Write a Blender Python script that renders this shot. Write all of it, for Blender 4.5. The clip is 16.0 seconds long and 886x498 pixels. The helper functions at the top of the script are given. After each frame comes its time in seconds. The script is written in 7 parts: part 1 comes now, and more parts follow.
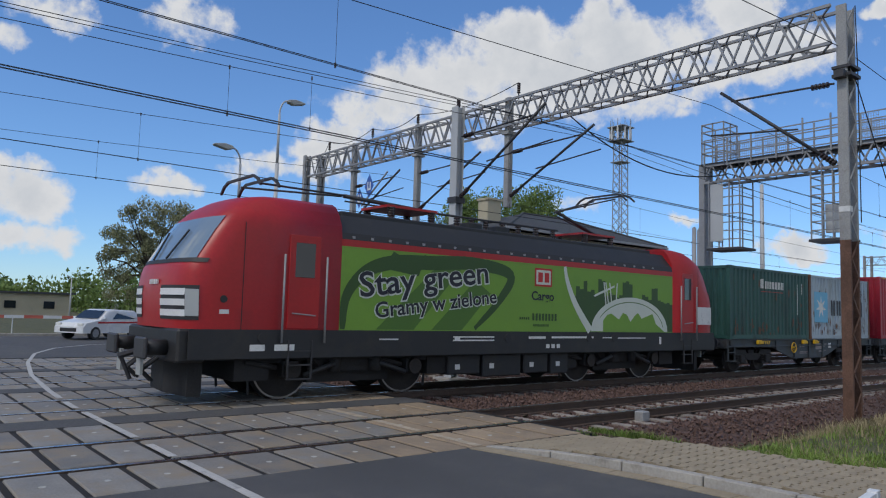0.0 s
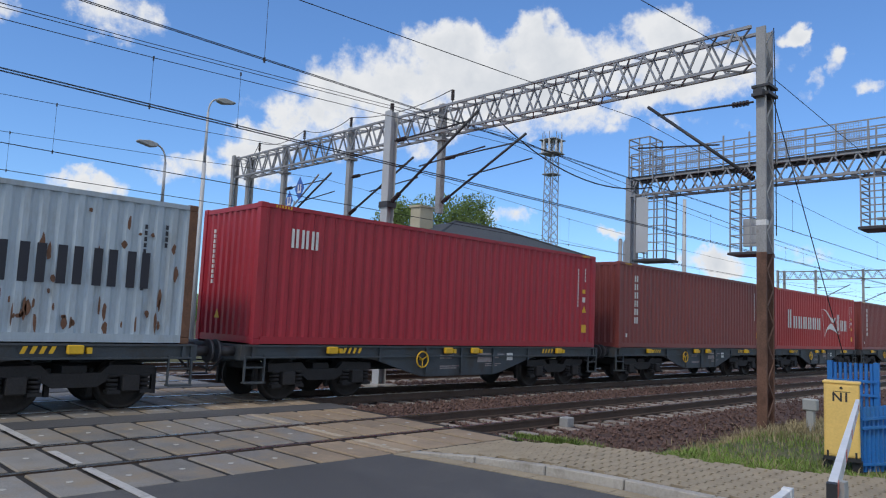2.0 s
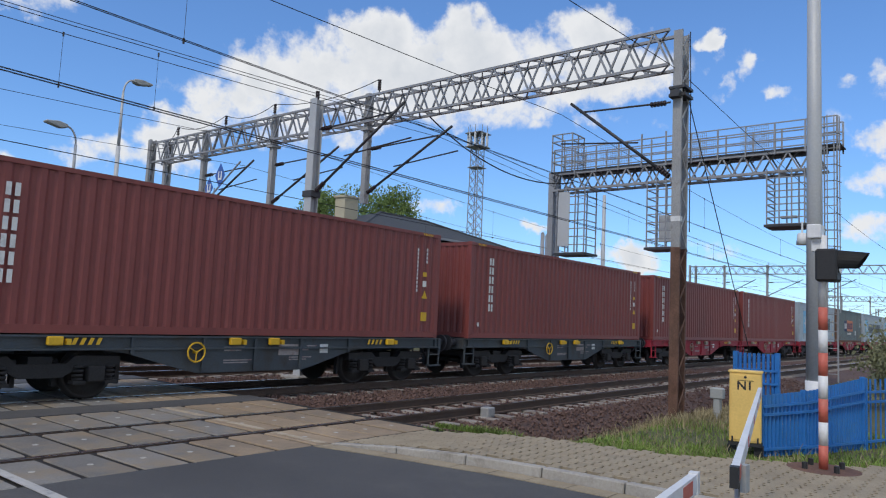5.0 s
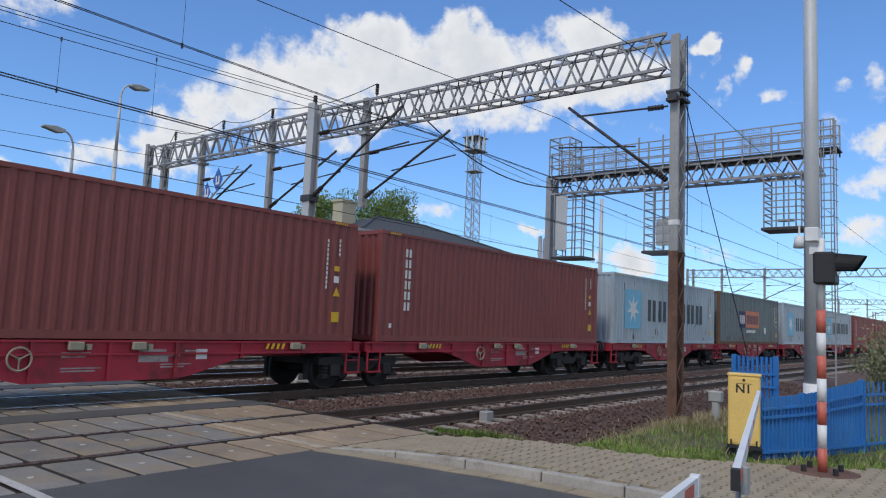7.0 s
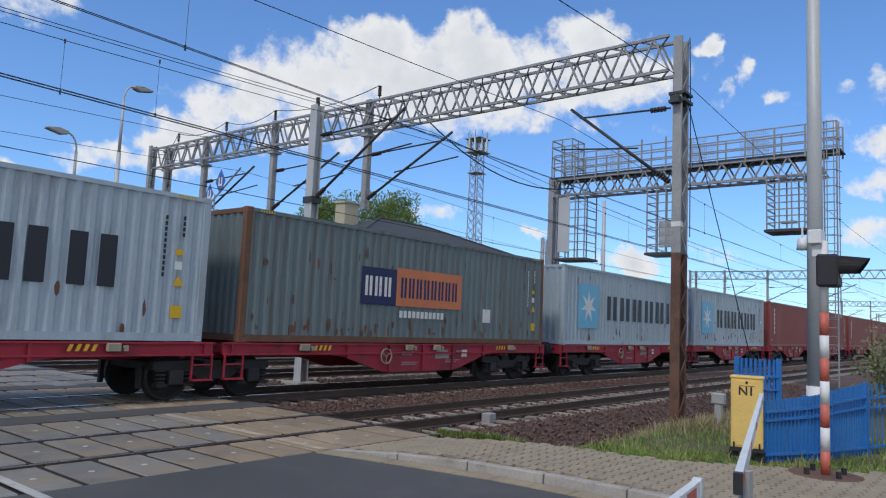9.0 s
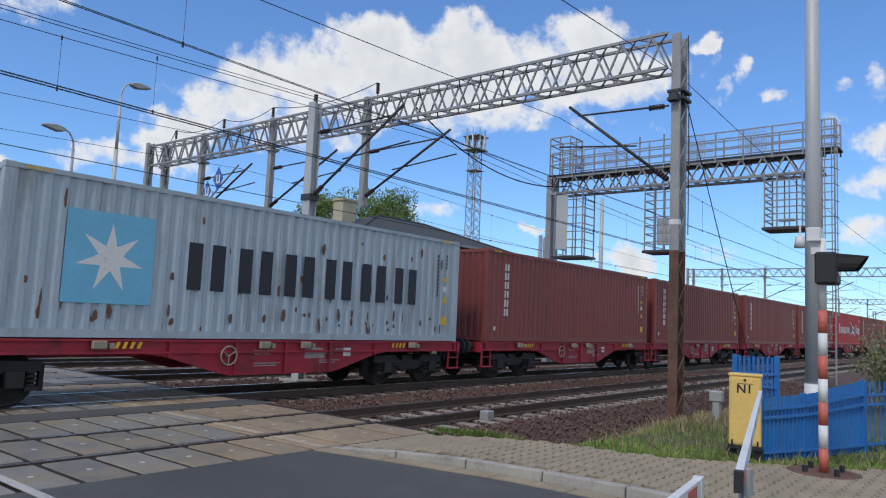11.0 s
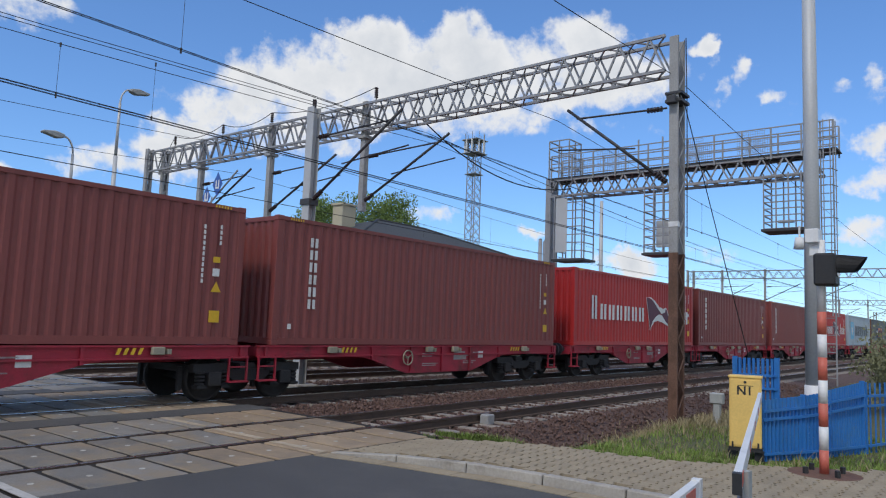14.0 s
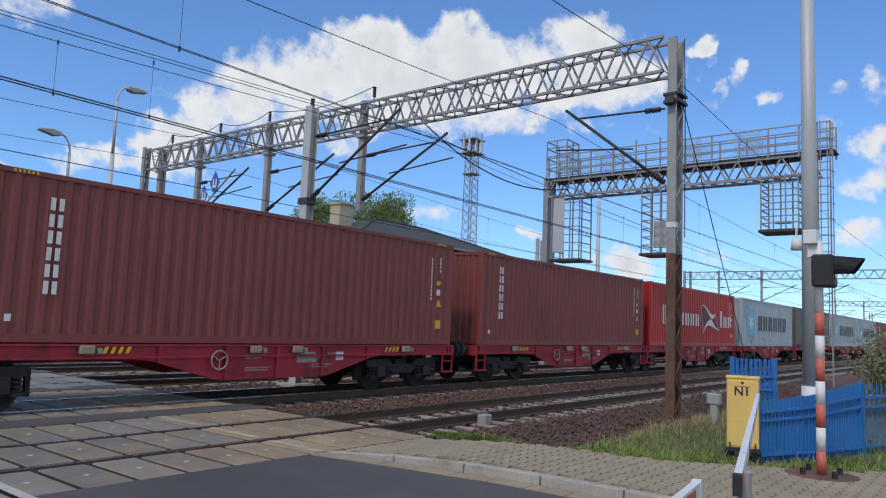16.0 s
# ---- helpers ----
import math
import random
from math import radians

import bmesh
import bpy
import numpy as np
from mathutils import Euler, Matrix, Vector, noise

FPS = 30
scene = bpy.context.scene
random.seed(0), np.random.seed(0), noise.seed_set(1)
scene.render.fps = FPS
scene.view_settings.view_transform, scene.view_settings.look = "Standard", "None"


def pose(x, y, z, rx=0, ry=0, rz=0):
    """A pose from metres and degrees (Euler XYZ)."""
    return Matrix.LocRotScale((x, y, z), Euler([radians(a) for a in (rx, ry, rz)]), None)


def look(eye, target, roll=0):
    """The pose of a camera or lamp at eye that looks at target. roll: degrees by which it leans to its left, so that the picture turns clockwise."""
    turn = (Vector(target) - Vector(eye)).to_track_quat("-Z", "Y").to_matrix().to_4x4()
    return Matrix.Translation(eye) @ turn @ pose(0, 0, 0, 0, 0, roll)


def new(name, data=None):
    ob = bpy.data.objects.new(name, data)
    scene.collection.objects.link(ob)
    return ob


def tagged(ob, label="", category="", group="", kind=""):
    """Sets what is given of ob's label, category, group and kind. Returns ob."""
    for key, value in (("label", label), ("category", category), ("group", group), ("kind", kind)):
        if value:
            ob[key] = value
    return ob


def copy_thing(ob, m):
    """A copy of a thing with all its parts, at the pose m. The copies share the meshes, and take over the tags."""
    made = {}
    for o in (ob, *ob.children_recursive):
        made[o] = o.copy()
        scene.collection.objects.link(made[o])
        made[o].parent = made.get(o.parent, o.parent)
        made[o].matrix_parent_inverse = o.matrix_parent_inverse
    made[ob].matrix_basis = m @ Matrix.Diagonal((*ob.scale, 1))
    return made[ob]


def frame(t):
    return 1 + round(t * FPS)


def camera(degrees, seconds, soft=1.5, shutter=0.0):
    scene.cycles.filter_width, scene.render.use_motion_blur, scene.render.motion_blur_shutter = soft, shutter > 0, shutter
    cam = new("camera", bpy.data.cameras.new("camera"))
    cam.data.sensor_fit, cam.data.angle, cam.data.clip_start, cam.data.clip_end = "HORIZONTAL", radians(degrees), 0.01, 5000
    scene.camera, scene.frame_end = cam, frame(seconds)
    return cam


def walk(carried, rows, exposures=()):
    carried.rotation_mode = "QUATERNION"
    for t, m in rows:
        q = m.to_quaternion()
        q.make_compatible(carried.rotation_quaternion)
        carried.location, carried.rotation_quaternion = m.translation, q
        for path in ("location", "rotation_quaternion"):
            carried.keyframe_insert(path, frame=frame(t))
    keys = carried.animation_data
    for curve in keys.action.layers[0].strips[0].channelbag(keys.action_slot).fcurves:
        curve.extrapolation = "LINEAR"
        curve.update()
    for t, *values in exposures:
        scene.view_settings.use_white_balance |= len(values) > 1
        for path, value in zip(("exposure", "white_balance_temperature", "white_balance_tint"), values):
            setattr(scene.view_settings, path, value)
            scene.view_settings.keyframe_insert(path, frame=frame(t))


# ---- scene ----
cam = camera(63.26, 16.0, soft=1.15)
CAMERA_ROWS = [
    (0.0, pose(-0.127, -0.077, 1.834, 94.984, -1.662, -39.624)),
    (0.5, pose(-0.108, -0.055, 1.796, 95.372, -2.123, -38.842)),
    (1.0, pose(-0.063, -0.026, 1.785, 95.530, -2.343, -40.278)),
    (1.5, pose(-0.043, -0.022, 1.777, 95.651, -2.520, -42.561)),
    (2.0, pose(0.004, -0.008, 1.774, 95.801, -2.380, -45.116)),
    (2.5, pose(0.024, -0.006, 1.774, 95.938, -2.535, -47.545)),
    (3.0, pose(0.012, -0.004, 1.776, 95.701, -2.744, -49.545)),
    (3.5, pose(0.009, -0.004, 1.771, 95.514, -2.777, -50.572)),
    (4.0, pose(0.013, -0.012, 1.768, 95.364, -2.691, -50.995)),
    (6.5, pose(0.018, 0.000, 1.766, 95.617, -2.499, -51.269)),
    (7.0, pose(0.000, 0.000, 1.764, 95.728, -2.454, -51.336)),
    (7.5, pose(0.001, -0.003, 1.776, 95.752, -2.388, -51.279)),
    (8.0, pose(-0.002, 0.002, 1.773, 95.776, -2.462, -51.272)),
    (8.5, pose(-0.005, -0.004, 1.780, 95.759, -2.445, -51.208)),
    (9.0, pose(-0.001, -0.002, 1.772, 95.831, -2.520, -51.144)),
    (11.5, pose(0.008, 0.018, 1.773, 95.623, -2.540, -51.347)),
    (12.0, pose(0.018, 0.013, 1.777, 95.741, -2.505, -51.280)),
    (12.5, pose(0.028, 0.015, 1.767, 95.870, -2.384, -51.201)),
    (13.0, pose(0.018, 0.000, 1.771, 95.908, -2.232, -51.131)),
    (13.5, pose(0.013, 0.005, 1.774, 95.936, -2.179, -51.278)),
    (14.0, pose(0.008, 0.001, 1.774, 95.948, -2.144, -51.288)),
    (14.5, pose(0.008, 0.007, 1.774, 95.901, -2.189, -51.371)),
    (15.0, pose(0.011, 0.015, 1.774, 95.854, -2.257, -51.454)),
    (15.5, pose(0.010, 0.020, 1.773, 95.850, -2.339, -51.505)),
    (16.0, pose(0.005, 0.021, 1.775, 95.930, -2.338, -51.546)),
]
walk(cam, CAMERA_ROWS, [(0.0, -0.08), (0.5, -0.04), (1.0, 0.04), (1.5, 0.12), (2.5, 0.17), (16.0, 0.15)])

# ---- light ----
SUN_EL, SUN_AZ = radians(50), radians(-98)      # azimuth from +y towards +x
sun_dir = Vector((math.sin(SUN_AZ) * math.cos(SUN_EL), math.cos(SUN_AZ) * math.cos(SUN_EL), math.sin(SUN_EL)))
sun = new("sun", bpy.data.lights.new("sun", "SUN"))
sun.data.energy, sun.data.angle, sun.data.color = 1.4, radians(10), (1.0, 0.95, 0.87)
sun.matrix_world = look(sun_dir * 50, (0, 0, 0))


def sky_world():
    """Blue sky with fair-weather clouds; the clouds are noise round a few banks given by azimuth and height."""
    w = bpy.data.worlds.new("sky")
    scene.world = w
    w.use_nodes = True
    nt = w.node_tree
    N, Lk = nt.nodes, nt.links
    N.clear()

    def node(kind, **kw):
        n = N.new(kind)
        for k, v in kw.items():
            n.inputs[k].default_value = v
        return n

    def math_(op, a, b=None, clamp=False):
        n = N.new("ShaderNodeMath")
        n.operation, n.use_clamp = op, clamp
        for i, v in enumerate((a, b)):
            if v is None:
                continue
            if isinstance(v, (int, float)):
                n.inputs[i].default_value = v
            else:
                Lk.new(v, n.inputs[i])
        return n.outputs[0]

    tc = N.new("ShaderNodeTexCoord")
    sep = N.new("ShaderNodeSeparateXYZ")
    Lk.new(tc.outputs["Generated"], sep.inputs[0])
    az = math_("MULTIPLY", math_("ARCTAN2", sep.outputs[0], sep.outputs[1]), 57.29578)
    el = math_("MULTIPLY", math_("ARCSINE", sep.outputs[2]), 57.29578)
    # ragged outlines: the banks are read through a turbulent shift
    warp = N.new("ShaderNodeTexNoise")
    warp.inputs["Scale"].default_value, warp.inputs["Detail"].default_value, warp.inputs["Roughness"].default_value = 16.0, 5.0, 0.6
    Lk.new(tc.outputs["Generated"], warp.inputs["Vector"])
    shift = N.new("ShaderNodeSeparateColor")
    Lk.new(warp.outputs["Color"], shift.inputs[0])
    az = math_("ADD", az, math_("MULTIPLY", math_("SUBTRACT", shift.outputs[0], 0.5), 5.0))
    el = math_("ADD", el, math_("MULTIPLY", math_("SUBTRACT", shift.outputs[1], 0.5), 4.0))
    nz = N.new("ShaderNodeTexNoise")
    nz.inputs["Scale"].default_value, nz.inputs["Detail"].default_value, nz.inputs["Roughness"].default_value = 9.0, 9.0, 0.62
    Lk.new(tc.outputs["Generated"], nz.inputs["Vector"])
    puff = math_("SUBTRACT", nz.outputs["Fac"], 0.5)
    nf = N.new("ShaderNodeTexNoise")
    nf.inputs["Scale"].default_value, nf.inputs["Detail"].default_value, nf.inputs["Roughness"].default_value = 26.0, 6.0, 0.6
    Lk.new(tc.outputs["Generated"], nf.inputs["Vector"])
    fine = math_("SUBTRACT", nf.outputs["Fac"], 0.5)
    # banks: azimuth, height, half width, half depth, weight
    banks = (
        (38.5, 18.3, 3.9, 3.0, 1.1),
        (33.9, 15.3, 3.0, 1.7, 0.9),
        (36.0, 16.8, 2.6, 2.6, 1),
        (43.8, 19.7, 5.2, 2.5, 1.1),
        (46.6, 18.8, 5.7, 2.7, 1.1),
        (52.0, 21.6, 3.1, 2.3, 1),
        (54.9, 20.2, 4.3, 2.5, 1.1),
        (58.6, 20.7, 2.8, 2.2, 1),
        (61.7, 22.0, 3.5, 2.1, 1),
        (64.2, 21.6, 1.6, 2.0, 0.9),
        (60.4, 19.2, 7.9, 2.2, 1.1),
        (51.3, 18.0, 15.0, 2.0, 0.9),
        (42.2, 16.8, 9.6, 2.0, 0.85),
        (65.7, 18.6, 3.1, 1.7, 0.8),
        (25.4, 11.1, 2.2, 1.2, 0.9),
        (28.4, 12.3, 2.4, 1.5, 0.9),
        (30.7, 13.5, 2.5, 1.5, 0.9),
        (27.4, 10.5, 4.3, 1.0, 0.9),
        (38.0, 14.0, 7.0, 1.8, 0.5),
        (56.0, 15.9, 11.1, 1.3, 0.35),
        (50.2, 8.7, 2.5, 1.0, 0.9),
        (66.0, 5.3, 2.3, 0.9, 0.9),
        (58.1, 7.7, 1.8, 0.5, 0.6),
        (71.5, 21.2, 0.9, 0.8, 0.45),
        (73.9, 19.4, 0.8, 1.0, 0.5),
        (72.8, 18.2, 1.0, 1.1, 0.5),
        (71.5, 17.0, 1.2, 0.9, 0.5),
        (76.1, 17.4, 1.3, 0.6, 0.4),
        (80.2, 17.1, 1.2, 0.6, 0.35),
        (82.5, 17.6, 1.0, 1.1, 0.5),
        (82.2, 13.3, 1.6, 1.1, 0.6),
        (82.0, 10.7, 2.2, 1.1, 0.6),
        (81.6, 7.0, 1.6, 1.0, 0.5),
        (70.9, 6.3, 3.9, 1.0, 0.4),
        (18.9, 19.7, 2.2, 1.0, 0.5),
        (8.9, 7.4, 3.3, 2.3, 0.8),
        (9.1, 3.9, 3.6, 1.2, 0.6),
        (18.8, 21.0, 3.3, 2.1, 0.6),
        (10.1, 19.4, 3.0, 1.2, 0.6),
        (7.4, 17.4, 1.8, 1.2, 0.5),
        (18.3, 8.9, 2.6, 1.0, 0.7),
        (9.4, 9.4, 2.2, 0.8, 0.5),
    )
    total = None
    for a, e, wa, we, wt in banks:
        da = math_("DIVIDE", math_("SUBTRACT", az, a), wa)
        de = math_("DIVIDE", math_("SUBTRACT", el, e), we)
        r2 = math_("ADD", math_("MULTIPLY", da, da), math_("MULTIPLY", de, de))
        v = math_("SUBTRACT", wt, math_("MULTIPLY", r2, 0.75))
        total = v if total is None else math_("MAXIMUM", total, v)
    total = math_("MAXIMUM", total, -1.5)
    # rest of the sky: broken cloud out of view, thickened to brighten near sides
    ng = N.new("ShaderNodeTexNoise")
    ng.inputs["Scale"].default_value, ng.inputs["Detail"].default_value, ng.inputs["Roughness"].default_value = 2.6, 8.0, 0.55
    Lk.new(tc.outputs["Generated"], ng.inputs["Vector"])
    away = math_("MULTIPLY", math_("SUBTRACT", ng.outputs["Fac"], 0.53), 9.0)
    behind = math_("ADD", math_("MULTIPLY", math_("ABSOLUTE", math_("SUBTRACT", az, 50.0)), 0.04), -2.7)
    high = math_("ADD", math_("MULTIPLY", el, 0.05), -2.6)
    away = math_("ADD", away, math_("MINIMUM", math_("MAXIMUM", behind, high), 0.7))
    total = math_("MAXIMUM", total, away)
    dens = math_("ADD", math_("ADD", total, math_("MULTIPLY", puff, 3.4)), math_("MULTIPLY", fine, 2.4))
    mask = N.new("ShaderNodeMapRange")
    mask.interpolation_type = "SMOOTHSTEP"
    mask.inputs["From Min"].default_value, mask.inputs["From Max"].default_value = -0.2, 0.75
    Lk.new(dens, mask.inputs["Value"])
    # white tops, greyer thick middles
    thick = N.new("ShaderNodeMapRange")
    thick.inputs["From Min"].default_value, thick.inputs["From Max"].default_value = 0.55, 2.0
    Lk.new(math_("ADD", dens, math_("MULTIPLY", fine, -3.0)), thick.inputs["Value"])
    ccol = N.new("ShaderNodeMixRGB")
    ccol.inputs[1].default_value, ccol.inputs[2].default_value = (0.72, 0.735, 0.76, 1), (0.49, 0.535, 0.60, 1)
    Lk.new(thick.outputs[0], ccol.inputs[0])
    sky = N.new("ShaderNodeTexSky")
    sky.sky_type, sky.sun_disc = "NISHITA", False
    sky.sun_elevation, sky.sun_rotation = SUN_EL, SUN_AZ
    sky.air_density, sky.dust_density, sky.ozone_density = 1.0, 0.0, 6.0
    mul = N.new("ShaderNodeMixRGB")
    mul.blend_type = "MULTIPLY"
    mul.inputs[0].default_value = 1.0
    mul.inputs[2].default_value = (0.096, 0.128, 0.163, 1)
    Lk.new(sky.outputs[0], mul.inputs[1])
    haze = N.new("ShaderNodeGamma")
    haze.inputs[1].default_value = 0.87
    Lk.new(mul.outputs[0], haze.inputs[0])
    level = N.new("ShaderNodeMixRGB")
    level.blend_type = "MULTIPLY"
    level.inputs[0].default_value = 1.0
    level.inputs[2].default_value = (0.85, 0.865, 0.895, 1)
    Lk.new(haze.outputs[0], level.inputs[1])
    mix = N.new("ShaderNodeMixRGB")
    Lk.new(mask.outputs[0], mix.inputs[0])
    Lk.new(level.outputs[0], mix.inputs[1])
    Lk.new(ccol.outputs[0], mix.inputs[2])
    bg = N.new("ShaderNodeBackground")
    Lk.new(mix.outputs[0], bg.inputs[0])
    out = N.new("ShaderNodeOutputWorld")
    Lk.new(bg.outputs[0], out.inputs[0])


sky_world()


# ---- materials ----
def surf(name, color, rough=0.6, metal=0.0, var=0.12, scale=1.5, fine=30.0, bump=0.15, dirt=None, dirt_amount=0.5, dirt_scale=0.8, stretch=(1, 1, 1), each=0.0, spec=0.5):
    """A painted, worn or mineral surface: base colour, broad stains, fine grain, relief."""
    m = bpy.data.materials.new(name)
    m.use_nodes = True
    nt = m.node_tree
    N, Lk = nt.nodes, nt.links
    p = N["Principled BSDF"]
    tc = N.new("ShaderNodeTexCoord")
    mp = N.new("ShaderNodeMapping")
    mp.inputs["Scale"].default_value = stretch
    Lk.new(tc.outputs["Object"], mp.inputs[0])
    vec = mp.outputs[0]
    if each:
        info = N.new("ShaderNodeObjectInfo")
        add = N.new("ShaderNodeVectorMath")
        add.operation = "MULTIPLY_ADD"
        Lk.new(info.outputs["Random"], add.inputs[0])
        add.inputs[1].default_value = (37, 53, 71)
        Lk.new(vec, add.inputs[2])
        vec = add.outputs[0]

    def noise_(s, detail=4.0, rough_=0.6):
        n = N.new("ShaderNodeTexNoise")
        n.inputs["Scale"].default_value, n.inputs["Detail"].default_value, n.inputs["Roughness"].default_value = s, detail, rough_
        Lk.new(vec, n.inputs["Vector"])
        return n.outputs["Fac"]

    big, small = noise_(scale), noise_(fine, 3.0)
    amount = N.new("ShaderNodeMath")
    amount.operation = "ADD"
    Lk.new(big, amount.inputs[0])
    Lk.new(small, amount.inputs[1])
    mr = N.new("ShaderNodeMapRange")
    mr.inputs["From Min"].default_value, mr.inputs["From Max"].default_value = 0.6, 1.4
    mr.inputs["To Min"].default_value, mr.inputs["To Max"].default_value = 1 - var * 1.6, 1 + var * 1.6
    Lk.new(amount.outputs[0], mr.inputs["Value"])
    val = mr.outputs[0]
    if each:
        e = N.new("ShaderNodeMapRange")
        e.inputs["To Min"].default_value, e.inputs["To Max"].default_value = 1 - each, 1 + each
        Lk.new(info.outputs["Random"], e.inputs["Value"])
        mm = N.new("ShaderNodeMath")
        mm.operation = "MULTIPLY"
        Lk.new(val, mm.inputs[0])
        Lk.new(e.outputs[0], mm.inputs[1])
        val = mm.outputs[0]
    col = N.new("ShaderNodeMixRGB")
    col.blend_type = "MULTIPLY"
    col.inputs[0].default_value = 1.0
    col.inputs[1].default_value = (*color, 1)
    Lk.new(val, col.inputs[2])
    c = col.outputs[0]
    if dirt:
        d = noise_(dirt_scale, 8.0, 0.7)
        dm = N.new("ShaderNodeMapRange")
        dm.inputs["From Min"].default_value, dm.inputs["From Max"].default_value = 0.62 - 0.25 * dirt_amount, 0.80 - 0.2 * dirt_amount
        Lk.new(d, dm.inputs["Value"])
        mx = N.new("ShaderNodeMixRGB")
        Lk.new(dm.outputs[0], mx.inputs[0])
        Lk.new(c, mx.inputs[1])
        mx.inputs[2].default_value = (*dirt, 1)
        c = mx.outputs[0]
    Lk.new(c, p.inputs["Base Color"])
    rr = N.new("ShaderNodeMapRange")
    rr.inputs["To Min"].default_value, rr.inputs["To Max"].default_value = max(0.03, rough - 0.12), min(1, rough + 0.12)
    Lk.new(big, rr.inputs["Value"])
    Lk.new(rr.outputs[0], p.inputs["Roughness"])
    p.inputs["Metallic"].default_value = metal
    p.inputs["Specular IOR Level"].default_value = spec
    if bump:
        b = N.new("ShaderNodeBump")
        b.inputs["Strength"].default_value, b.inputs["Distance"].default_value = bump, 0.02
        Lk.new(small, b.inputs["Height"])
        Lk.new(b.outputs[0], p.inputs["Normal"])
    return m


def glass(name, color, rough=0.03):
    m = bpy.data.materials.new(name)
    m.use_nodes = True
    p = m.node_tree.nodes["Principled BSDF"]
    p.inputs["Base Color"].default_value, p.inputs["Roughness"].default_value = (*color, 1), rough
    p.inputs["Specular IOR Level"].default_value = 0.8
    return m


M = {}
M["asphalt"] = surf("asphalt", (0.078, 0.077, 0.079), 0.85, var=0.2, scale=0.5, fine=60, bump=0.3, dirt=(0.11, 0.105, 0.1), dirt_amount=0.45, dirt_scale=0.5)
M["rubber"] = surf("crossing_panel", (0.205, 0.195, 0.18), 0.7, var=0.2, scale=2.0, fine=45, bump=0.2, dirt=(0.27, 0.21, 0.14), dirt_amount=0.7, dirt_scale=1.1, each=0.22)
M["sandy"] = surf("sandy_panel", (0.31, 0.235, 0.16), 0.8, var=0.16, scale=2.0, fine=45, bump=0.2, dirt=(0.2, 0.16, 0.12), dirt_amount=0.5, each=0.1)
M["joint"] = surf("joint_dirt", (0.018, 0.016, 0.015), 0.9, var=0.2)
M["line"] = surf("road_paint", (0.46, 0.45, 0.43), 0.7, var=0.12, scale=3, dirt=(0.2, 0.2, 0.2), dirt_amount=0.35, dirt_scale=6)
M["line_worn"] = surf("worn_road_paint", (0.44, 0.37, 0.28), 0.8, var=0.15, scale=3, dirt=(0.27, 0.21, 0.14), dirt_amount=0.6, dirt_scale=4)
M["dotwhite"] = surf("panel_plug", (0.42, 0.41, 0.38), 0.7)
M["rail_side"] = surf("rust_rail", (0.075, 0.05, 0.038), 0.8, var=0.25, scale=4)
M["rail_top"] = surf("polished_rail", (0.55, 0.56, 0.58), 0.28, 1.0, var=0.05, bump=0)
M["sleeper"] = surf("concrete_sleeper", (0.30, 0.265, 0.235), 0.85, var=0.15, scale=3, dirt=(0.14, 0.1, 0.08), dirt_amount=0.5, dirt_scale=2.5, each=0.15)
M["ballast"] = surf("ballast", (0.105, 0.064, 0.054), 0.95, var=0.35, scale=6, fine=35, bump=1.0, dirt=(0.15, 0.10, 0.08), dirt_amount=0.45, dirt_scale=9)
M["stone"] = surf("ballast_stone", (0.125, 0.076, 0.064), 0.95, var=0.3, scale=9)
M["soil"] = surf("grassy_soil", (0.09, 0.092, 0.042), 0.95, var=0.3, scale=0.6, fine=14, bump=0.8, dirt=(0.11, 0.095, 0.045), dirt_amount=0.5, dirt_scale=1.1)
M["paver"] = surf("concrete_paver", (0.315, 0.26, 0.18), 0.85, var=0.15, scale=1.2, fine=50, dirt=(0.25, 0.20, 0.135), dirt_amount=0.5, dirt_scale=1.5, each=0.06)
M["kerb"] = surf("kerb_concrete", (0.36, 0.335, 0.30), 0.85, var=0.14, scale=2, dirt=(0.2, 0.18, 0.15), dirt_amount=0.4, dirt_scale=3)
M["galv"] = surf("galvanised_steel", (0.29, 0.295, 0.31), 0.55, 0.2, var=0.12, scale=2, fine=25)
M["oldgalv"] = surf("weathered_mast_paint", (0.33, 0.33, 0.33), 0.65, 0.1, var=0.16, scale=1.2, dirt=(0.20, 0.17, 0.15), dirt_amount=0.25, dirt_scale=2.2)
M["rustpost"] = surf("rusty_mast_foot", (0.15, 0.08, 0.055), 0.85, var=0.25, scale=2, dirt=(0.09, 0.045, 0.03), dirt_amount=0.6, dirt_scale=2.5)
M["darksteel"] = surf("dark_steel", (0.055, 0.055, 0.06), 0.55, 0.3, var=0.2)
M["wire"] = surf("oxidised_copper", (0.03, 0.032, 0.035), 0.6, 0.4, var=0.1)
M["insul"] = surf("brown_porcelain", (0.045, 0.03, 0.03), 0.25, var=0.1, bump=0)
M["polegrey"] = surf("pole_grey", (0.46, 0.47, 0.48), 0.5, 0.1, var=0.08, scale=0.8)
M["white"] = surf("white_paint", (0.72, 0.72, 0.72), 0.45, var=0.06, dirt=(0.45, 0.44, 0.42), dirt_amount=0.25)
M["redpaint"] = surf("signal_red_paint", (0.55, 0.13, 0.09), 0.5, var=0.1, dirt=(0.4, 0.16, 0.12), dirt_amount=0.3)
M["blue"] = surf("blue_fence_paint", (0.018, 0.155, 0.46), 0.5, var=0.1, scale=1.5, dirt=(0.05, 0.17, 0.36), dirt_amount=0.35, dirt_scale=2)
M["yellow"] = surf("yellow_cabinet_paint", (0.80, 0.54, 0.16), 0.5, var=0.07, scale=2, dirt=(0.66, 0.44, 0.14), dirt_amount=0.25)
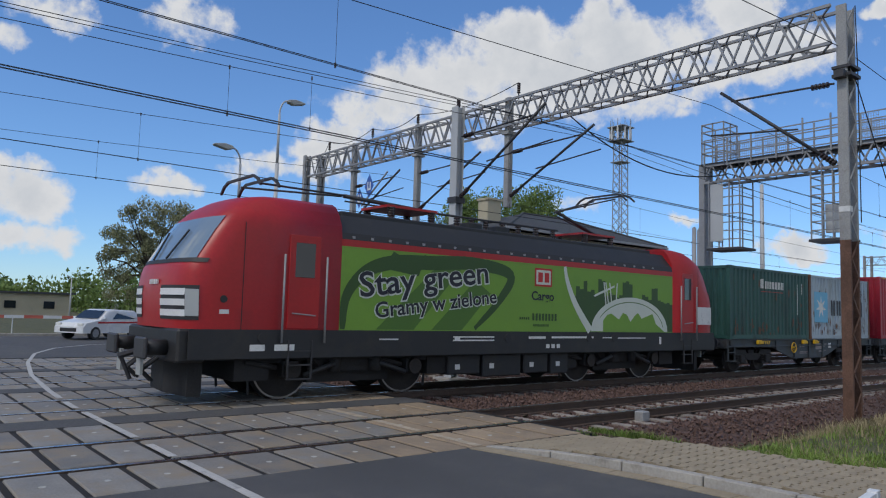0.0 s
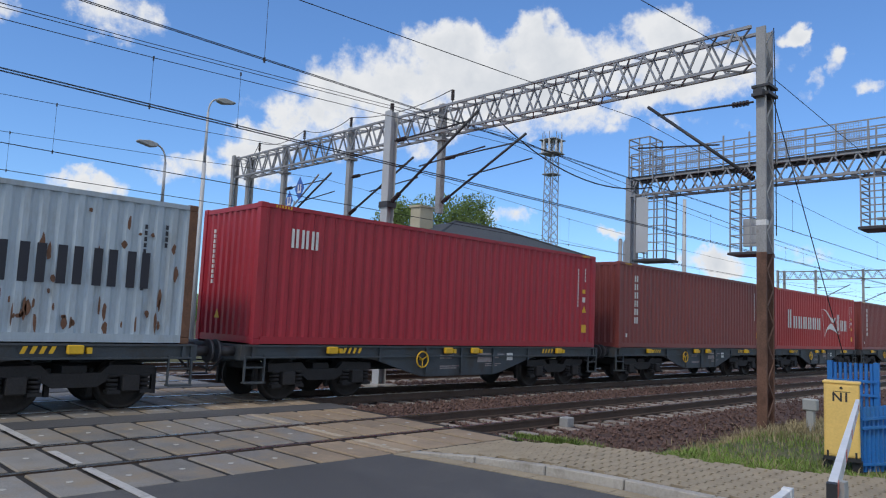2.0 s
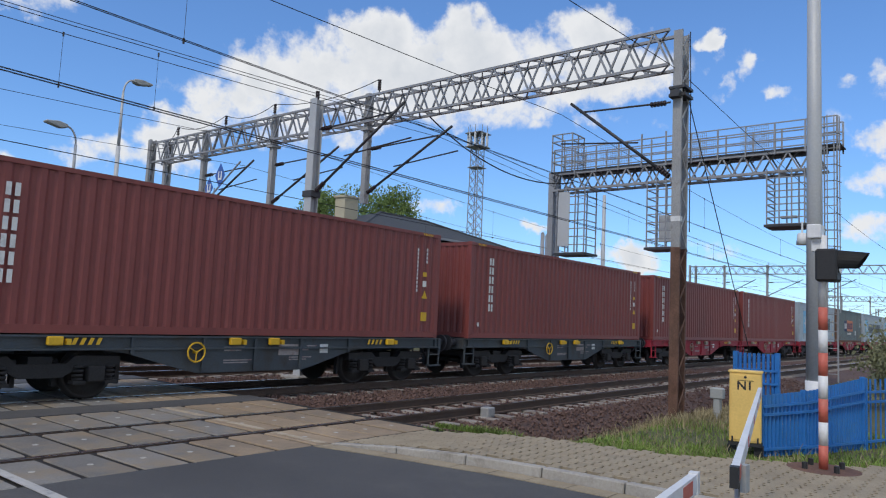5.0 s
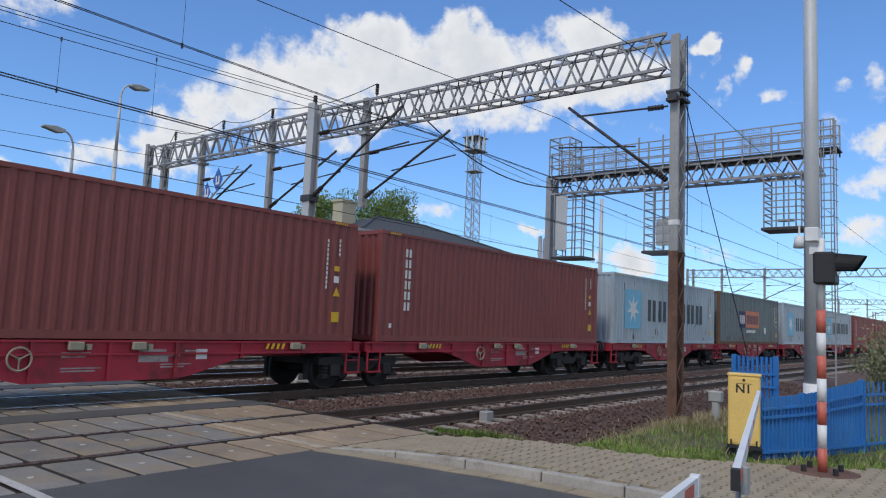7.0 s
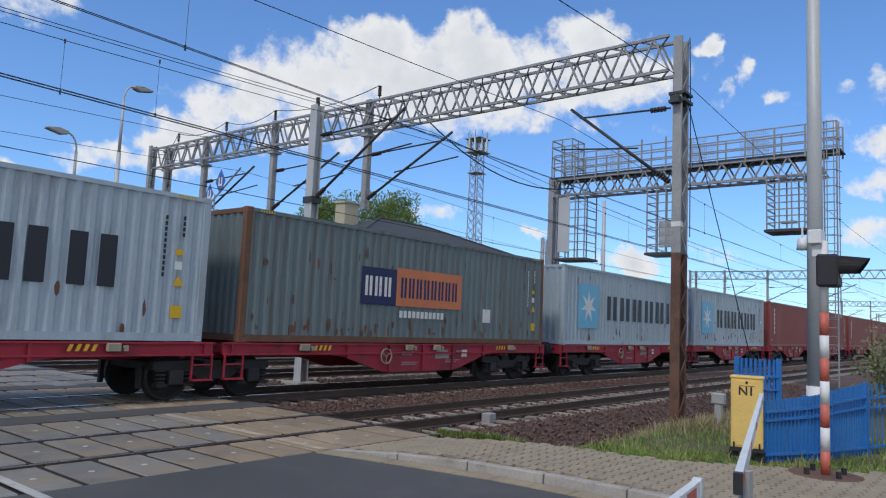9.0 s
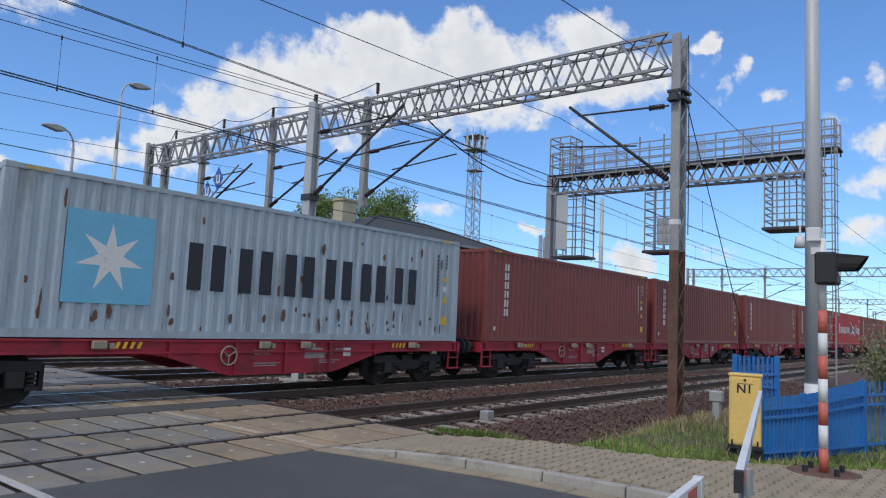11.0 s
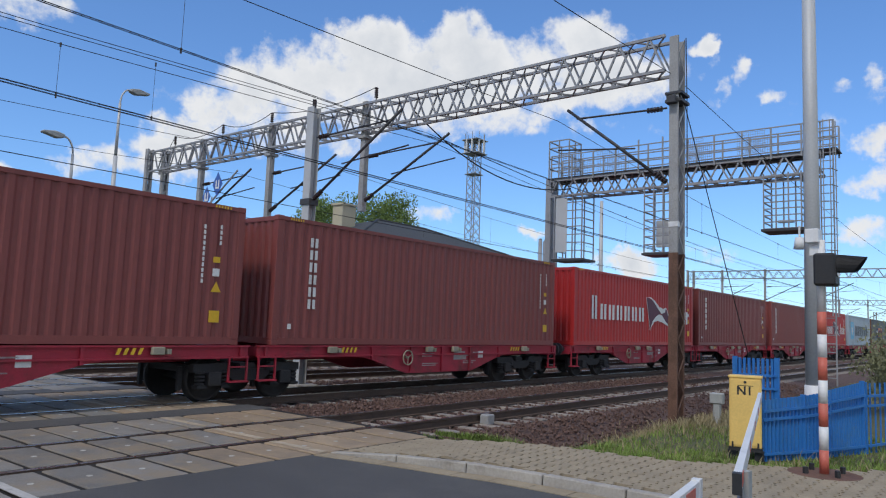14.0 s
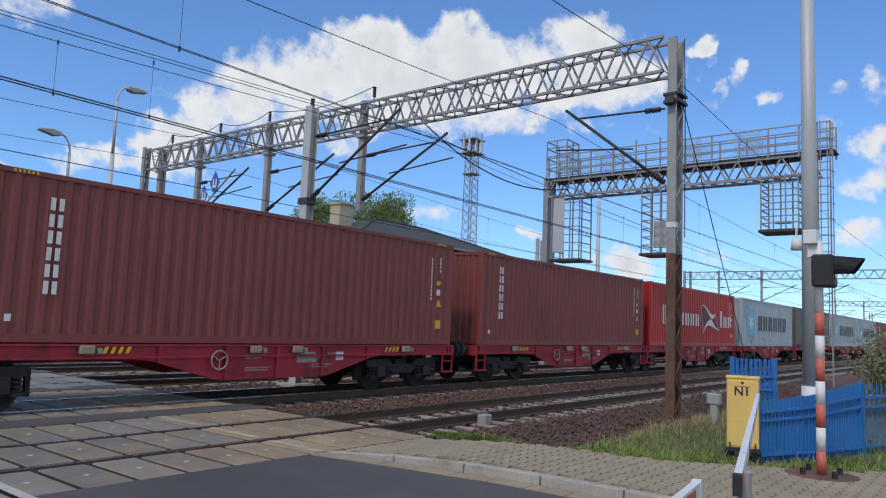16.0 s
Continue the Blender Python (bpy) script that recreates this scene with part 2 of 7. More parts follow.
M["black"] = surf("matt_black", (0.024, 0.024, 0.026), 0.6, var=0.1)
M["steelgrey"] = surf("grey_plastic", (0.36, 0.37, 0.36), 0.6, var=0.08)
M["sign"] = surf("sign_blue", (0.03, 0.11, 0.42), 0.4, var=0.04)
M["roof"] = surf("dark_roof_felt", (0.055, 0.058, 0.062), 0.8, var=0.2, scale=1, fine=12, bump=0.5)
M["plaster"] = surf("cream_plaster", (0.46, 0.41, 0.30), 0.9, var=0.1, scale=0.6)
M["bark"] = surf("bark", (0.085, 0.07, 0.055), 0.95, var=0.25, scale=3)
M["leaf"] = surf("leaf", (0.15, 0.22, 0.055), 0.75, var=0.35, scale=0.4, fine=3, bump=0)
M["leaf_dull"] = surf("willow_leaf", (0.22, 0.225, 0.12), 0.75, var=0.35, scale=0.4, fine=3, bump=0)
M["grass"] = surf("grass_blade", (0.17, 0.25, 0.05), 0.8, var=0.35, scale=0.8, fine=5, bump=0)
M["straw"] = surf("dry_grass_blade", (0.30, 0.25, 0.14), 0.85, var=0.3, scale=2, fine=5, bump=0)
M["glass_dark"] = glass("dark_glass", (0.02, 0.025, 0.03))
# pale blue base stands in for sky reflected in the windscreen
M["windshield"] = glass("windscreen_glass_sky_tint", (0.20, 0.26, 0.32), 0.05)


# ---- mesh helpers ----
def box(bm, x0, x1, y0, y1, z0, z1, bev=0.0):
    vs = [bm.verts.new((x, y, z)) for x in (x0, x1) for y in (y0, y1) for z in (z0, z1)]
    fs = [(0, 1, 3, 2), (4, 6, 7, 5), (0, 4, 5, 1), (2, 3, 7, 6), (0, 2, 6, 4), (1, 5, 7, 3)]
    made = [bm.faces.new([vs[i] for i in f]) for f in fs]
    if bev:
        edges = list({e for f in made for e in f.edges})
        bmesh.ops.bevel(bm, geom=edges, offset=bev, segments=1, affect="EDGES")
    return bm


def beam(bm, p, q, w, h=None, up=(0, 0, 1)):
    """A square bar from p to q."""
    h = h or w
    p, q = Vector(p), Vector(q)
    d = (q - p).normalized()
    s = d.cross(Vector(up))
    if s.length < 1e-4:
        s = d.cross(Vector((1, 0, 0)))
    s.normalize()
    u = s.cross(d)
    vs = [bm.verts.new(c + s * a * w / 2 + u * b * h / 2) for c in (p, q) for a, b in ((-1, -1), (1, -1), (1, 1), (-1, 1))]
    for f in ((3, 2, 1, 0), (4, 5, 6, 7), (0, 1, 5, 4), (1, 2, 6, 5), (2, 3, 7, 6), (3, 0, 4, 7)):
        bm.faces.new([vs[i] for i in f])
    return bm


def rod(bm, p, q, r, n=8, r2=None, caps=True):
    """A round bar from p to q."""
    r2 = r if r2 is None else r2
    p, q = Vector(p), Vector(q)
    d = (q - p).normalized()
    s = d.cross(Vector((0, 0, 1)))
    if s.length < 1e-4:
        s = Vector((1, 0, 0))
    s.normalize()
    u = s.cross(d)
    rings = []
    for c, rad in ((p, r), (q, r2)):
        rings.append([bm.verts.new(c + (s * math.cos(2 * math.pi * i / n) + u * math.sin(2 * math.pi * i / n)) * rad) for i in range(n)])
    for i in range(n):
        f = bm.faces.new((rings[0][i], rings[1][i], rings[1][(i + 1) % n], rings[0][(i + 1) % n]))
        f.smooth = n > 6
    if caps:
        bm.faces.new(rings[0])
        bm.faces.new(rings[1][::-1])
    return bm


def tube(bm, pts, r, n=5):
    """One round wire through all the points."""
    rings = []
    pts = [Vector(p) for p in pts]
    for i, c in enumerate(pts):
        d = (pts[min(i + 1, len(pts) - 1)] - pts[max(i - 1, 0)]).normalized()
        s = d.cross(Vector((0, 0, 1)))
        s = s.normalized() if s.length > 1e-4 else Vector((1, 0, 0))
        u = s.cross(d)
        rings.append([bm.verts.new(c + (s * math.cos(2 * math.pi * k / n) + u * math.sin(2 * math.pi * k / n)) * r) for k in range(n)])
    for a, b in zip(rings, rings[1:]):
        for k in range(n):
            bm.faces.new((a[k], b[k], b[(k + 1) % n], a[(k + 1) % n])).smooth = True
    return bm


def prism(bm, outline, y0, y1):
    """An outline in x, z pushed from y0 to y1."""
    a = [bm.verts.new((x, y0, z)) for x, z in outline]
    b = [bm.verts.new((x, y1, z)) for x, z in outline]
    n = len(outline)
    bm.faces.new(a)
    bm.faces.new(b[::-1])
    for i in range(n):
        bm.faces.new((a[i], b[i], b[(i + 1) % n], a[(i + 1) % n]))
    return bm


def plate(bm, outline, z0, z1):
    """An outline in x, y pushed from z0 to z1."""
    a = [bm.verts.new((x, y, z0)) for x, y in outline]
    b = [bm.verts.new((x, y, z1)) for x, y in outline]
    n = len(outline)
    bm.faces.new(a[::-1])
    bm.faces.new(b)
    for i in range(n):
        bm.faces.new((a[i], a[(i + 1) % n], b[(i + 1) % n], b[i]))
    return bm


def mesh(name, bm, material):
    me = bpy.data.meshes.new(name)
    bmesh.ops.recalc_face_normals(bm, faces=bm.faces)
    bm.to_mesh(me)
    bm.free()
    me.materials.append(M[material] if isinstance(material, str) else material)
    return me


def part(name, bm, material, parent=None, label=""):
    """One mesh object under a thing or a part; bm may be a finished mesh."""
    me = bm if isinstance(bm, bpy.types.Mesh) else mesh(name, bm, material)
    ob = new(name, me)
    if parent is not None:
        ob.parent = parent
    return tagged(ob, label=label)


def thing(name, label, category, group="", kind="", at=None):
    ob = tagged(new(name), label, category, group, kind)
    if at is not None:
        ob.matrix_basis = at
    return ob


def lettering(text, size, material, depth=0.004, bold=0.0, shear=0.0):
    """Lettering in the built-in font as a mesh, standing in x, z with its face towards -y."""
    cu = bpy.data.curves.new("lettering", "FONT")
    cu.body, cu.size, cu.extrude, cu.offset, cu.shear = text, size, depth, bold, shear
    cu.resolution_u = 3
    tmp = bpy.data.objects.new("lettering", cu)
    scene.collection.objects.link(tmp)
    me = bpy.data.meshes.new_from_object(tmp)
    bpy.data.objects.remove(tmp)
    me.transform(pose(0, 0, 0, 90, 0, 0))
    me.materials.clear()
    me.materials.append(M[material])
    return me


def fit_lettering(text, width, height, material, bold=0.0):
    """Lettering scaled to a width and a capital height in metres."""
    me = lettering(text, 1.0, material, 0.001, bold)
    xs = [v.co.x for v in me.vertices]
    cap = lettering("S", 1.0, material, 0.001, bold)
    zs = [v.co.z for v in cap.vertices]
    x0 = min(xs)
    me.transform(Matrix.Diagonal((width / (max(xs) - x0), 1, height / (max(zs) - min(zs)), 1)) @ Matrix.Translation((-x0, 0, 0)))
    bpy.data.meshes.remove(cap)
    return me


def wobble(bm, amount, scale=3.0):
    for v in bm.verts:
        v.co += noise.noise_vector(v.co * scale) * amount
    return bm


# ---- ground, road, crossing ----
NEAR, TRAIN, THIRD, FOURTH = 9.4, 14.05, 18.75, 23.45     # track centres
TRACKS = (NEAR, TRAIN, THIRD, FOURTH)
DECK_X0, DECK_X1 = -7.8, 9.2


def smooth(a, b, x):
    t = min(1.0, max(0.0, (x - a) / (b - a)))
    return t * t * (3 - 2 * t)


def ground_height(x, y):
    """Grass near the road, a shallow track bed beyond the crossing."""
    bed = smooth(5.0, 6.6, y) * (1 - smooth(26.5, 29.5, y))
    off = smooth(9.0, 9.8, x) + (1 - smooth(-9.0, -8.0, x))
    z = -0.03 - 0.43 * bed * off
    if bed * off < 0.05 and x > 9:
        z += 0.10 * smooth(10.5, 8.0, x) + 0.05 * noise.noise(Vector((x * 0.6, y * 0.6, 0)))
    return z - (0.12 if (x < 9.0 and y < 7.3) or (x < 9.2 and 7.3 <= y < 42) or (29 < y < 41.6 and x < 60) else 0.0)


def ground():
    xs = [-2500, -600, -150, -60, -25, -14] + [-9 + 0.5 * i for i in range(90)] + [38, 45, 60, 80, 120, 200, 400, 900, 2500]
    ys = [-1500, -300, -60, -20, -10] + [-6 + 0.4 * i for i in range(96)] + [34, 38, 41, 41.7, 45, 60, 90, 140, 250, 600, 2500]
    me = bpy.data.meshes.new("ground")
    verts = [(x, y, ground_height(x, y)) for y in ys for x in xs]
    n = len(xs)
    faces = [(j * n + i, j * n + i + 1, (j + 1) * n + i + 1, (j + 1) * n + i) for j in range(len(ys) - 1) for i in range(n - 1)]
    me.from_pydata(verts, [], faces)
    me.materials.append(M["soil"])
    me.shade_smooth()
    return tagged(new("ground", me), "rough grass and bare soil beside the railway", "ground", kind="structure")


ground()


def road():
    ob = thing("road", "dark worn asphalt road leading over the level crossing", "road", kind="structure")
    bm = bmesh.new()
    plate(bm, [(-8.0, -40), (7.28, -40), (7.28, 3.0), (7.12, 5.2), (6.85, 6.6), (6.55, 7.36), (-8.0, 7.36)], -0.25, -0.004)
    part("carriageway", bm, "asphalt", ob)
    for y0, y1 in ((11.62, 12.38), (16.32, 17.05), (21.05, 21.75)):
        bm = bmesh.new()
        box(bm, DECK_X0, DECK_X1, y0, y1, -0.25, -0.002)
        part("asphalt_strip", bm, "asphalt", ob)
    bm = bmesh.new()
    plate(bm, [(-40, 26.0), (9.3, 26.0), (13, 29.0), (70, 31.0), (140, 33.0), (140, 41.6), (-40, 41.6)], -0.25, -0.006)
    part("carriageway", bm, "asphalt", ob)
    bm = bmesh.new()
    box(bm, DECK_X0, DECK_X1, 7.37, 11.6, -0.3, -0.024)
    box(bm, DECK_X0, DECK_X1, 12.4, 16.3, -0.3, -0.024)
    box(bm, DECK_X0, DECK_X1, 17.06, 21.04, -0.3, -0.024)
    box(bm, DECK_X0, DECK_X1, 21.76, 25.98, -0.3, -0.024)
    part("deck_bed", bm, "joint", ob)
    return ob


ROAD = road()


def road_marking():
    ob = thing("road_marking", "worn white centre line painted over the crossing", "marking", kind="structure")
    pts = [(3.06, 4.0), (3.06, 14), (3.2, 16.5), (3.5, 20), (4.1, 24), (5.0, 28), (6.2, 31), (8.0, 33.2), (10.5, 34.3)]
    gaps = [(8.53, 8.78), (10.02, 10.27), (13.18, 13.43), (14.67, 14.92)]

    def x_at(y):
        for (xa, ya), (xb, yb) in zip(pts, pts[1:]):
            if y <= yb:
                return xa + (xb - xa) * (y - ya) / (yb - ya)
        return pts[-1][0]

    bm = bmesh.new()
    y = 4.0
    while y < 33.9:
        y2 = min(33.9, y + 0.3)
        if not any(a - 0.02 < y2 and y < b + 0.02 for a, b in gaps):
            w = 0.052
            tilt = (x_at(y2) - x_at(y)) / (y2 - y)
            w2 = w * math.sqrt(1 + tilt * tilt)
            plate(bm, [(x_at(y) - w2, y), (x_at(y) + w2, y), (x_at(y2) + w2, y2), (x_at(y2) - w2, y2)], 0.0, 0.0055)
        y = y2
    part("centre_line", bm, "line", ob)
    bm = bmesh.new()
    for y0, y1 in ((7.4, 8.5), (8.8, 10.0), (10.3, 11.55), (12.45, 13.15), (13.45, 14.6)):
        box(bm, 6.72 + 0.02 * (y0 - 7), 6.84 + 0.02 * (y0 - 7), y0, y1, 0.0, 0.005)
    part("edge_line", bm, "line_worn", ob)
    return ob


road_marking()


def crossing_deck():
    """Rubber panels 0.6 m wide in rows beside and between the rails, each with a pale plug."""
    deck = thing("crossing_deck", "grey rubber level crossing panels with dark joints", "crossing", kind="structure")
    panels, plugs = {}, None

    def panel_mesh(depth, material):
        bm = bmesh.new()
        box(bm, -0.26, 0.26, -depth / 2, depth / 2, -0.08, 0.0, 0.012)
        return mesh("panel", bm, material)

    bm = bmesh.new()
    rod(bm, (0, 0, -0.01), (0, 0, 0.004), 0.035, 8)
    plug = mesh("plug", bm, "dotwhite")
    rnd = random.Random(4)
    for c in TRACKS:
        for y0, y1 in ((c - 2.02, c - 0.865), (c - 0.635, c + 0.635), (c + 0.865, c + 2.18)):
            if c == TRAIN:
                y0, y1 = max(y0, c - 1.64), min(y1, c + 2.22)
            for k in range(28):
                x = -7.5 + 0.6 * k
                if x > 9.0:
                    continue
                sandy = x > 6.0 + 0.1 * (y0 - 8) + rnd.uniform(-0.7, 0.7) and c < 17
                key = (round(y1 - y0, 3), sandy)
                if key not in panels:
                    panels[key] = panel_mesh(y1 - y0 - 0.02, "sandy" if sandy else "rubber")
                p = part("panel", panels[key], None, deck)
                p.matrix_basis = pose(x, (y0 + y1) / 2, rnd.uniform(-0.006, 0.002), rnd.uniform(-0.15, 0.15), rnd.uniform(-0.25, 0.25), 0)
                if c < 17:
                    d = part("plug", plug, None, p)
                    d.matrix_basis = pose(0, rnd.uniform(-0.03, 0.03), 0)
    return deck


def rail_profile(bm, x0, x1, y):
    """A flat-bottomed rail whose head is at z = 0."""
    prof = [(-0.07, -0.17), (0.07, -0.17), (0.07, -0.155), (0.012, -0.14), (0.012, -0.045), (0.036, -0.035), (0.036, -0.004), (-0.036, -0.004), (-0.036, -0.035), (-0.012, -0.045), (-0.012, -0.14), (-0.07, -0.155)]
    a = [bm.verts.new((x0, y + py, pz)) for py, pz in prof]
    b = [bm.verts.new((x1, y + py, pz)) for py, pz in prof]
    n = len(prof)
    bm.faces.new(a)
    bm.faces.new(b[::-1])
    for i in range(n):
        bm.faces.new((a[i], b[i], b[(i + 1) % n], a[(i + 1) % n]))


def sleeper_mesh():
    bm = bmesh.new()
    prof = [(-0.14, -0.38), (0.14, -0.38), (0.11, -0.185), (-0.11, -0.185)]
    a = [bm.verts.new((x, -1.3, z)) for x, z in prof]
    b = [bm.verts.new((x, 1.3, z)) for x, z in prof]
    bm.faces.new(a)
    bm.faces.new(b[::-1])
    for i in range(4):
        bm.faces.new((a[i], b[i], b[(i + 1) % 4], a[(i + 1) % 4]))
    return mesh("sleeper", bm, "sleeper")


def railway_tracks():
    sl = sleeper_mesh()
    bm = bmesh.new()
    box(bm, -0.06, 0.06, -0.05, 0.05, -0.185, -0.14)
    clip = mesh("clip", bm, "rail_side")
    for c in TRACKS:
        tr = thing("railway_track", "rusty rails on pale concrete sleepers in dark ballast", "track", "parallel tracks", "structure")
        for s in (-1, 1):
            bm = bmesh.new()
            rail_profile(bm, -300, 700, c + s * 0.7535)
            r = part("rail", bm, "rail_side", tr)
            bm = bmesh.new()
            box(bm, -300, 700, c + s * 0.7535 - 0.03, c + s * 0.7535 + 0.03, -0.0035, 0.0)
            part("running_surface", bm, "rail_top", r, "polished bright rail head")
        count = 150 if c in (NEAR, TRAIN) else 70
        for k in range(count):
            p = part("sleeper", sl, None, tr)
            p.matrix_basis = pose(9.55 + 0.6 * k, c, 0)
        bm = bmesh.new()
        for k in range(count, 900):
            x = 9.55 + 0.6 * k
            box(bm, x - 0.12, x + 0.12, c - 1.3, c + 1.3, -0.3, -0.187)
        for k in range(40):
            x = -8.4 - 0.6 * k
            box(bm, x - 0.12, x + 0.12, c - 1.3, c + 1.3, -0.3, -0.187)
        tagged(part("far_sleepers", bm, "sleeper", tr), kind="stuff")


railway_tracks()


def ballast_bed():
    """Ballast up to the sleeper tops, uneven, with loose stones near the crossing."""
    me = bpy.data.meshes.new("ballast_bed")
    xs = [9.22 + 0.22 * i for i in range(130)] + [38 + 2 * i for i in range(20)] + [80, 100, 130, 180, 260, 400, 700]
    ys = [5.9 + 0.16 * i for i in range(130)]
    verts, n = [], len(xs)
    for y in ys:
        for x in xs:
            edge = smooth(6.3, 7.9, y) * (1 - smooth(25.2, 26.6, y))
            z = -0.50 + 0.285 * edge + 0.03 * noise.noise(Vector((x * 2.5, y * 2.5, 3))) + 0.025 * noise.noise(Vector((x * 7, y * 7, 9)))
            between = min(abs(y - c) for c in TRACKS)
            z += -0.02 if between < 0.6 else (-0.05 if between > 1.5 else 0.0)
            verts.append((x, y, z))
    faces = [(j * n + i, j * n + i + 1, (j + 1) * n + i + 1, (j + 1) * n + i) for j in range(len(ys) - 1) for i in range(n - 1)]
    me.from_pydata(verts, [], faces)
    me.materials.append(M["ballast"])
    tagged(new("ballast_bed", me), "dark reddish-brown crushed stone ballast", "ballast", kind="structure")
    rnd = random.Random(9)
    vs, fs = [], []
    cube = [(-1, -1, -1), (1, -1, -1), (1, 1, -1), (-1, 1, -1), (-1, -1, 1), (1, -1, 1), (1, 1, 1), (-1, 1, 1)]
    quads = [(3, 2, 1, 0), (4, 5, 6, 7), (0, 1, 5, 4), (1, 2, 6, 5), (2, 3, 7, 6), (3, 0, 4, 7)]
    for k in range(16000):
        x = 9.25 + 24 * rnd.random() ** 1.6
        y = rnd.uniform(6.0, 17.5)
        if min(abs(abs(y - c) - 0.7535) for c in TRACKS) < 0.1:
            continue
        edge = smooth(6.3, 7.9, y)
        z = -0.49 + 0.285 * edge + rnd.uniform(-0.01, 0.035)
        if min(abs(y - c) for c in TRACKS) < 1.32 and abs((x - 9.55 + 0.3) % 0.6 - 0.3) < 0.16:
            continue
        s = rnd.uniform(0.018, 0.038)
        m = Matrix.LocRotScale((x, y, z), Euler((rnd.uniform(0, 6), rnd.uniform(0, 6), rnd.uniform(0, 6))), (s * rnd.uniform(0.7, 1.3), s, s * rnd.uniform(0.6, 1)))
        b = len(vs)
        vs += [tuple(m @ Vector([q * rnd.uniform(0.6, 1.0) for q in c])) for c in cube]
        fs += [tuple(b + i for i in f) for f in quads]
    me = bpy.data.meshes.new("ballast_stones")
    me.from_pydata(vs, [], fs)
    me.materials.append(M["stone"])
    tagged(new("ballast_stones", me), "loose reddish-brown ballast stones", "ballast", kind="stuff")


ballast_bed()

PAVE_EDGE = ((7.35, 8.75), (6.0, 9.05), (5.1, 9.3), (4.3, 9.4), (3.5, 9.6), (2.4, 10.4), (1.2, 11.2), (-6.0, 11.4))


def pave_far(y):
    for (ya, xa), (yb, xb) in zip(PAVE_EDGE, PAVE_EDGE[1:]):
        if y >= yb:
            return xa + (xb - xa) * (ya - min(y, ya)) / (ya - yb)
    return PAVE_EDGE[-1][1]


def kerb_x(y):
    return 7.32 if y < 3.0 else 7.32 - 0.034 * (y - 3) ** 2 * (0.6 if y < 5 else 0.85)


def kerb_line():
    k = thing("kerb", "pale concrete kerb stones along the pavement", "kerb", kind="structure")
    y = 7.3
    rnd = random.Random(2)
    while y > -6:
        y2 = y - 0.98
        bm = bmesh.new()
        h0, h1 = 0.10 * smooth(7.4, 5.6, y) + 0.012, 0.10 * smooth(7.4, 5.6, y2) + 0.012
        xa, xb = kerb_x(y), kerb_x(y2)
        vs = [bm.verts.new(c) for c in ((xa, y, -0.2), (xa + 0.15, y, -0.2), (xa + 0.15, y, h0), (xa + 0.02, y, h0), (xb, y2, -0.2), (xb + 0.15, y2, -0.2), (xb + 0.15, y2, h1), (xb + 0.02, y2, h1))]
        for f in ((0, 1, 2, 3), (7, 6, 5, 4), (0, 4, 5, 1), (1, 5, 6, 2), (2, 6, 7, 3), (3, 7, 4, 0)):
            bm.faces.new([vs[i] for i in f])
        bmesh.ops.bevel(bm, geom=list(bm.edges), offset=0.012, segments=1, affect="EDGES")
        part("kerb_stone", bm, "kerb", k)
        y = y2 - 0.015
    # flat channel stones at the foot of the kerb
    bm = bmesh.new()
    y = 7.3
    while y > -6:
        y2 = y - 0.48
        plate(bm, [(kerb_x(y) - 0.27, y), (kerb_x(y2) - 0.27, y2), (kerb_x(y2) - 0.02, y2), (kerb_x(y) - 0.02, y)][::-1], -0.1, 0.006)
        y = y2 - 0.012
    part("gutter", bm, "paver", k, "flat channel stones")
    bm = bmesh.new()
    box(bm, -40, 80, 41.6, 41.9, -0.2, 0.13, 0.01)
    part("far_kerb_stones", bm, "kerb", k)


kerb_line()


def pavement():
    pv = thing("pavement", "beige-grey interlocking concrete block paving", "pavement", kind="structure")
    bm = bmesh.new()
    ys = [7.35 - 0.25 * i for i in range(54)]
    near = [(kerb_x(min(y, 7.3)) + 0.16, y) for y in ys]
    far = [(pave_far(y), y) for y in ys]
    plate(bm, near + far[::-1], -0.2, 0.062)
    for v in bm.verts:
        if v.co.z > 0:
            v.co.z = 0.075 * smooth(7.4, 5.6, v.co.y) + 0.0
    part("bedding", bm, "joint", pv)
    bm = bmesh.new()
    plate(bm, [(-0.099, -0.0805), (-0.032, -0.0805), (-0.022, -0.05), (0.022, -0.05), (0.032, -0.0805), (0.099, -0.0805), (0.099, 0.0805), (0.032, 0.0805), (0.022, 0.05), (-0.022, 0.05), (-0.032, 0.0805), (-0.099, 0.0805)], -0.05, 0.0)
    blk = mesh("paver", bm, "paver")
    bv = [tuple(v.co) for v in blk.vertices]
    bf = [tuple(p.vertices) for p in blk.polygons]
    rnd = random.Random(3)
    vs, fs, made = [], [], 0
    row = 0
    y = 7.2
    while y > -6:
        x = kerb_x(min(y, 7.3)) + 0.28 + (0.1 if row % 2 else 0.0)
        while x < pave_far(y) - 0.08:
            z = 0.10 * smooth(7.4, 5.6, y) + 0.008 + rnd.uniform(-0.001, 0.001)
            m = pose(x, y, z, rnd.uniform(-0.2, 0.2), rnd.uniform(-0.2, 0.2), 0)
            if made < 300 and 2.6 < y < 6.2 and x < 8.7:
                part("paver", blk, None, pv).matrix_basis = m
                made += 1
            else:
                b = len(vs)
                vs += [tuple(m @ Vector(c)) for c in bv]
                fs += [tuple(b + i for i in f) for f in bf]
            x += 0.2
        y -= 0.162
        row += 1
    me = bpy.data.meshes.new("pavers")
    me.from_pydata(vs, [], fs)
    me.materials.append(M["paver"])
    tagged(part("pavers", me, None, pv), kind="stuff")


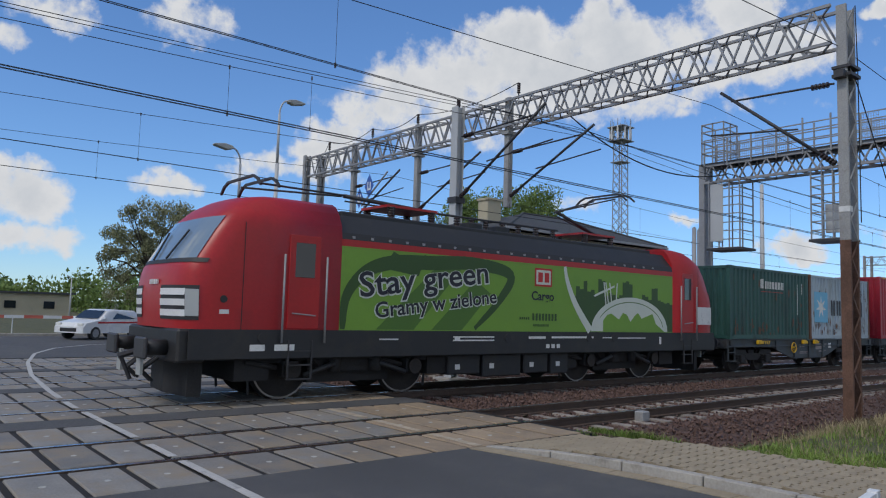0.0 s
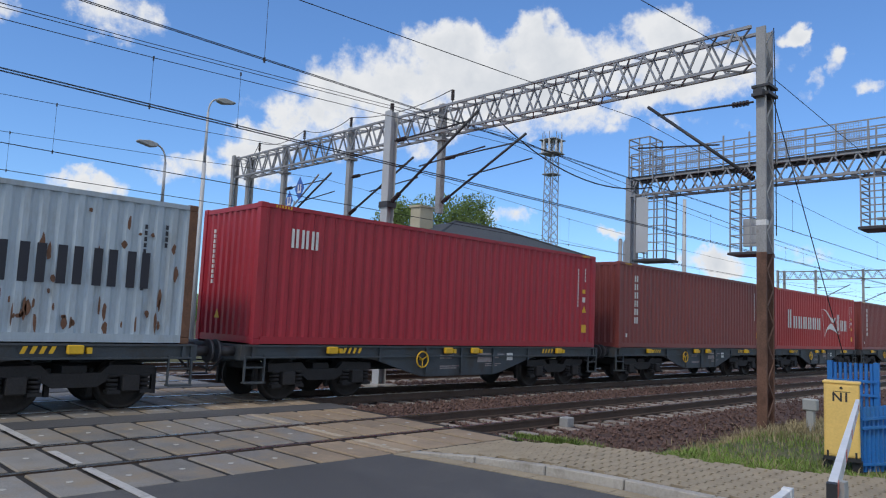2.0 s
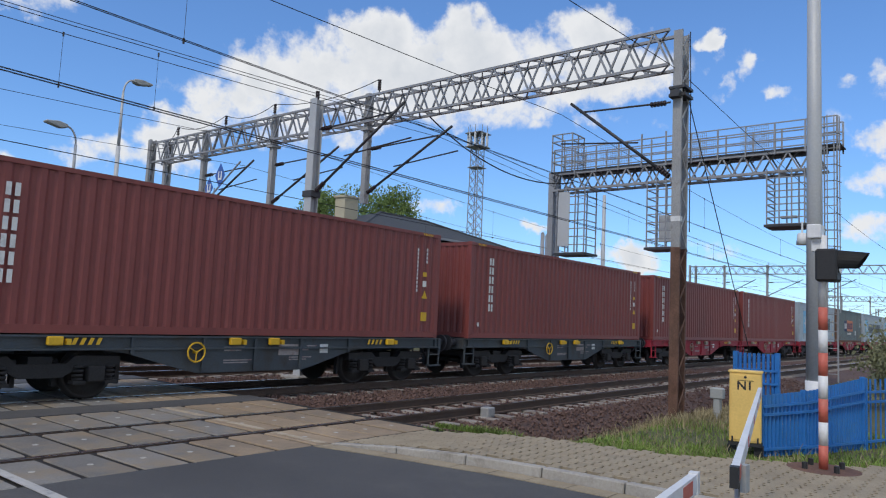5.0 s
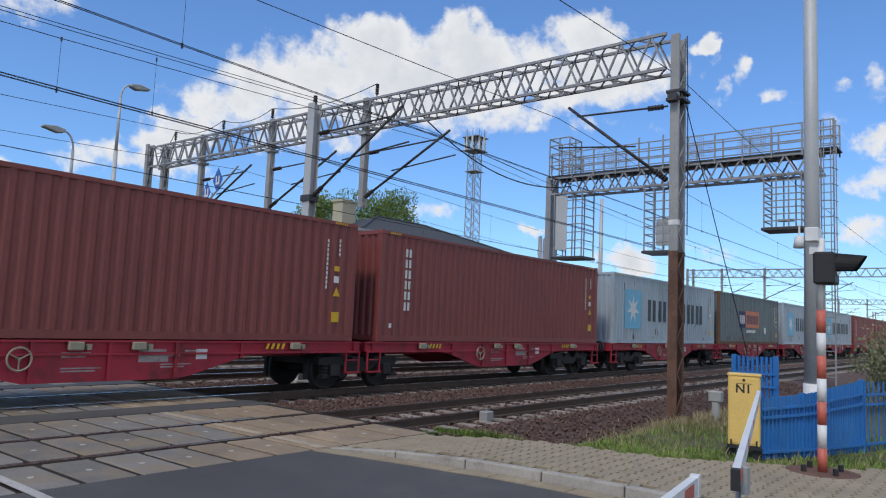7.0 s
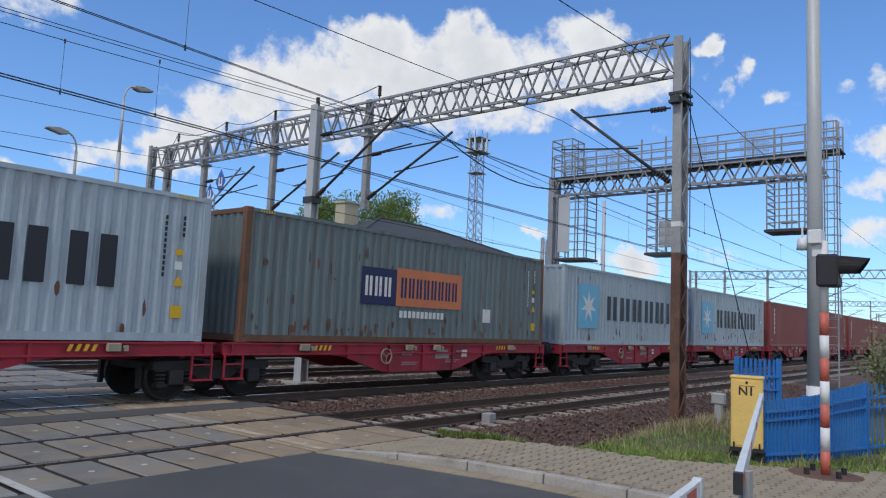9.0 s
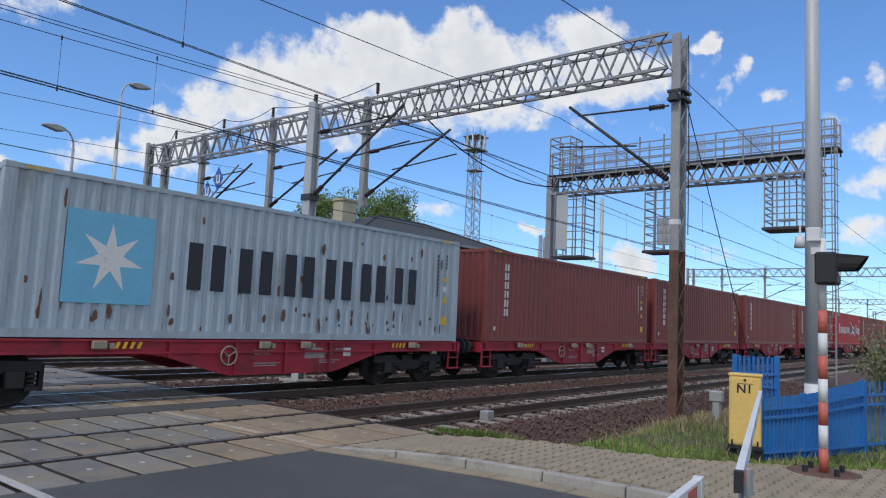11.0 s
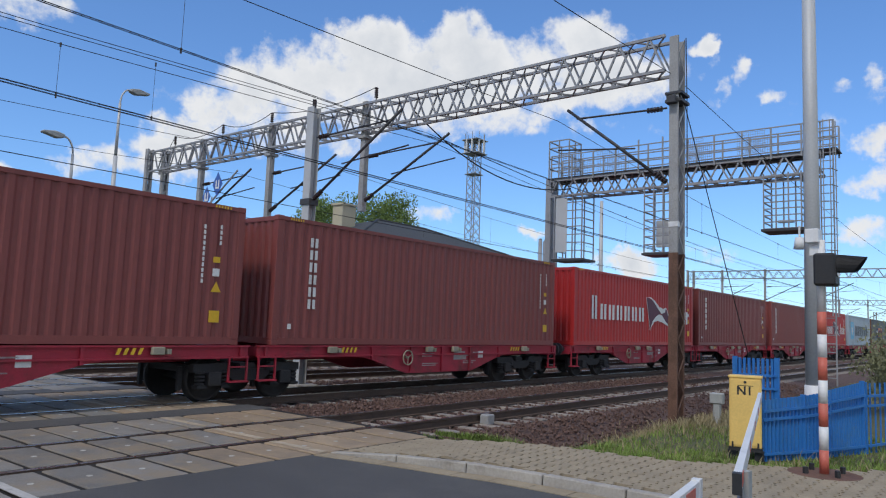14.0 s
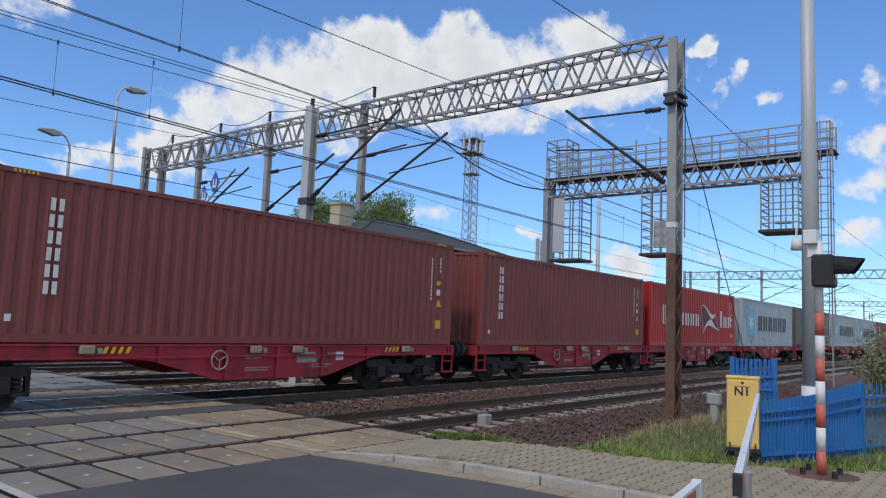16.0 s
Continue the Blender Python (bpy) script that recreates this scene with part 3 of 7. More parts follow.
def grass():
    """Blades along the edge of the paving, longer and dry round the mast foot."""
    rnd = random.Random(5)
    for name, label, mat, count, tall in (("grass", "short green verge grass beside the paving", "grass", 46000, 1.0), ("dry_grass", "tall dry grass round the mast foot", "straw", 5000, 1.7)):
        vs, fs = [], []
        for k in range(count):
            if name == "grass":
                y = rnd.uniform(-1.5, 7.4)
                x = pave_far(y) + abs(rnd.gauss(0, 0.75)) - 0.06
                if rnd.random() < 0.3:
                    x = pave_far(y) + rnd.uniform(0, 5)
                elif rnd.random() < 0.12:
                    y = rnd.uniform(6.2, 7.6)
                    x = pave_far(min(y, 7.3)) + abs(rnd.gauss(0, 0.5))
                if y > 5.6 + 0.6 * noise.noise(Vector((x, y, 0))) and x > 10.4:
                    continue
            else:
                x, y = 15.0 + rnd.gauss(0, 1.3), 5.3 + rnd.gauss(0, 0.6)
                if rnd.random() < 0.4:
                    y = rnd.uniform(-1, 7)
                    x = pave_far(y) + abs(rnd.gauss(0.3, 1.5))
            if x < pave_far(y) - 0.1:
                continue
            clump = 0.55 + 0.9 * abs(noise.noise(Vector((x * 1.7, y * 1.7, 1))))
            h = rnd.uniform(0.04, 0.15) * clump * tall * (1.4 if x > 13 else 1.0)
            z = ground_height(x, y) - 0.02
            a, lean = rnd.uniform(0, 6.28), rnd.uniform(0.1, 0.9) * h
            w = rnd.uniform(0.004, 0.009)
            dx, dy = math.cos(a), math.sin(a)
            b = len(vs)
            vs += [(x - dy * w, y + dx * w, z), (x + dy * w, y - dx * w, z), (x + dx * lean * 0.35 + dy * w * 0.7, y + dy * lean * 0.35 - dx * w * 0.7, z + h * 0.6), (x + dx * lean * 0.35 - dy * w * 0.7, y + dy * lean * 0.35 + dx * w * 0.7, z + h * 0.6), (x + dx * lean, y + dy * lean, z + h)]
            fs += [(b, b + 1, b + 2, b + 3), (b + 3, b + 2, b + 4)]
        me = bpy.data.meshes.new(name)
        me.from_pydata(vs, [], fs)
        me.materials.append(M[mat])
        tagged(new(name, me), label, "grass", kind="stuff")


grass()


# ---- the train ----
def train_at(t):
    """How far the train has moved towards -x since the start."""
    return 14.62 * t + 0.053 * t * t


HIGH, LOW, FLOOR, HALF = 2.896, 2.591, 1.17, 1.219
MOVERS = []


def paint(name, color, rough=0.5, streak=None, amount=0.35, var=0.08):
    return surf(name, color, rough, var=var, scale=0.7, fine=18, bump=0.1, dirt=streak or tuple(c * 0.55 for c in color), dirt_amount=amount, dirt_scale=1.1, stretch=(1.6, 1, 0.35), each=0.06)


M["box_brown"] = paint("oxide_brown_paint", (0.215, 0.052, 0.046), 0.5, (0.15, 0.038, 0.035), 0.3)
M["box_red"] = paint("bright_red_paint", (0.42, 0.022, 0.022), 0.45, (0.30, 0.02, 0.02), 0.3)
M["box_dullred"] = paint("crimson_paint", (0.36, 0.018, 0.034), 0.45, (0.26, 0.016, 0.026), 0.3)
M["box_blue"] = paint("pale_grey_blue_paint", (0.37, 0.44, 0.50), 0.5, (0.26, 0.27, 0.27), 0.38)
M["box_green"] = paint("dark_green_paint", (0.025, 0.085, 0.072), 0.5, (0.012, 0.03, 0.026), 0.42)
M["box_slate"] = surf("rust_streaked_slate_paint", (0.14, 0.18, 0.19), 0.6, var=0.12, scale=0.7, fine=18, bump=0.1, dirt=(0.12, 0.075, 0.045), dirt_amount=0.45, dirt_scale=1.5, stretch=(2.6, 1, 0.13), each=0.06)
M["rustedge"] = surf("rusty_frame", (0.15, 0.075, 0.045), 0.8, var=0.25, scale=3)
M["wagon_grey"] = surf("wagon_slate_grey", (0.055, 0.068, 0.08), 0.6, var=0.18, scale=1.2, dirt=(0.05, 0.04, 0.032), dirt_amount=0.45, dirt_scale=1.4)
M["wagon_red"] = surf("wagon_traffic_red", (0.36, 0.02, 0.042), 0.6, var=0.16, scale=1.0, dirt=(0.10, 0.022, 0.022), dirt_amount=0.4, dirt_scale=1.2)
M["bogie"] = surf("bogie_grime", (0.022, 0.021, 0.022), 0.8, var=0.3, scale=4)
M["wheel"] = surf("wheel_steel", (0.035, 0.03, 0.028), 0.7, 0.3, var=0.25, scale=4)
M["wheelrim"] = surf("worn_tyre", (0.28, 0.27, 0.26), 0.4, 0.8, var=0.1)
M["lett_white"] = surf("white_lettering", (0.72, 0.72, 0.70), 0.6, var=0.08, scale=3, dirt=(0.4, 0.38, 0.36), dirt_amount=0.25, dirt_scale=3)
M["lett_dark"] = surf("dark_lettering", (0.014, 0.016, 0.028), 0.5, var=0.1)
M["lett_sky"] = surf("sky_blue_panel", (0.16, 0.46, 0.66), 0.5, var=0.08)
M["lett_orange"] = surf("orange_panel", (0.62, 0.19, 0.08), 0.6, var=0.12)
M["lett_plum"] = surf("plum_panel", (0.10, 0.014, 0.04), 0.55, var=0.1)
M["lett_navy"] = surf("navy_panel", (0.014, 0.02, 0.09), 0.6, var=0.1)
M["lett_yellow"] = surf("yellow_sticker", (0.70, 0.42, 0.02), 0.5, var=0.1)
M["lett_red"] = surf("red_sticker", (0.5, 0.02, 0.02), 0.5, var=0.08)


def corrugated(x0, x1, z0, z1, y, out, pitch=0.278, depth=0.036):
    """A pressed steel wall in x, z: its outer face at y, the troughs towards the inside."""
    bm = bmesh.new()
    n = max(1, round((x1 - x0) / pitch))
    p = (x1 - x0) / n
    line = [(x0, y)]
    for i in range(n):
        a = x0 + i * p
        line += [(a + 0.17 * p, y), (a + 0.36 * p, y - out * depth), (a + 0.64 * p, y - out * depth), (a + 0.83 * p, y)]
    line.append((x1, y))
    lo = [bm.verts.new((a, b, z0)) for a, b in line]
    hi = [bm.verts.new((a, b, z1)) for a, b in line]
    for i in range(len(line) - 1):
        bm.faces.new((lo[i], lo[i + 1], hi[i + 1], hi[i]))
    return bm


def bars(bm, x0, x1, z0, z1, y, count, duty=0.72, bend=0.0):
    """A row of plain upright bars, as many as the word has letters."""
    step = (x1 - x0) / count
    for i in range(count):
        box(bm, x0 + i * step, x0 + i * step + step * duty, y - 0.004, y, z0 + bend * i, z1 + bend * i)


def emblem_bars(parent, x0, x1, z0, z1, y, count, material, label=""):
    """A word as plain upright bars, two slim ones for each letter, every bar a piece."""
    step = (x1 - x0) / count
    for i in range(count):
        for k in (0.06, 0.50):
            bm = bmesh.new()
            box(bm, x0 + (i + k) * step, x0 + (i + k + 0.26) * step, y - 0.004, y, z0, z1)
            part("bar", bm, material, parent)


def star(bm, cx, cz, r, y, points=7):
    vs = []
    for i in range(points * 2):
        a = math.pi / 2 + math.pi * i / points
        q = r if i % 2 == 0 else r * 0.36
        vs.append(bm.verts.new((cx + q * math.cos(a), y, cz + q * math.sin(a))))
    bm.faces.new(vs)


def swoosh(bm, outline, y, x0, z0, s):
    bm.faces.new([bm.verts.new((x0 + a * s, y, z0 + b * s)) for a, b in outline])


def container(style, length, height, label, seed=0):
    """A shipping container on its base at z = 0, its length along x from 0."""
    rnd = random.Random(seed)
    colour = "box_" + style["paint"]
    c = thing("container", label, "container", "containers on the train")
    L_, y = length, -HALF
    for s, nm in ((-1, "side_panel"), (1, "side_panel")):
        part(nm, corrugated(0.16, L_ - 0.16, 0.16, height - 0.09, s * (HALF - 0.012), s), colour, c)
    for x0, s in ((0.0, -1), (L_, 1)):
        bm = corrugated(-HALF + 0.14, HALF - 0.14, 0.16, height - 0.1, 0.0, -1, 0.25, 0.045)
        me = mesh("end_panel", bm, colour)
        me.transform(pose(x0 - s * 0.03, 0, 0) @ pose(0, 0, 0, 0, 0, 90 * (1 if s > 0 else -1)))
        part("door_panel" if s > 0 else "end_panel", me, None, c)
    bm = bmesh.new()
    box(bm, 0.05, L_ - 0.05, -HALF + 0.06, HALF - 0.06, height - 0.03, height - 0.012)
    part("roof_panel", bm, colour, c)
    bm = bmesh.new()
    box(bm, 0.1, L_ - 0.1, -HALF + 0.03, HALF - 0.03, 0.10, 0.15)
    part("floor", bm, "darksteel", c)
    edge = style.get("edge", colour)
    for x0 in (0.0, L_):
        for s in (-1, 1):
            a = x0 if x0 == 0 else x0 - 0.16
            bm = bmesh.new()
            box(bm, a, a + 0.16, min(s * HALF, s * (HALF - 0.14)), max(s * HALF, s * (HALF - 0.14)), 0.118, height - 0.118, 0.008)
            part("corner_post", bm, edge, c)
            for z0 in (0.0, height - 0.118):
                bm = bmesh.new()
                a2 = x0 if x0 == 0 else x0 - 0.178
                box(bm, a2, a2 + 0.178, min(s * (HALF + 0.002), s * (HALF - 0.16)), max(s * (HALF + 0.002), s * (HALF - 0.16)), z0, z0 + 0.118, 0.012)
                part("corner_casting", bm, edge, c)
    for s in (-1, 1):
        bm = bmesh.new()
        box(bm, 0.17, L_ - 0.17, min(s * HALF, s * (HALF - 0.06)), max(s * HALF, s * (HALF - 0.06)), height - 0.1, height - 0.015)
        part("top_rail", bm, colour, c)
        bm = bmesh.new()
        box(bm, 0.17, L_ - 0.17, min(s * HALF, s * (HALF - 0.05)), max(s * HALF, s * (HALF - 0.05)), 0.02, 0.165)
        if L_ < 7:
            for xx in (1.95, 3.75):
                box(bm, xx, xx + 0.36, s * (HALF + 0.003) - 0.004, s * (HALF + 0.003) + 0.004, 0.03, 0.145)
        part("bottom_rail", bm, edge if style.get("rusty") else colour, c)
    for x0 in (0.02, L_ - 0.10):
        for z0, z1, nm in ((0.02, 0.16, "end_sill"), (height - 0.12, height - 0.02, "end_header")):
            bm = bmesh.new()
            box(bm, x0, x0 + 0.08, -HALF + 0.15, HALF - 0.15, z0, z1)
            part(nm, bm, edge, c)
    for k in range(4):
        bm = bmesh.new()
        yy = -0.85 + 0.567 * k
        rod(bm, (L_ + 0.0, yy, 0.14), (L_ + 0.0, yy, height - 0.14), 0.017, 6)
        part("locking_bar", bm, "galv", c)
    f = -HALF - 0.001
    # identification columns beside the doors, warning labels
    if style.get("ident", True):
        bm = bmesh.new()
        ink = "lett_dark" if style["paint"] == "blue" else "lett_white"
        for k in range(11):
            box(bm, L_ - 0.98, L_ - 0.93, f - 0.003, f, height - 0.55 - 0.11 * k, height - 0.47 - 0.11 * k)
        for k in range(4):
            box(bm, L_ - 0.60, L_ - 0.55, f - 0.003, f, height - 0.52 - 0.11 * k, height - 0.44 - 0.11 * k)
        tagged(part("identification_marks", bm, ink, c, "columns of unreadable small marks"), kind="stuff")
        if L_ > 7:
            bm = bmesh.new()
            box(bm, L_ - 0.72, L_ - 0.56, f - 0.003, f, height - 1.22, height - 1.10)
            part("sticker", bm, "lett_yellow", c)
            bm = bmesh.new()
            box(bm, L_ - 0.72, L_ - 0.56, f - 0.003, f, height - 1.5, height - 1.34)
            part("sticker", bm, "lett_white", c)
            bm = bmesh.new()
            bm.faces.new([bm.verts.new((L_ - 0.74 + a, f - 0.003, height - 1.82 + b)) for a, b in ((0, 0), (0.24, 0), (0.12, 0.22))])
            part("warning_triangle", bm, "lett_yellow", c)
            bm = bmesh.new()
            box(bm, L_ - 0.74, L_ - 0.50, f - 0.003, f, 0.46, 0.70)
            part("sticker", bm, "lett_yellow", c, "yellow data plate")
            bm = bmesh.new()
            for k in range(11):
                box(bm, -0.004, 0.028, 0.62, 0.68, height - 0.55 - 0.11 * k, height - 0.47 - 0.11 * k)
            tagged(part("end_marks", bm, ink, c), kind="stuff")
            bm = bmesh.new()
            bm.faces.new([bm.verts.new((-0.001, 0.2 + a, 0.5 + b)) for a, b in ((0, 0), (0.22, 0), (0.11, 0.2))])
            part("warning_triangle", bm, "lett_yellow", c)
            for x0 in (0.35, L_ - 0.75):
                bm = bmesh.new()
                for k in range(6):
                    box(bm, x0 + 0.07 * k, x0 + 0.035 + 0.07 * k, f - 0.004, f, height - 0.085, height - 0.03)
                tagged(part("height_stripes", bm, "lett_yellow", c), kind="stuff")
    logo = style.get("logo")
    if logo == "upright":
        for k in range(6):
            z1 = height - 0.42 - 0.285 * k
            emblem_bars(c, 0.95, 1.27, z1 - 0.22, z1, f, 1, "lett_white")
        bm = bmesh.new()
        box(bm, 0.42, 0.52, f - 0.003, f, 0.36, 0.48)
        part("sticker", bm, "lett_white", c)
    if logo == "wide":
        s = L_ / 12.19
        zc = height * 0.50
        w = 0.82 if L_ > 7 else 0.62
        x0 = 1.05 if L_ > 7 else 0.42
        bm = bmesh.new()
        box(bm, x0, x0 + 2 * w, f - 0.002, f, zc - w, zc + w)
        sq = part("emblem_square", bm, "lett_sky", c, "sky-blue square panel")
        bm = bmesh.new()
        star(bm, x0 + w, zc, w * 0.78, f - 0.004)
        part("emblem_star", bm, "lett_white", sq, "white seven-pointed star")
        hh = 0.47 if L_ > 7 else 0.32
        emblem_bars(c, *((3.35, 10.6) if L_ > 7 else (1.95, 5.35)), zc - hh, zc + hh, f, 6, "lett_dark")
    if logo == "bird":
        start, tail, end = (1.35, 9.55, 11.65) if style.get("navy") else (1.6, 8.98, 10.8)
        emblem_bars(c, start, start + 0.6, 1.02, 1.92, f, 1, "lett_white")
        emblem_bars(c, start + 0.72, 6.42, 1.02, 1.62, f, 6, "lett_white")
        emblem_bars(c, tail, tail + 0.5, 1.02, 1.92, f, 1, "lett_white")
        emblem_bars(c, tail + 0.6, end, 1.02, 1.62, f, 2, "lett_white")
        upper = ((6.5, 2.1), (6.97, 2.13), (7.45, 1.99), (7.93, 1.74), (8.37, 1.66), (8.74, 1.73), (8.6, 1.50), (8.17, 1.43), (7.75, 1.68), (7.2, 2.0), (6.85, 2.09))
        lower = ((6.92, 0.67), (7.2, 1.07), (7.55, 1.28), (7.9, 1.40), (8.25, 1.37), (8.74, 1.07), (9.45, 0.83), (9.03, 0.88), (8.35, 1.03), (7.8, 1.10), (7.4, 1.05), (7.1, 0.84))
        for nm, pts in (("emblem_upper_wing", upper), ("emblem_lower_wing", lower)):
            bm = bmesh.new()
            swoosh(bm, pts, f - 0.004, 0, 0, 1)
            part(nm, bm, "lett_white", c, "white curved flag wing")
        for pts in (((6.5, 2.1), (7.2, 2.0), (7.75, 1.68), (8.17, 1.43), (7.9, 1.39), (7.55, 1.27), (7.2, 1.06), (6.92, 0.67)), ((8.17, 1.42), (8.6, 1.50), (8.74, 1.73), (9.45, 0.83), (8.74, 1.06), (8.25, 1.36))):
            if style.get("navy"):
                bm = bmesh.new()
                swoosh(bm, pts, f - 0.002, 0, 0, 1)
                part("emblem_field", bm, "lett_plum", c, "plum flag field")
        for p, q in (((6.5, 2.1), (6.92, 0.67)), ((8.74, 1.73), (9.45, 0.83))):
            bm = bmesh.new()
            beam(bm, (p[0], f - 0.004, p[1]), (q[0], f - 0.004, q[1]), 0.03, 0.004, up=(0, 1, 0))
            part("emblem_outline", bm, "lett_white", c)
    if logo == "twotone":
        bm = bmesh.new()
        box(bm, 3.5, 4.78, f - 0.002, f, 0.98, 1.92)
        a = part("emblem_square", bm, "lett_navy", c, "navy panel")
        emblem_bars(a, 3.62, 4.66, 1.2, 1.7, f - 0.003, 3, "lett_white")
        bm = bmesh.new()
        box(bm, 4.8, 7.6, f - 0.002, f, 0.98, 1.98)
        a = part("emblem_square", bm, "lett_orange", c, "faded orange panel")
        emblem_bars(a, 4.95, 7.45, 1.2, 1.74, f - 0.003, 8, "lett_navy")
        bm = bmesh.new()
        bars(bm, 4.95, 6.85, 0.68, 0.86, f, 11, 0.7)
        tagged(part("small_print", bm, "lett_white", c), kind="stuff")
        bm = bmesh.new()
        box(bm, 8.7, 9.1, f - 0.002, f, 0.65, 1.05)
        part("sticker", bm, "lett_white", c)
    if logo == "arch":
        emblem_bars(c, 2.15, 2.45, 1.86, 2.20, f, 1, "lett_white")
        emblem_bars(c, 2.5, 4.0, 1.86, 2.13, f, 6, "lett_white")
        bm = bmesh.new()
        box(bm, 2.2, 3.9, f - 0.002, f, 1.74, 1.755)
        part("emblem_line", bm, "lett_red", c)
    if logo == "small":
        emblem_bars(c, 0.75, 1.5, 2.02, 2.42, f, 3, "lett_white")
    if style.get("rust"):
        bm = bmesh.new()
        for k in range(style["rust"]):
            x = rnd.uniform(0.3, L_ - 0.3)
            z = rnd.choice((rnd.uniform(0.2, 0.7), rnd.uniform(0.2, height - 0.3)))
            w, h = rnd.uniform(0.02, 0.07), rnd.uniform(0.04, 0.24)
            pts = [(x + w * math.cos(a) * rnd.uniform(0.5, 1), z + h * math.sin(a) * rnd.uniform(0.5, 1)) for a in [i * 0.785 for i in range(8)]]
            bm.faces.new([bm.verts.new((px, f + 0.0105, pz)) for px, pz in pts])
        tagged(part("rust_patch", bm, "rustedge", c, "rust spots and scrapes"), kind="stuff")
    return c


# a freight bogie: frame, springs, axle boxes and two wheelsets
def bogie(parent, x):
    b = part("bogie", bogie_frame_mesh(), None, parent, "grimy dark steel bogie")
    b.matrix_basis = pose(x, 0, 0)
    for dx in (-0.9, 0.9):
        w = part("wheelset", wheelset_mesh(), None, b)
        w.matrix_basis = pose(dx, 0, 0.46)
    return b


CACHE = {}


def bogie_frame_mesh():
    if "bogie" in CACHE:
        return CACHE["bogie"]
    bm = bmesh.new()
    for s in (-1, 1):
        y0, y1 = (s * 1.0 - 0.07, s * 1.0 + 0.07)
        prism(bm, [(-1.35, 0.62), (-1.35, 0.78), (-0.55, 0.80), (-0.4, 0.66), (0.4, 0.66), (0.55, 0.80), (1.35, 0.78), (1.35, 0.62), (0.6, 0.58), (0.35, 0.42), (-0.35, 0.42), (-0.6, 0.58)], y0, y1)
        for dx in (-0.9, 0.9):
            box(bm, dx - 0.15, dx + 0.15, s * 1.06 - 0.13, s * 1.06 + 0.13, 0.34, 0.62, 0.02)
            for q in (-0.28, 0.28):
                for k in range(4):
                    rod(bm, (dx + q, s * 1.05, 0.36 + 0.075 * k), (dx + q, s * 1.05, 0.405 + 0.075 * k), 0.10, 8)
                box(bm, dx + q - 0.11, dx + q + 0.11, s * 1.05 - 0.1, s * 1.05 + 0.1, 0.30, 0.36)
            for q in (-1, 1):
                box(bm, dx + q * 0.56 - 0.04, dx + q * 0.56 + 0.04, s * 0.75 - 0.05, s * 0.75 + 0.05, 0.25, 0.72)
    box(bm, -0.2, 0.2, -1.0, 1.0, 0.5, 0.78)
    box(bm, -1.3, -1.2, -0.95, 0.95, 0.6, 0.75)
    box(bm, 1.2, 1.3, -0.95, 0.95, 0.6, 0.75)
    rod(bm, (0, 0, 0.7), (0, 0, 0.92), 0.3, 10)
    CACHE["bogie"] = mesh("bogie", bm, "bogie")
    return CACHE["bogie"]


def wheelset_mesh(r=0.46, key="wheelset"):
    if key in CACHE:
        return CACHE[key]
    bm = bmesh.new()
    rod(bm, (0, -1.05, 0), (0, 1.05, 0), 0.08, 10)
    for s in (-1, 1):
        prof = [(0.09, 0.70), (0.13, 0.66), (r - 0.10, 0.71), (r - 0.06, 0.685), (r + 0.03, 0.69), (r + 0.028, 0.715), (r, 0.73), (r - 0.005, 0.82), (r - 0.06, 0.82), (r - 0.085, 0.765), (0.15, 0.74), (0.12, 0.80), (0.085, 0.80)]
        n = 26
        rings = [[bm.verts.new((q * math.cos(2 * math.pi * i / n), s * yy, q * math.sin(2 * math.pi * i / n))) for q, yy in prof] for i in range(n)]
        for i in range(n):
            for j in range(len(prof) - 1):
                fce = bm.faces.new((rings[i][j], rings[(i + 1) % n][j], rings[(i + 1) % n][j + 1], rings[i][j + 1]))
                fce.smooth = True
    CACHE[key] = mesh(key, bm, "wheel")
    return CACHE[key]


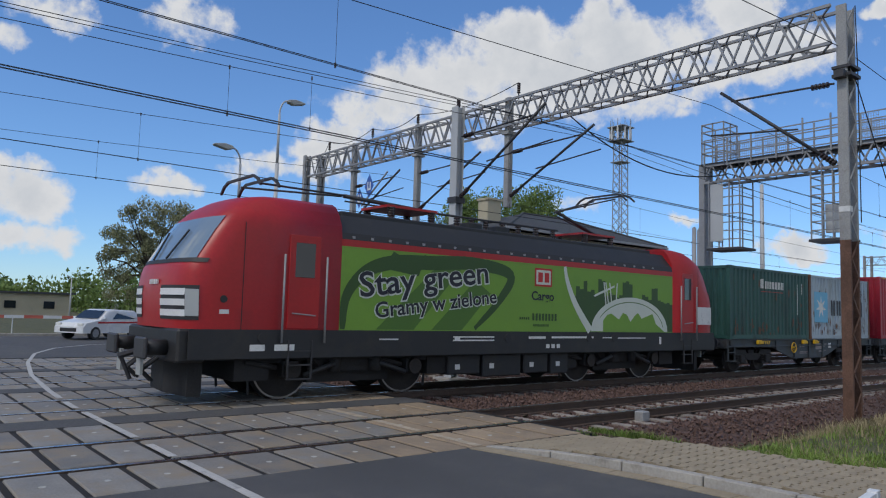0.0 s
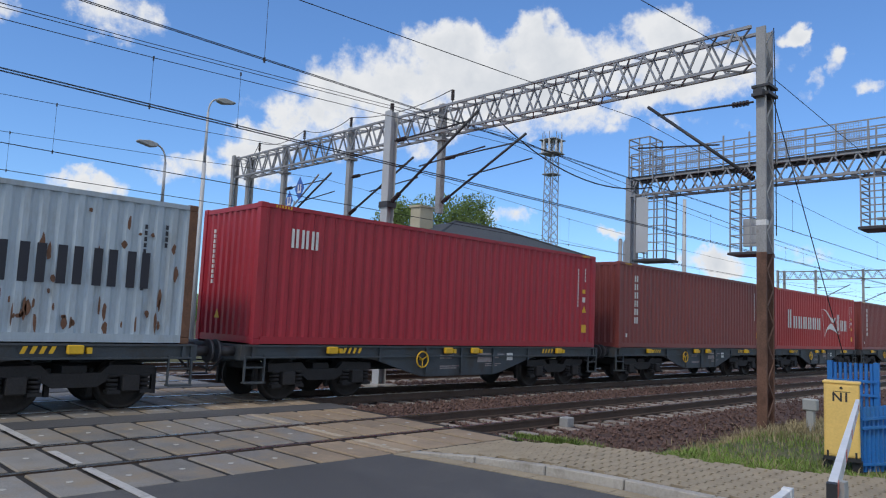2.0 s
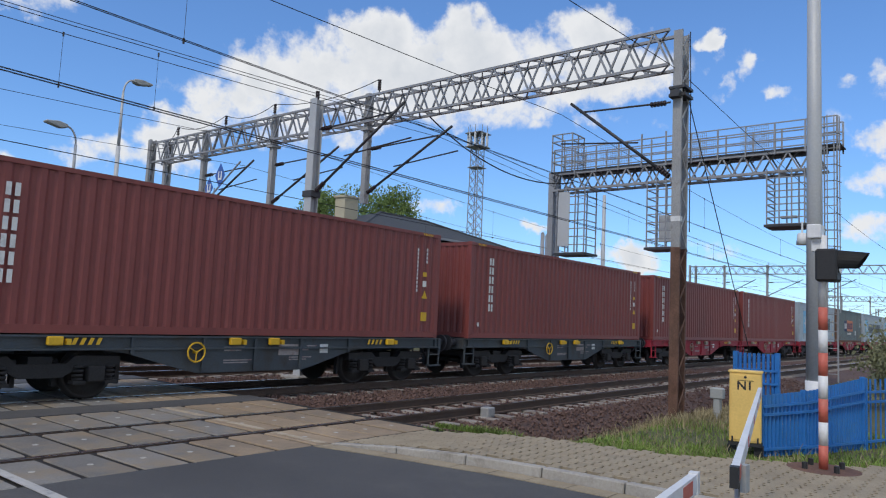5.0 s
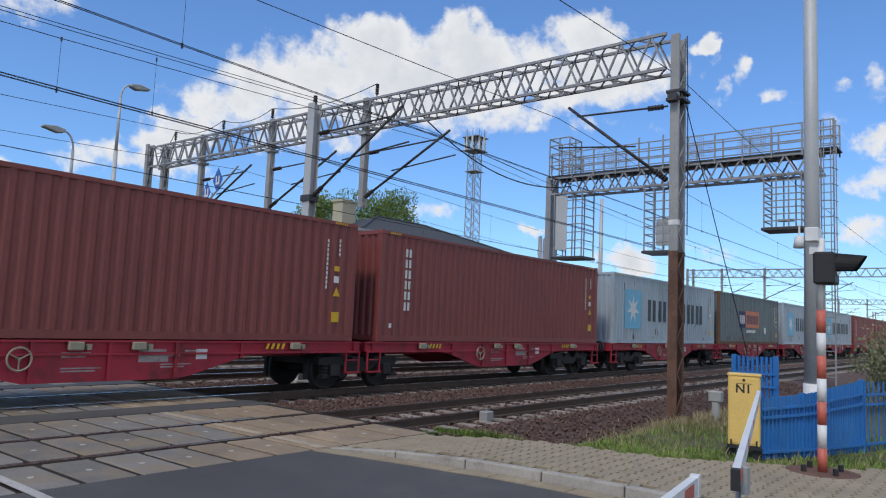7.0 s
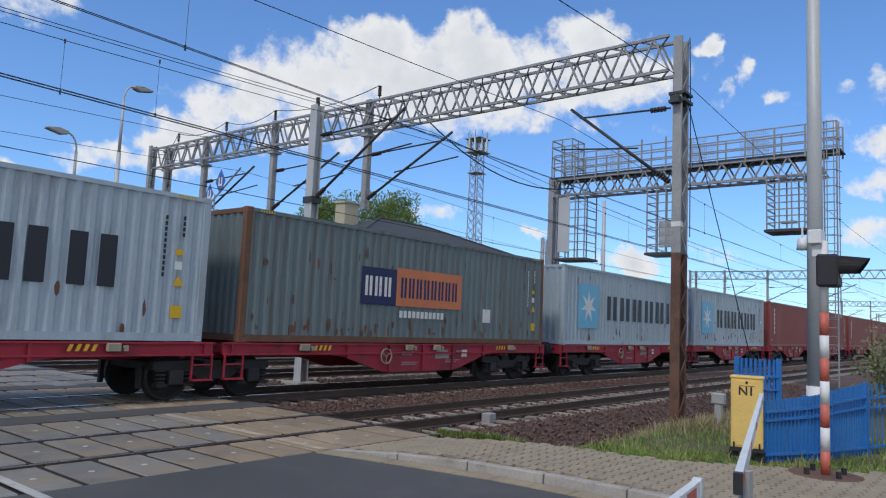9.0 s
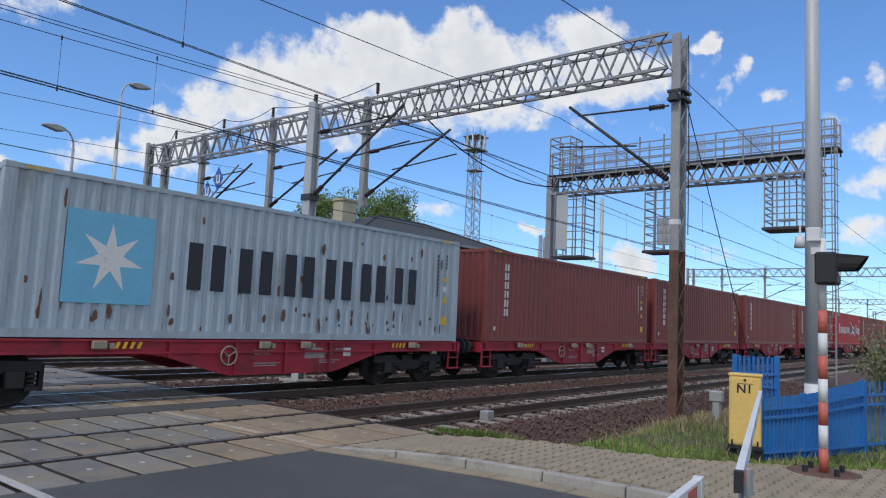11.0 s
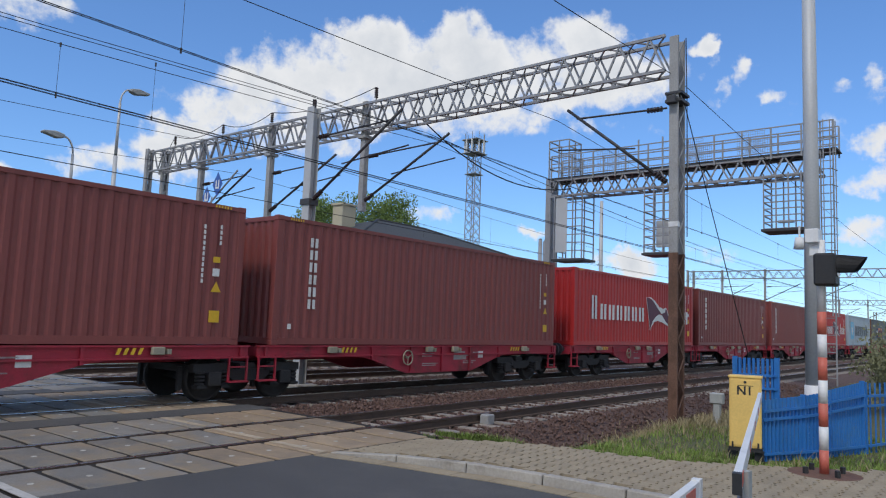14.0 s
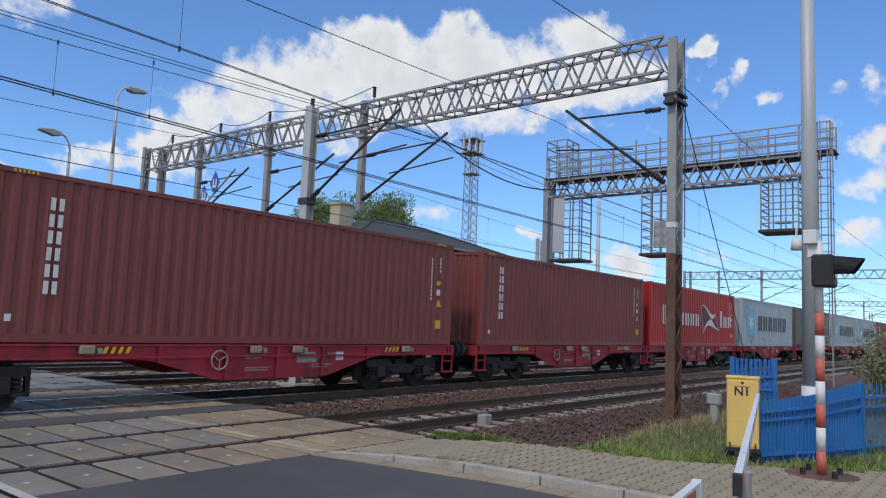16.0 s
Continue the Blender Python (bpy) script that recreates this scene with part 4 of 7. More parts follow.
def wagon(length, red, label, inner=0):
    """A short container wagon with fish-bellied frames, its length along x from 0. inner: -1 or 1 where its half shares a bogie with the next."""
    w = thing("container_wagon", label, "freight wagon", "wagons of the train")
    col = "wagon_red" if red else "wagon_grey"
    L_ = length
    for s in (-1, 1):
        bm = bmesh.new()
        prism(bm, [(0.1, 0.92), (3.0, 0.90), (3.5, 0.84), (4.7, 0.50), (5.0, 0.43), (L_ - 5.0, 0.43), (L_ - 4.7, 0.50), (L_ - 3.5, 0.84), (L_ - 3.0, 0.90), (L_ - 0.1, 0.92), (L_ - 0.1, 1.13), (0.1, 1.13)], s * 1.14 - 0.03, s * 1.14 + 0.03)
        sill = part("side_sill", bm, col, w)
        bm = bmesh.new()
        prism(bm, [(0.1, 0.90), (L_ - 0.1, 0.90), (L_ - 0.1, 0.935), (0.1, 0.935)], s * 1.19 - 0.04, s * 1.19 + 0.02)
        part("flange", bm, col, sill)
        bm = bmesh.new()
        box(bm, 0.1, L_ - 0.1, min(s * 1.08, s * 1.24), max(s * 1.08, s * 1.24), 1.13, 1.165)
        part("top_flange", bm, col, sill)
        for xx in (0.3, 3.6, 5.1, L_ / 2, L_ - 5.1, L_ - 3.6, L_ - 0.3):
            bm = bmesh.new()
            lo = 0.92 if xx < 3.2 or xx > L_ - 3.2 else (0.82 if min(xx, L_ - xx) < 4 else 0.46)
            box(bm, xx - 0.03, xx + 0.03, min(s * 1.17, s * 1.225), max(s * 1.17, s * 1.225), lo, 1.13)
            part("rib", bm, col, sill)
        # folding pins, lettered plates, brake wheel
        for xx in (2.2, 5.8, L_ - 5.9, L_ - 2.2):
            bm = bmesh.new()
            box(bm, xx - 0.13, xx + 0.13, min(s * 1.2, s * 1.30), max(s * 1.2, s * 1.30), 0.99, 1.14, 0.015)
            box(bm, xx + 0.18, xx + 0.26, min(s * 1.2, s * 1.29), max(s * 1.2, s * 1.29), 1.0, 1.1)
            part("container_pin", bm, "lett_yellow" if not red else "pin_khaki", w)
        for xx in (2.75, L_ - 2.75):
            bm = bmesh.new()
            for k in range(4):
                a = xx - 0.28 + 0.14 * k
                bm.faces.new([bm.verts.new((q, s * 1.262, z)) for q, z in ((a, 1.0), (a + 0.07, 1.0), (a + 0.12, 1.12), (a + 0.05, 1.12))])
            tagged(part("hazard_stripes", bm, "lett_yellow", w), kind="stuff")
        bm = bmesh.new()
        for xx, zz, ww, hh in ((5.6, 0.92, 0.5, 0.03), (5.6, 0.86, 0.42, 0.03), (5.6, 0.66, 0.7, 0.025), (5.6, 0.61, 0.6, 0.025), (7.0, 0.95, 0.55, 0.05), (7.0, 0.86, 0.85, 0.04), (7.0, 0.76, 0.6, 0.10), (L_ - 5.4, 0.7, 0.65, 0.025), (L_ - 5.4, 0.65, 0.5, 0.025), (L_ - 4.9, 0.95, 0.3, 0.03)):
            box(bm, xx, xx + ww, s * 1.171 - 0.003, s * 1.171 + 0.003, zz, zz + hh)
        tagged(part("small_print", bm, "lett_dim", w, "unreadable white wagon data"), kind="stuff")
        bm = bmesh.new()
        box(bm, 8.2, 8.45, s * 1.171 - 0.003, s * 1.171 + 0.003, 0.80, 1.0)
        part("sticker", bm, "lett_white", w)
        n = 18
        bm = bmesh.new()
        for i in range(n):
            a, b = 2 * math.pi * i / n, 2 * math.pi * (i + 1) / n
            rod(bm, (4.9 + 0.19 * math.cos(a), s * 1.27, 0.85 + 0.19 * math.sin(a)), (4.9 + 0.19 * math.cos(b), s * 1.27, 0.85 + 0.19 * math.sin(b)), 0.018, 5, caps=False)
        for a in (0.5, 2.6, 4.7):
            rod(bm, (4.9, s * 1.27, 0.85), (4.9 + 0.19 * math.cos(a), s * 1.27, 0.85 + 0.19 * math.sin(a)), 0.012, 5)
        rod(bm, (4.9, s * 1.15, 0.85), (4.9, s * 1.28, 0.85), 0.03, 6)
        part("brake_wheel", bm, "lett_yellow" if not red else "pin_khaki", w)
        # end steps and hand rails
        for xx, q in ((0.35, 1), (L_ - 0.35, -1)):
            tread = part("step", beam(bmesh.new(), (xx - 0.22, s * 1.2, 0.42), (xx + 0.22, s * 1.2, 0.42), 0.2, 0.03), col, w)
            part("rung", beam(bmesh.new(), (xx - 0.195, s * 1.2, 0.72), (xx + 0.195, s * 1.2, 0.72), 0.05, 0.03), col, tread)
            for e in (-0.22, 0.22):
                part("upright", beam(bmesh.new(), (xx + e, s * 1.2, 0.435), (xx + e, s * 1.2, 0.95), 0.05, 0.03), col, tread)
    bm = bmesh.new()
    box(bm, 0.15, L_ - 0.15, -0.25, 0.25, 0.78, 1.12)
    for k in range(9):
        xx = 0.3 + k * (L_ - 0.6) / 8
        box(bm, xx - 0.06, xx + 0.06, -1.12, 1.12, 0.93, 1.12)
    part("centre_sill", bm, col, w)
    for xx, q in ((0.1, -1), (L_ - 0.1, 1)):
        if q == inner:
            continue
        bm = bmesh.new()
        box(bm, xx - 0.06, xx + 0.06, -1.2, 1.2, 0.86, 1.16)
        part("headstock", bm, col, w)
        for s in (-1, 1):
            bm = bmesh.new()
            rod(bm, (xx, s * 0.875, 1.03), (xx + q * 0.42, s * 0.875, 1.03), 0.10, 10)
            rod(bm, (xx + q * 0.42, s * 0.875, 1.03), (xx + q * 0.47, s * 0.875, 1.03), 0.23, 12)
            part("buffer", bm, "darksteel", w)
        bm = bmesh.new()
        rod(bm, (xx, 0, 0.98), (xx + q * 0.5, 0, 0.95), 0.05, 6)
        part("coupling", bm, "darksteel", w)
        bm = bmesh.new()
        rod(bm, (xx + q * 0.02, -0.5, 0.9), (xx + q * 0.3, -0.45, 0.62), 0.025, 6)
        rod(bm, (xx + q * 0.3, -0.45, 0.62), (xx + q * 0.5, -0.3, 0.72), 0.025, 6)
        part("brake_hose", bm, "black", w)
    for xx in (6.3, L_ - 6.0):
        bm = bmesh.new()
        rod(bm, (xx - 0.5, 0.4, 0.72), (xx + 0.5, 0.4, 0.72), 0.16, 10)
        part("air_tank", bm, "bogie", w)
    if inner != -1:
        bogie(w, 2.1)
    if inner != 1:
        bogie(w, L_ - 2.1)
    if inner == -1:
        bogie(w, 0.0)
    return w


M["lett_dim"] = surf("grimy_white_lettering", (0.34, 0.30, 0.29), 0.7, var=0.15, scale=4, dirt=(0.2, 0.1, 0.1), dirt_amount=0.5, dirt_scale=5)
M["pin_khaki"] = surf("khaki_paint", (0.30, 0.27, 0.20), 0.6, var=0.15)

UPRIGHT = dict(paint="brown", logo="upright")
PLAIN = dict(paint="brown", logo=None)
WIDE = dict(paint="blue", logo="wide", rust=60, edge="box_blue")
WIDE_CLEAN = dict(paint="blue", logo="wide", rust=14)
BIRD = dict(paint="red", logo="bird")
BIRD_NAVY = dict(paint="red", logo="bird", navy=True)
SLATE = dict(paint="slate", logo="twotone", rust=70, edge="rustedge", rusty=True)
CRIMSON = dict(paint="dullred", logo="small")
LABELS = {"UPRIGHT": "oxide-brown corrugated steel container with upright white emblem", "BIRD": "bright red corrugated container with white bird emblem", "WIDE": "pale blue-grey corrugated container with star emblem and rust spots", "SLATE": "rust-streaked slate-grey container with orange and navy panels", "CRIMSON": "crimson corrugated steel container with small white emblem"}
ORDER = ["CRIMSON", "UPRIGHT", "BIRD", "UPRIGHT", "UPRIGHT", "UPRIGHT", "UPRIGHT", "WIDE", "SLATE", "WIDE", "WIDE", "UPRIGHT", "UPRIGHT", "UPRIGHT", "UPRIGHT", "BIRD", "UPRIGHT", "UPRIGHT", "BIRD", "WIDE", "SLATE", "WIDE", "WIDE", "UPRIGHT", "UPRIGHT", "UPRIGHT"]


def slot_starts():
    """Where each 40-foot container begins along the train."""
    u, out = 37.0, []
    for k in range(len(ORDER)):
        out.append(u)
        u += 13.05 if k >= 5 and k % 2 == 1 else 13.65
    return out


SLOTS = slot_starts()
TRACK_Y = TRAIN


def on_train(ob, u, z=0.0):
    ob.matrix_basis = pose(u, TRACK_Y, z)
    MOVERS.append((ob, u, z))
    return ob


def freight_cars():
    styles = {"UPRIGHT": UPRIGHT, "BIRD": BIRD, "WIDE": WIDE, "SLATE": SLATE, "CRIMSON": CRIMSON}
    first_box, first_wagon = {}, {}
    for k, (u, kind) in enumerate(zip(SLOTS, ORDER)):
        st, lab = styles[kind], LABELS[kind]
        if kind == "BIRD" and k > 10:
            kind, st = "BIRD2", BIRD_NAVY
        if kind == "WIDE" and k in (7, 9, 19):
            kind, st, lab = "WIDE2", WIDE_CLEAN, "pale blue-grey corrugated container with star emblem"
        if kind not in first_box:
            first_box[kind] = container(st, 12.192, HIGH, lab, k)
            on_train(first_box[kind], u, FLOOR)
        else:
            on_train(copy_thing(first_box[kind], pose(u, TRACK_Y, FLOOR)), u, FLOOR)
        red = k >= 5
        inner = 0 if not red else (1 if k % 2 else -1)
        begin = u - 0.254 if inner != -1 else u - 0.41
        if inner not in first_wagon:
            first_wagon[inner] = wagon(12.7 if not red else 12.85, red, ("red articulated" if red else "slate-grey") + " steel container wagon with fish-bellied side frames", inner)
            on_train(first_wagon[inner], begin)
        else:
            on_train(copy_thing(first_wagon[inner], pose(begin, TRACK_Y, 0)), begin)
    on_train(copy_thing(first_wagon[0], pose(23.2, TRACK_Y, 0)), 23.2)
    on_train(container(dict(paint="green", logo="arch", rust=40, edge="box_green"), 6.058, LOW, "dark green short container with scuffed paint and faded emblem", 51), 23.45, FLOOR)
    on_train(container(dict(paint="blue", logo="wide", rust=70, edge="rustedge"), 6.058, LOW, "pale blue-grey short container with star emblem and rusty frame", 52), 29.62, FLOOR)


freight_cars()


# ---- overhead line ----
PORTAL_X, PORTAL_Y0, PORTAL_Y1 = 16.3, 6.2, 29.8


def lattice(parent, x, y0, y1, z0, z1, width, bay, chord=0.07, brace=0.045, material="galv"):
    """A four-chord lattice girder along y; every brace is a piece of its own."""
    for dx in (-width / 2, width / 2):
        for z in (z0, z1):
            bm = bmesh.new()
            beam(bm, (x + dx, y0, z), (x + dx, y1, z), chord)
            part("chord", bm, material, parent)
    n = max(2, round((y1 - y0) / bay))
    p = (y1 - y0) / n
    for i in range(n):
        a, b, c = y0 + i * p, y0 + (i + 0.5) * p, y0 + (i + 1) * p
        for dx in (-width / 2, width / 2):
            for q, r in (((a, z0), (b, z1)), ((b, z1), (c, z0))):
                bm = bmesh.new()
                beam(bm, (x + dx, q[0], q[1]), (x + dx, r[0], r[1]), brace)
                part("brace", bm, material, parent)
        for z in (z0, z1):
            bm = bmesh.new()
            beam(bm, (x - width / 2, a, z), (x + width / 2, b, z), brace * 0.8)
            part("brace", bm, material, parent)
            bm = bmesh.new()
            beam(bm, (x + width / 2, b, z), (x - width / 2, c, z), brace * 0.8)
            part("brace", bm, material, parent)


def channel_leg(parent, x, y, z0, z1, w=0.4, d=0.24, bay=0.55, material="oldgalv", foot=None, lip=0.09):
    """A mast of two channels laced together across x."""
    splits = [(z0, z1, material)] if not foot else [(z0, foot, "rustpost"), (foot, z1, material)]
    for a, b, m in splits:
        for s in (-1, 1):
            bm = bmesh.new()
            xo, e = x + s * w / 2, 0.016
            xi, yi = xo - s * lip, d / 2
            c_ = [(xo, y - yi), (xi, y - yi), (xi, y - yi + e), (xo - s * e, y - yi + e), (xo - s * e, y + yi - e), (xi, y + yi - e), (xi, y + yi), (xo, y + yi)]
            plate(bm, c_ if s < 0 else c_[::-1], a, b)
            part("channel", bm, m, parent, "rust-brown lower mast" if m == "rustpost" else "")
        n = max(1, round((b - a) / bay))
        for i in range(n):
            u, v = a + (b - a) * i / n, a + (b - a) * (i + 1) / n
            for s in (-1, 1):
                bm = bmesh.new()
                k = 1 if i % 2 else -1
                beam(bm, (x - k * (w / 2 - 0.05), y + s * (d / 2 + 0.004), u), (x + k * (w / 2 - 0.05), y + s * (d / 2 + 0.004), v), 0.05, 0.01, up=(0, 1, 0))
                part("lacing", bm, m, parent)


def insulator(parent, p, q, r=0.06):
    p, q = Vector(p), Vector(q)
    bm = bmesh.new()
    rod(bm, p, q, r * 0.4, 6)
    for i in range(5):
        c = p.lerp(q, (i + 0.5) / 5)
        d = (q - p).normalized() * 0.02
        rod(bm, c - d, c + d, r, 8)
    return part("insulator", bm, "insul", parent)


def cantilever(parent, foot, tip, mat="darksteel"):
    """A slanting tube from the mast with a top tie, a steady arm and insulators."""
    foot, tip = Vector(foot), Vector(tip)
    d = (tip - foot).normalized()
    bm = bmesh.new()
    rod(bm, foot + d * 0.35, tip + d * 0.35, 0.04, 8)
    part("bracket_tube", bm, mat, parent)
    insulator(parent, foot, foot + d * 0.4, 0.07)
    bm = bmesh.new()
    rod(bm, (foot.x, foot.y, tip.z - 0.15), (tip.x, tip.y, tip.z - 0.05), 0.025, 6)
    part("top_tie", bm, mat, parent)
    side = 1 if tip.y > foot.y else -1
    insulator(parent, (foot.x, foot.y + side * 0.1, tip.z - 0.15), (foot.x, foot.y + side * 0.5, tip.z - 0.14), 0.07)
    m_ = foot.lerp(tip, 0.42)
    bm = bmesh.new()
    rod(bm, (foot.x + 0.02, m_.y - side * 0.2, m_.z + 0.1), (foot.x + 0.02, tip.y + side * 0.55, m_.z + 0.32), 0.022, 6)
    part("steady_arm", bm, mat, parent)


def catenary_portal(x, label, detail=True, group="catenary portals", bay=0.78, lace=0.42):
    g = thing("catenary_portal", label, "catenary portal", group)
    z0, z1 = 7.95, 8.8
    lattice(g, x, PORTAL_Y0 + 0.2, PORTAL_Y1, z0, z1, 0.5, bay)
    channel_leg(g, x, PORTAL_Y0, -0.4, 8.76, 0.46, 0.21, lace, foot=3.6, lip=0.06)
    channel_leg(g, x - 0.25, PORTAL_Y1, -0.4, 8.95, 0.3, 0.2, lace)
    channel_leg(g, x + 0.25, PORTAL_Y1 - 0.5, -0.4, 8.95, 0.3, 0.2, lace)
    for y, zb in ((16.6, 5.3), (21.5, 5.2), (26.0, 5.2)):
        channel_leg(g, x - 0.02, y, zb, 8.95, 0.2, 0.2, lace, "oldgalv")
        bm = bmesh.new()
        box(bm, x - 0.2, x + 0.2, y - 0.16, y + 0.16, 7.7, 7.8)
        part("clamp", bm, "oldgalv", g)
    cantilever(g, (x, 16.5, 5.65), (x, 13.4, 7.25))
    cantilever(g, (x, 21.4, 5.65), (x, 18.3, 7.2))
    cantilever(g, (x, 25.9, 5.65), (x, 23.0, 7.2))
    cantilever(g, (x, 6.45, 5.3), (x, 8.85, 7.25))
    bm = bmesh.new()
    box(bm, x - 0.26, x + 0.26, PORTAL_Y0 - 0.2, PORTAL_Y0 + 0.2, 7.15, 7.22)
    box(bm, x - 0.26, x + 0.26, PORTAL_Y0 - 0.2, PORTAL_Y0 + 0.2, 7.34, 7.40)
    box(bm, x - 0.42, x - 0.2, PORTAL_Y0 - 0.1, PORTAL_Y0 + 0.1, 7.1, 7.26)
    part("clamp", bm, "darksteel", g)
    bm = bmesh.new()
    box(bm, x - 0.236, x - 0.1, PORTAL_Y0 - 0.112, PORTAL_Y0 + 0.112, 4.2, 4.32)
    part("mast_band", bm, "white", g)
    if detail:
        for y in (28.2, 24.7, 21.6, 16.2):
            bm = bmesh.new()
            rod(bm, (x, y, 8.82), (x, y, 9.05), 0.02, 6)
            part("pin", bm, "darksteel", g)
            insulator(g, (x, y, 9.02), (x, y, 9.38), 0.06)
    return g


first_portal = catenary_portal(PORTAL_X, "galvanised lattice catenary portal with a rust-footed mast")
far_portal = catenary_portal(82.0, "distant galvanised lattice catenary portal", False, bay=1.0, lace=1.5)
for xx in (148.0, 214.0, 280.0):
    copy_thing(far_portal, pose(xx - 82.0, 0, 0))


def middle_mast():
    g = thing("catenary_mast", "grey steel catenary mast between the tracks", "catenary mast")
    x, y = 13.9, 16.4
    bm = bmesh.new()
    plate(bm, [(x - 0.14, y - 0.15), (x - 0.12, y - 0.15), (x - 0.12, y - 0.012), (x + 0.12, y - 0.012), (x + 0.12, y - 0.15), (x + 0.14, y - 0.15), (x + 0.14, y + 0.15), (x + 0.12, y + 0.15), (x + 0.12, y + 0.012), (x - 0.12, y + 0.012), (x - 0.12, y + 0.15), (x - 0.14, y + 0.15)], -0.35, 8.1)
    part("mast_section", bm, "polegrey", g)
    bm = bmesh.new()
    box(bm, x - 0.18, x + 0.18, y - 0.2, y + 0.2, 5.12, 5.3)
    part("clamp", bm, "darksteel", g)
    cantilever(g, (x, 16.2, 5.3), (x, 13.1, 7.3))
    insulator(g, (x, y, 8.1), (x, y, 8.35), 0.06)
    bm = bmesh.new()
    box(bm, x - 0.4, x + 0.4, y - 0.4, y + 0.4, -0.6, -0.1, 0.03)
    part("footing", bm, "kerb", g)


middle_mast()


def wire(name, pts, r=0.011, label="dark bare overhead wire", cat="overhead wire", group="overhead wires"):
    """A thin wire through the points, joined end to end."""
    me = mesh(name, tube(bmesh.new(), pts, r), "wire")
    return tagged(new(name, me), label, cat, group)


def overhead_wires():
    spans = [(-49.0, 16.3), (16.3, 82.0), (82.0, 148.0), (148.0, 214.0), (214.0, 280.0)]
    # y, lift of the messenger, height of the contact pair (0: a messenger alone)
    for y, lift, low in ((9.4, 0.0, 5.59), (13.25, 0.0, 5.6), (13.52, -0.1, 5.63), (13.95, 0.32, 0), (19.2, 0.05, 5.55), (23.3, 0.0, 5.58)):
        mess, drops = [], []
        for a, b in spans:
            n = 12
            for i in range(n + (1 if b == 280.0 else 0)):
                t = i / n
                x = a + (b - a) * t
                z = 7.22 - 4 * 0.95 * t * (1 - t) + lift
                mess.append((x, y, z))
                if i % 2 == 0 and i and low:
                    drops.append((x + (1.7 if abs(y - 13.25) < 0.1 else 0.0), z))
        w = thing("catenary", "sagging messenger wire with droppers over its contact wires" if low else "sagging messenger wire without droppers", "overhead wire", "overhead wires")
        part("messenger_wire", tube(bmesh.new(), mess, 0.008), "wire", w)
        if low:
            for s in (-0.025, 0.025):
                bm = bmesh.new()
                rod(bm, (-49, y + s, low), (280, y + s, low), 0.007, 5, caps=False)
                part("contact_wire", bm, "wire", w)
            for x, z in drops:
                bm = bmesh.new()
                rod(bm, (x, y, z), (x, y, low), 0.004, 4, caps=False)
                part("dropper", bm, "wire", w)
                for zc in (z, low):
                    bm = bmesh.new()
                    rod(bm, (x, y, zc - 0.05), (x, y, zc + 0.03), 0.018, 5)
                    part("clip", bm, "darksteel", w)
    # the feeder along the near masts and a link sagging from pin to pin
    pts = []
    for a, b in spans[:3]:
        pts += [(a + (b - a) * i / 12, 6.28, 7.87 - 4.0 * (i / 12) * (1 - i / 12)) for i in range(12)]
    wire("feeder_wire", pts, 0.009)
    link, ys = [], (29.6, 28.2, 24.7, 21.6, 16.2)
    for a, b in zip(ys, ys[1:]):
        za = 8.6 if a == 29.6 else 9.38
        for i in range(8):
            t = i / 8
            link.append((PORTAL_X - 0.02, a + (b - a) * t, za + (9.38 - za) * t - 4 * 0.28 * t * (1 - t)))
    link.append((PORTAL_X - 0.02, 16.2, 9.38))
    wire("jumper_wire", link, 0.014, "dark jumper cable sagging along the portal", "jumper cable")
    # hanging loop below the cantilevers and the stay from the mast
    loop = []
    for i in range(17):
        t = i / 16
        loop.append((PORTAL_X + 6 * t, 14.5 - 2.2 * t, 8.3 - 1.6 * t - 4 * 0.8 * t * (1 - t)))
    wire("jumper_wire", loop, 0.022, "dark jumper cable hanging from the portal", "jumper cable")
    wire("stay_wire", [(PORTAL_X + 0.2, 6.1, 7.2), (PORTAL_X + 5.5, 5.9, 0.0)], 0.012, "taut stay wire from the mast to the ground", "stay wire")
    wire("earth_wire", [(PORTAL_X + 0.15, 6.05, 8.8), (PORTAL_X + 0.2, 6.04, 7.3), (PORTAL_X + 0.22, 6.04, 4.0)], 0.012, "dark earth cable down the mast", "earth cable")


overhead_wires()


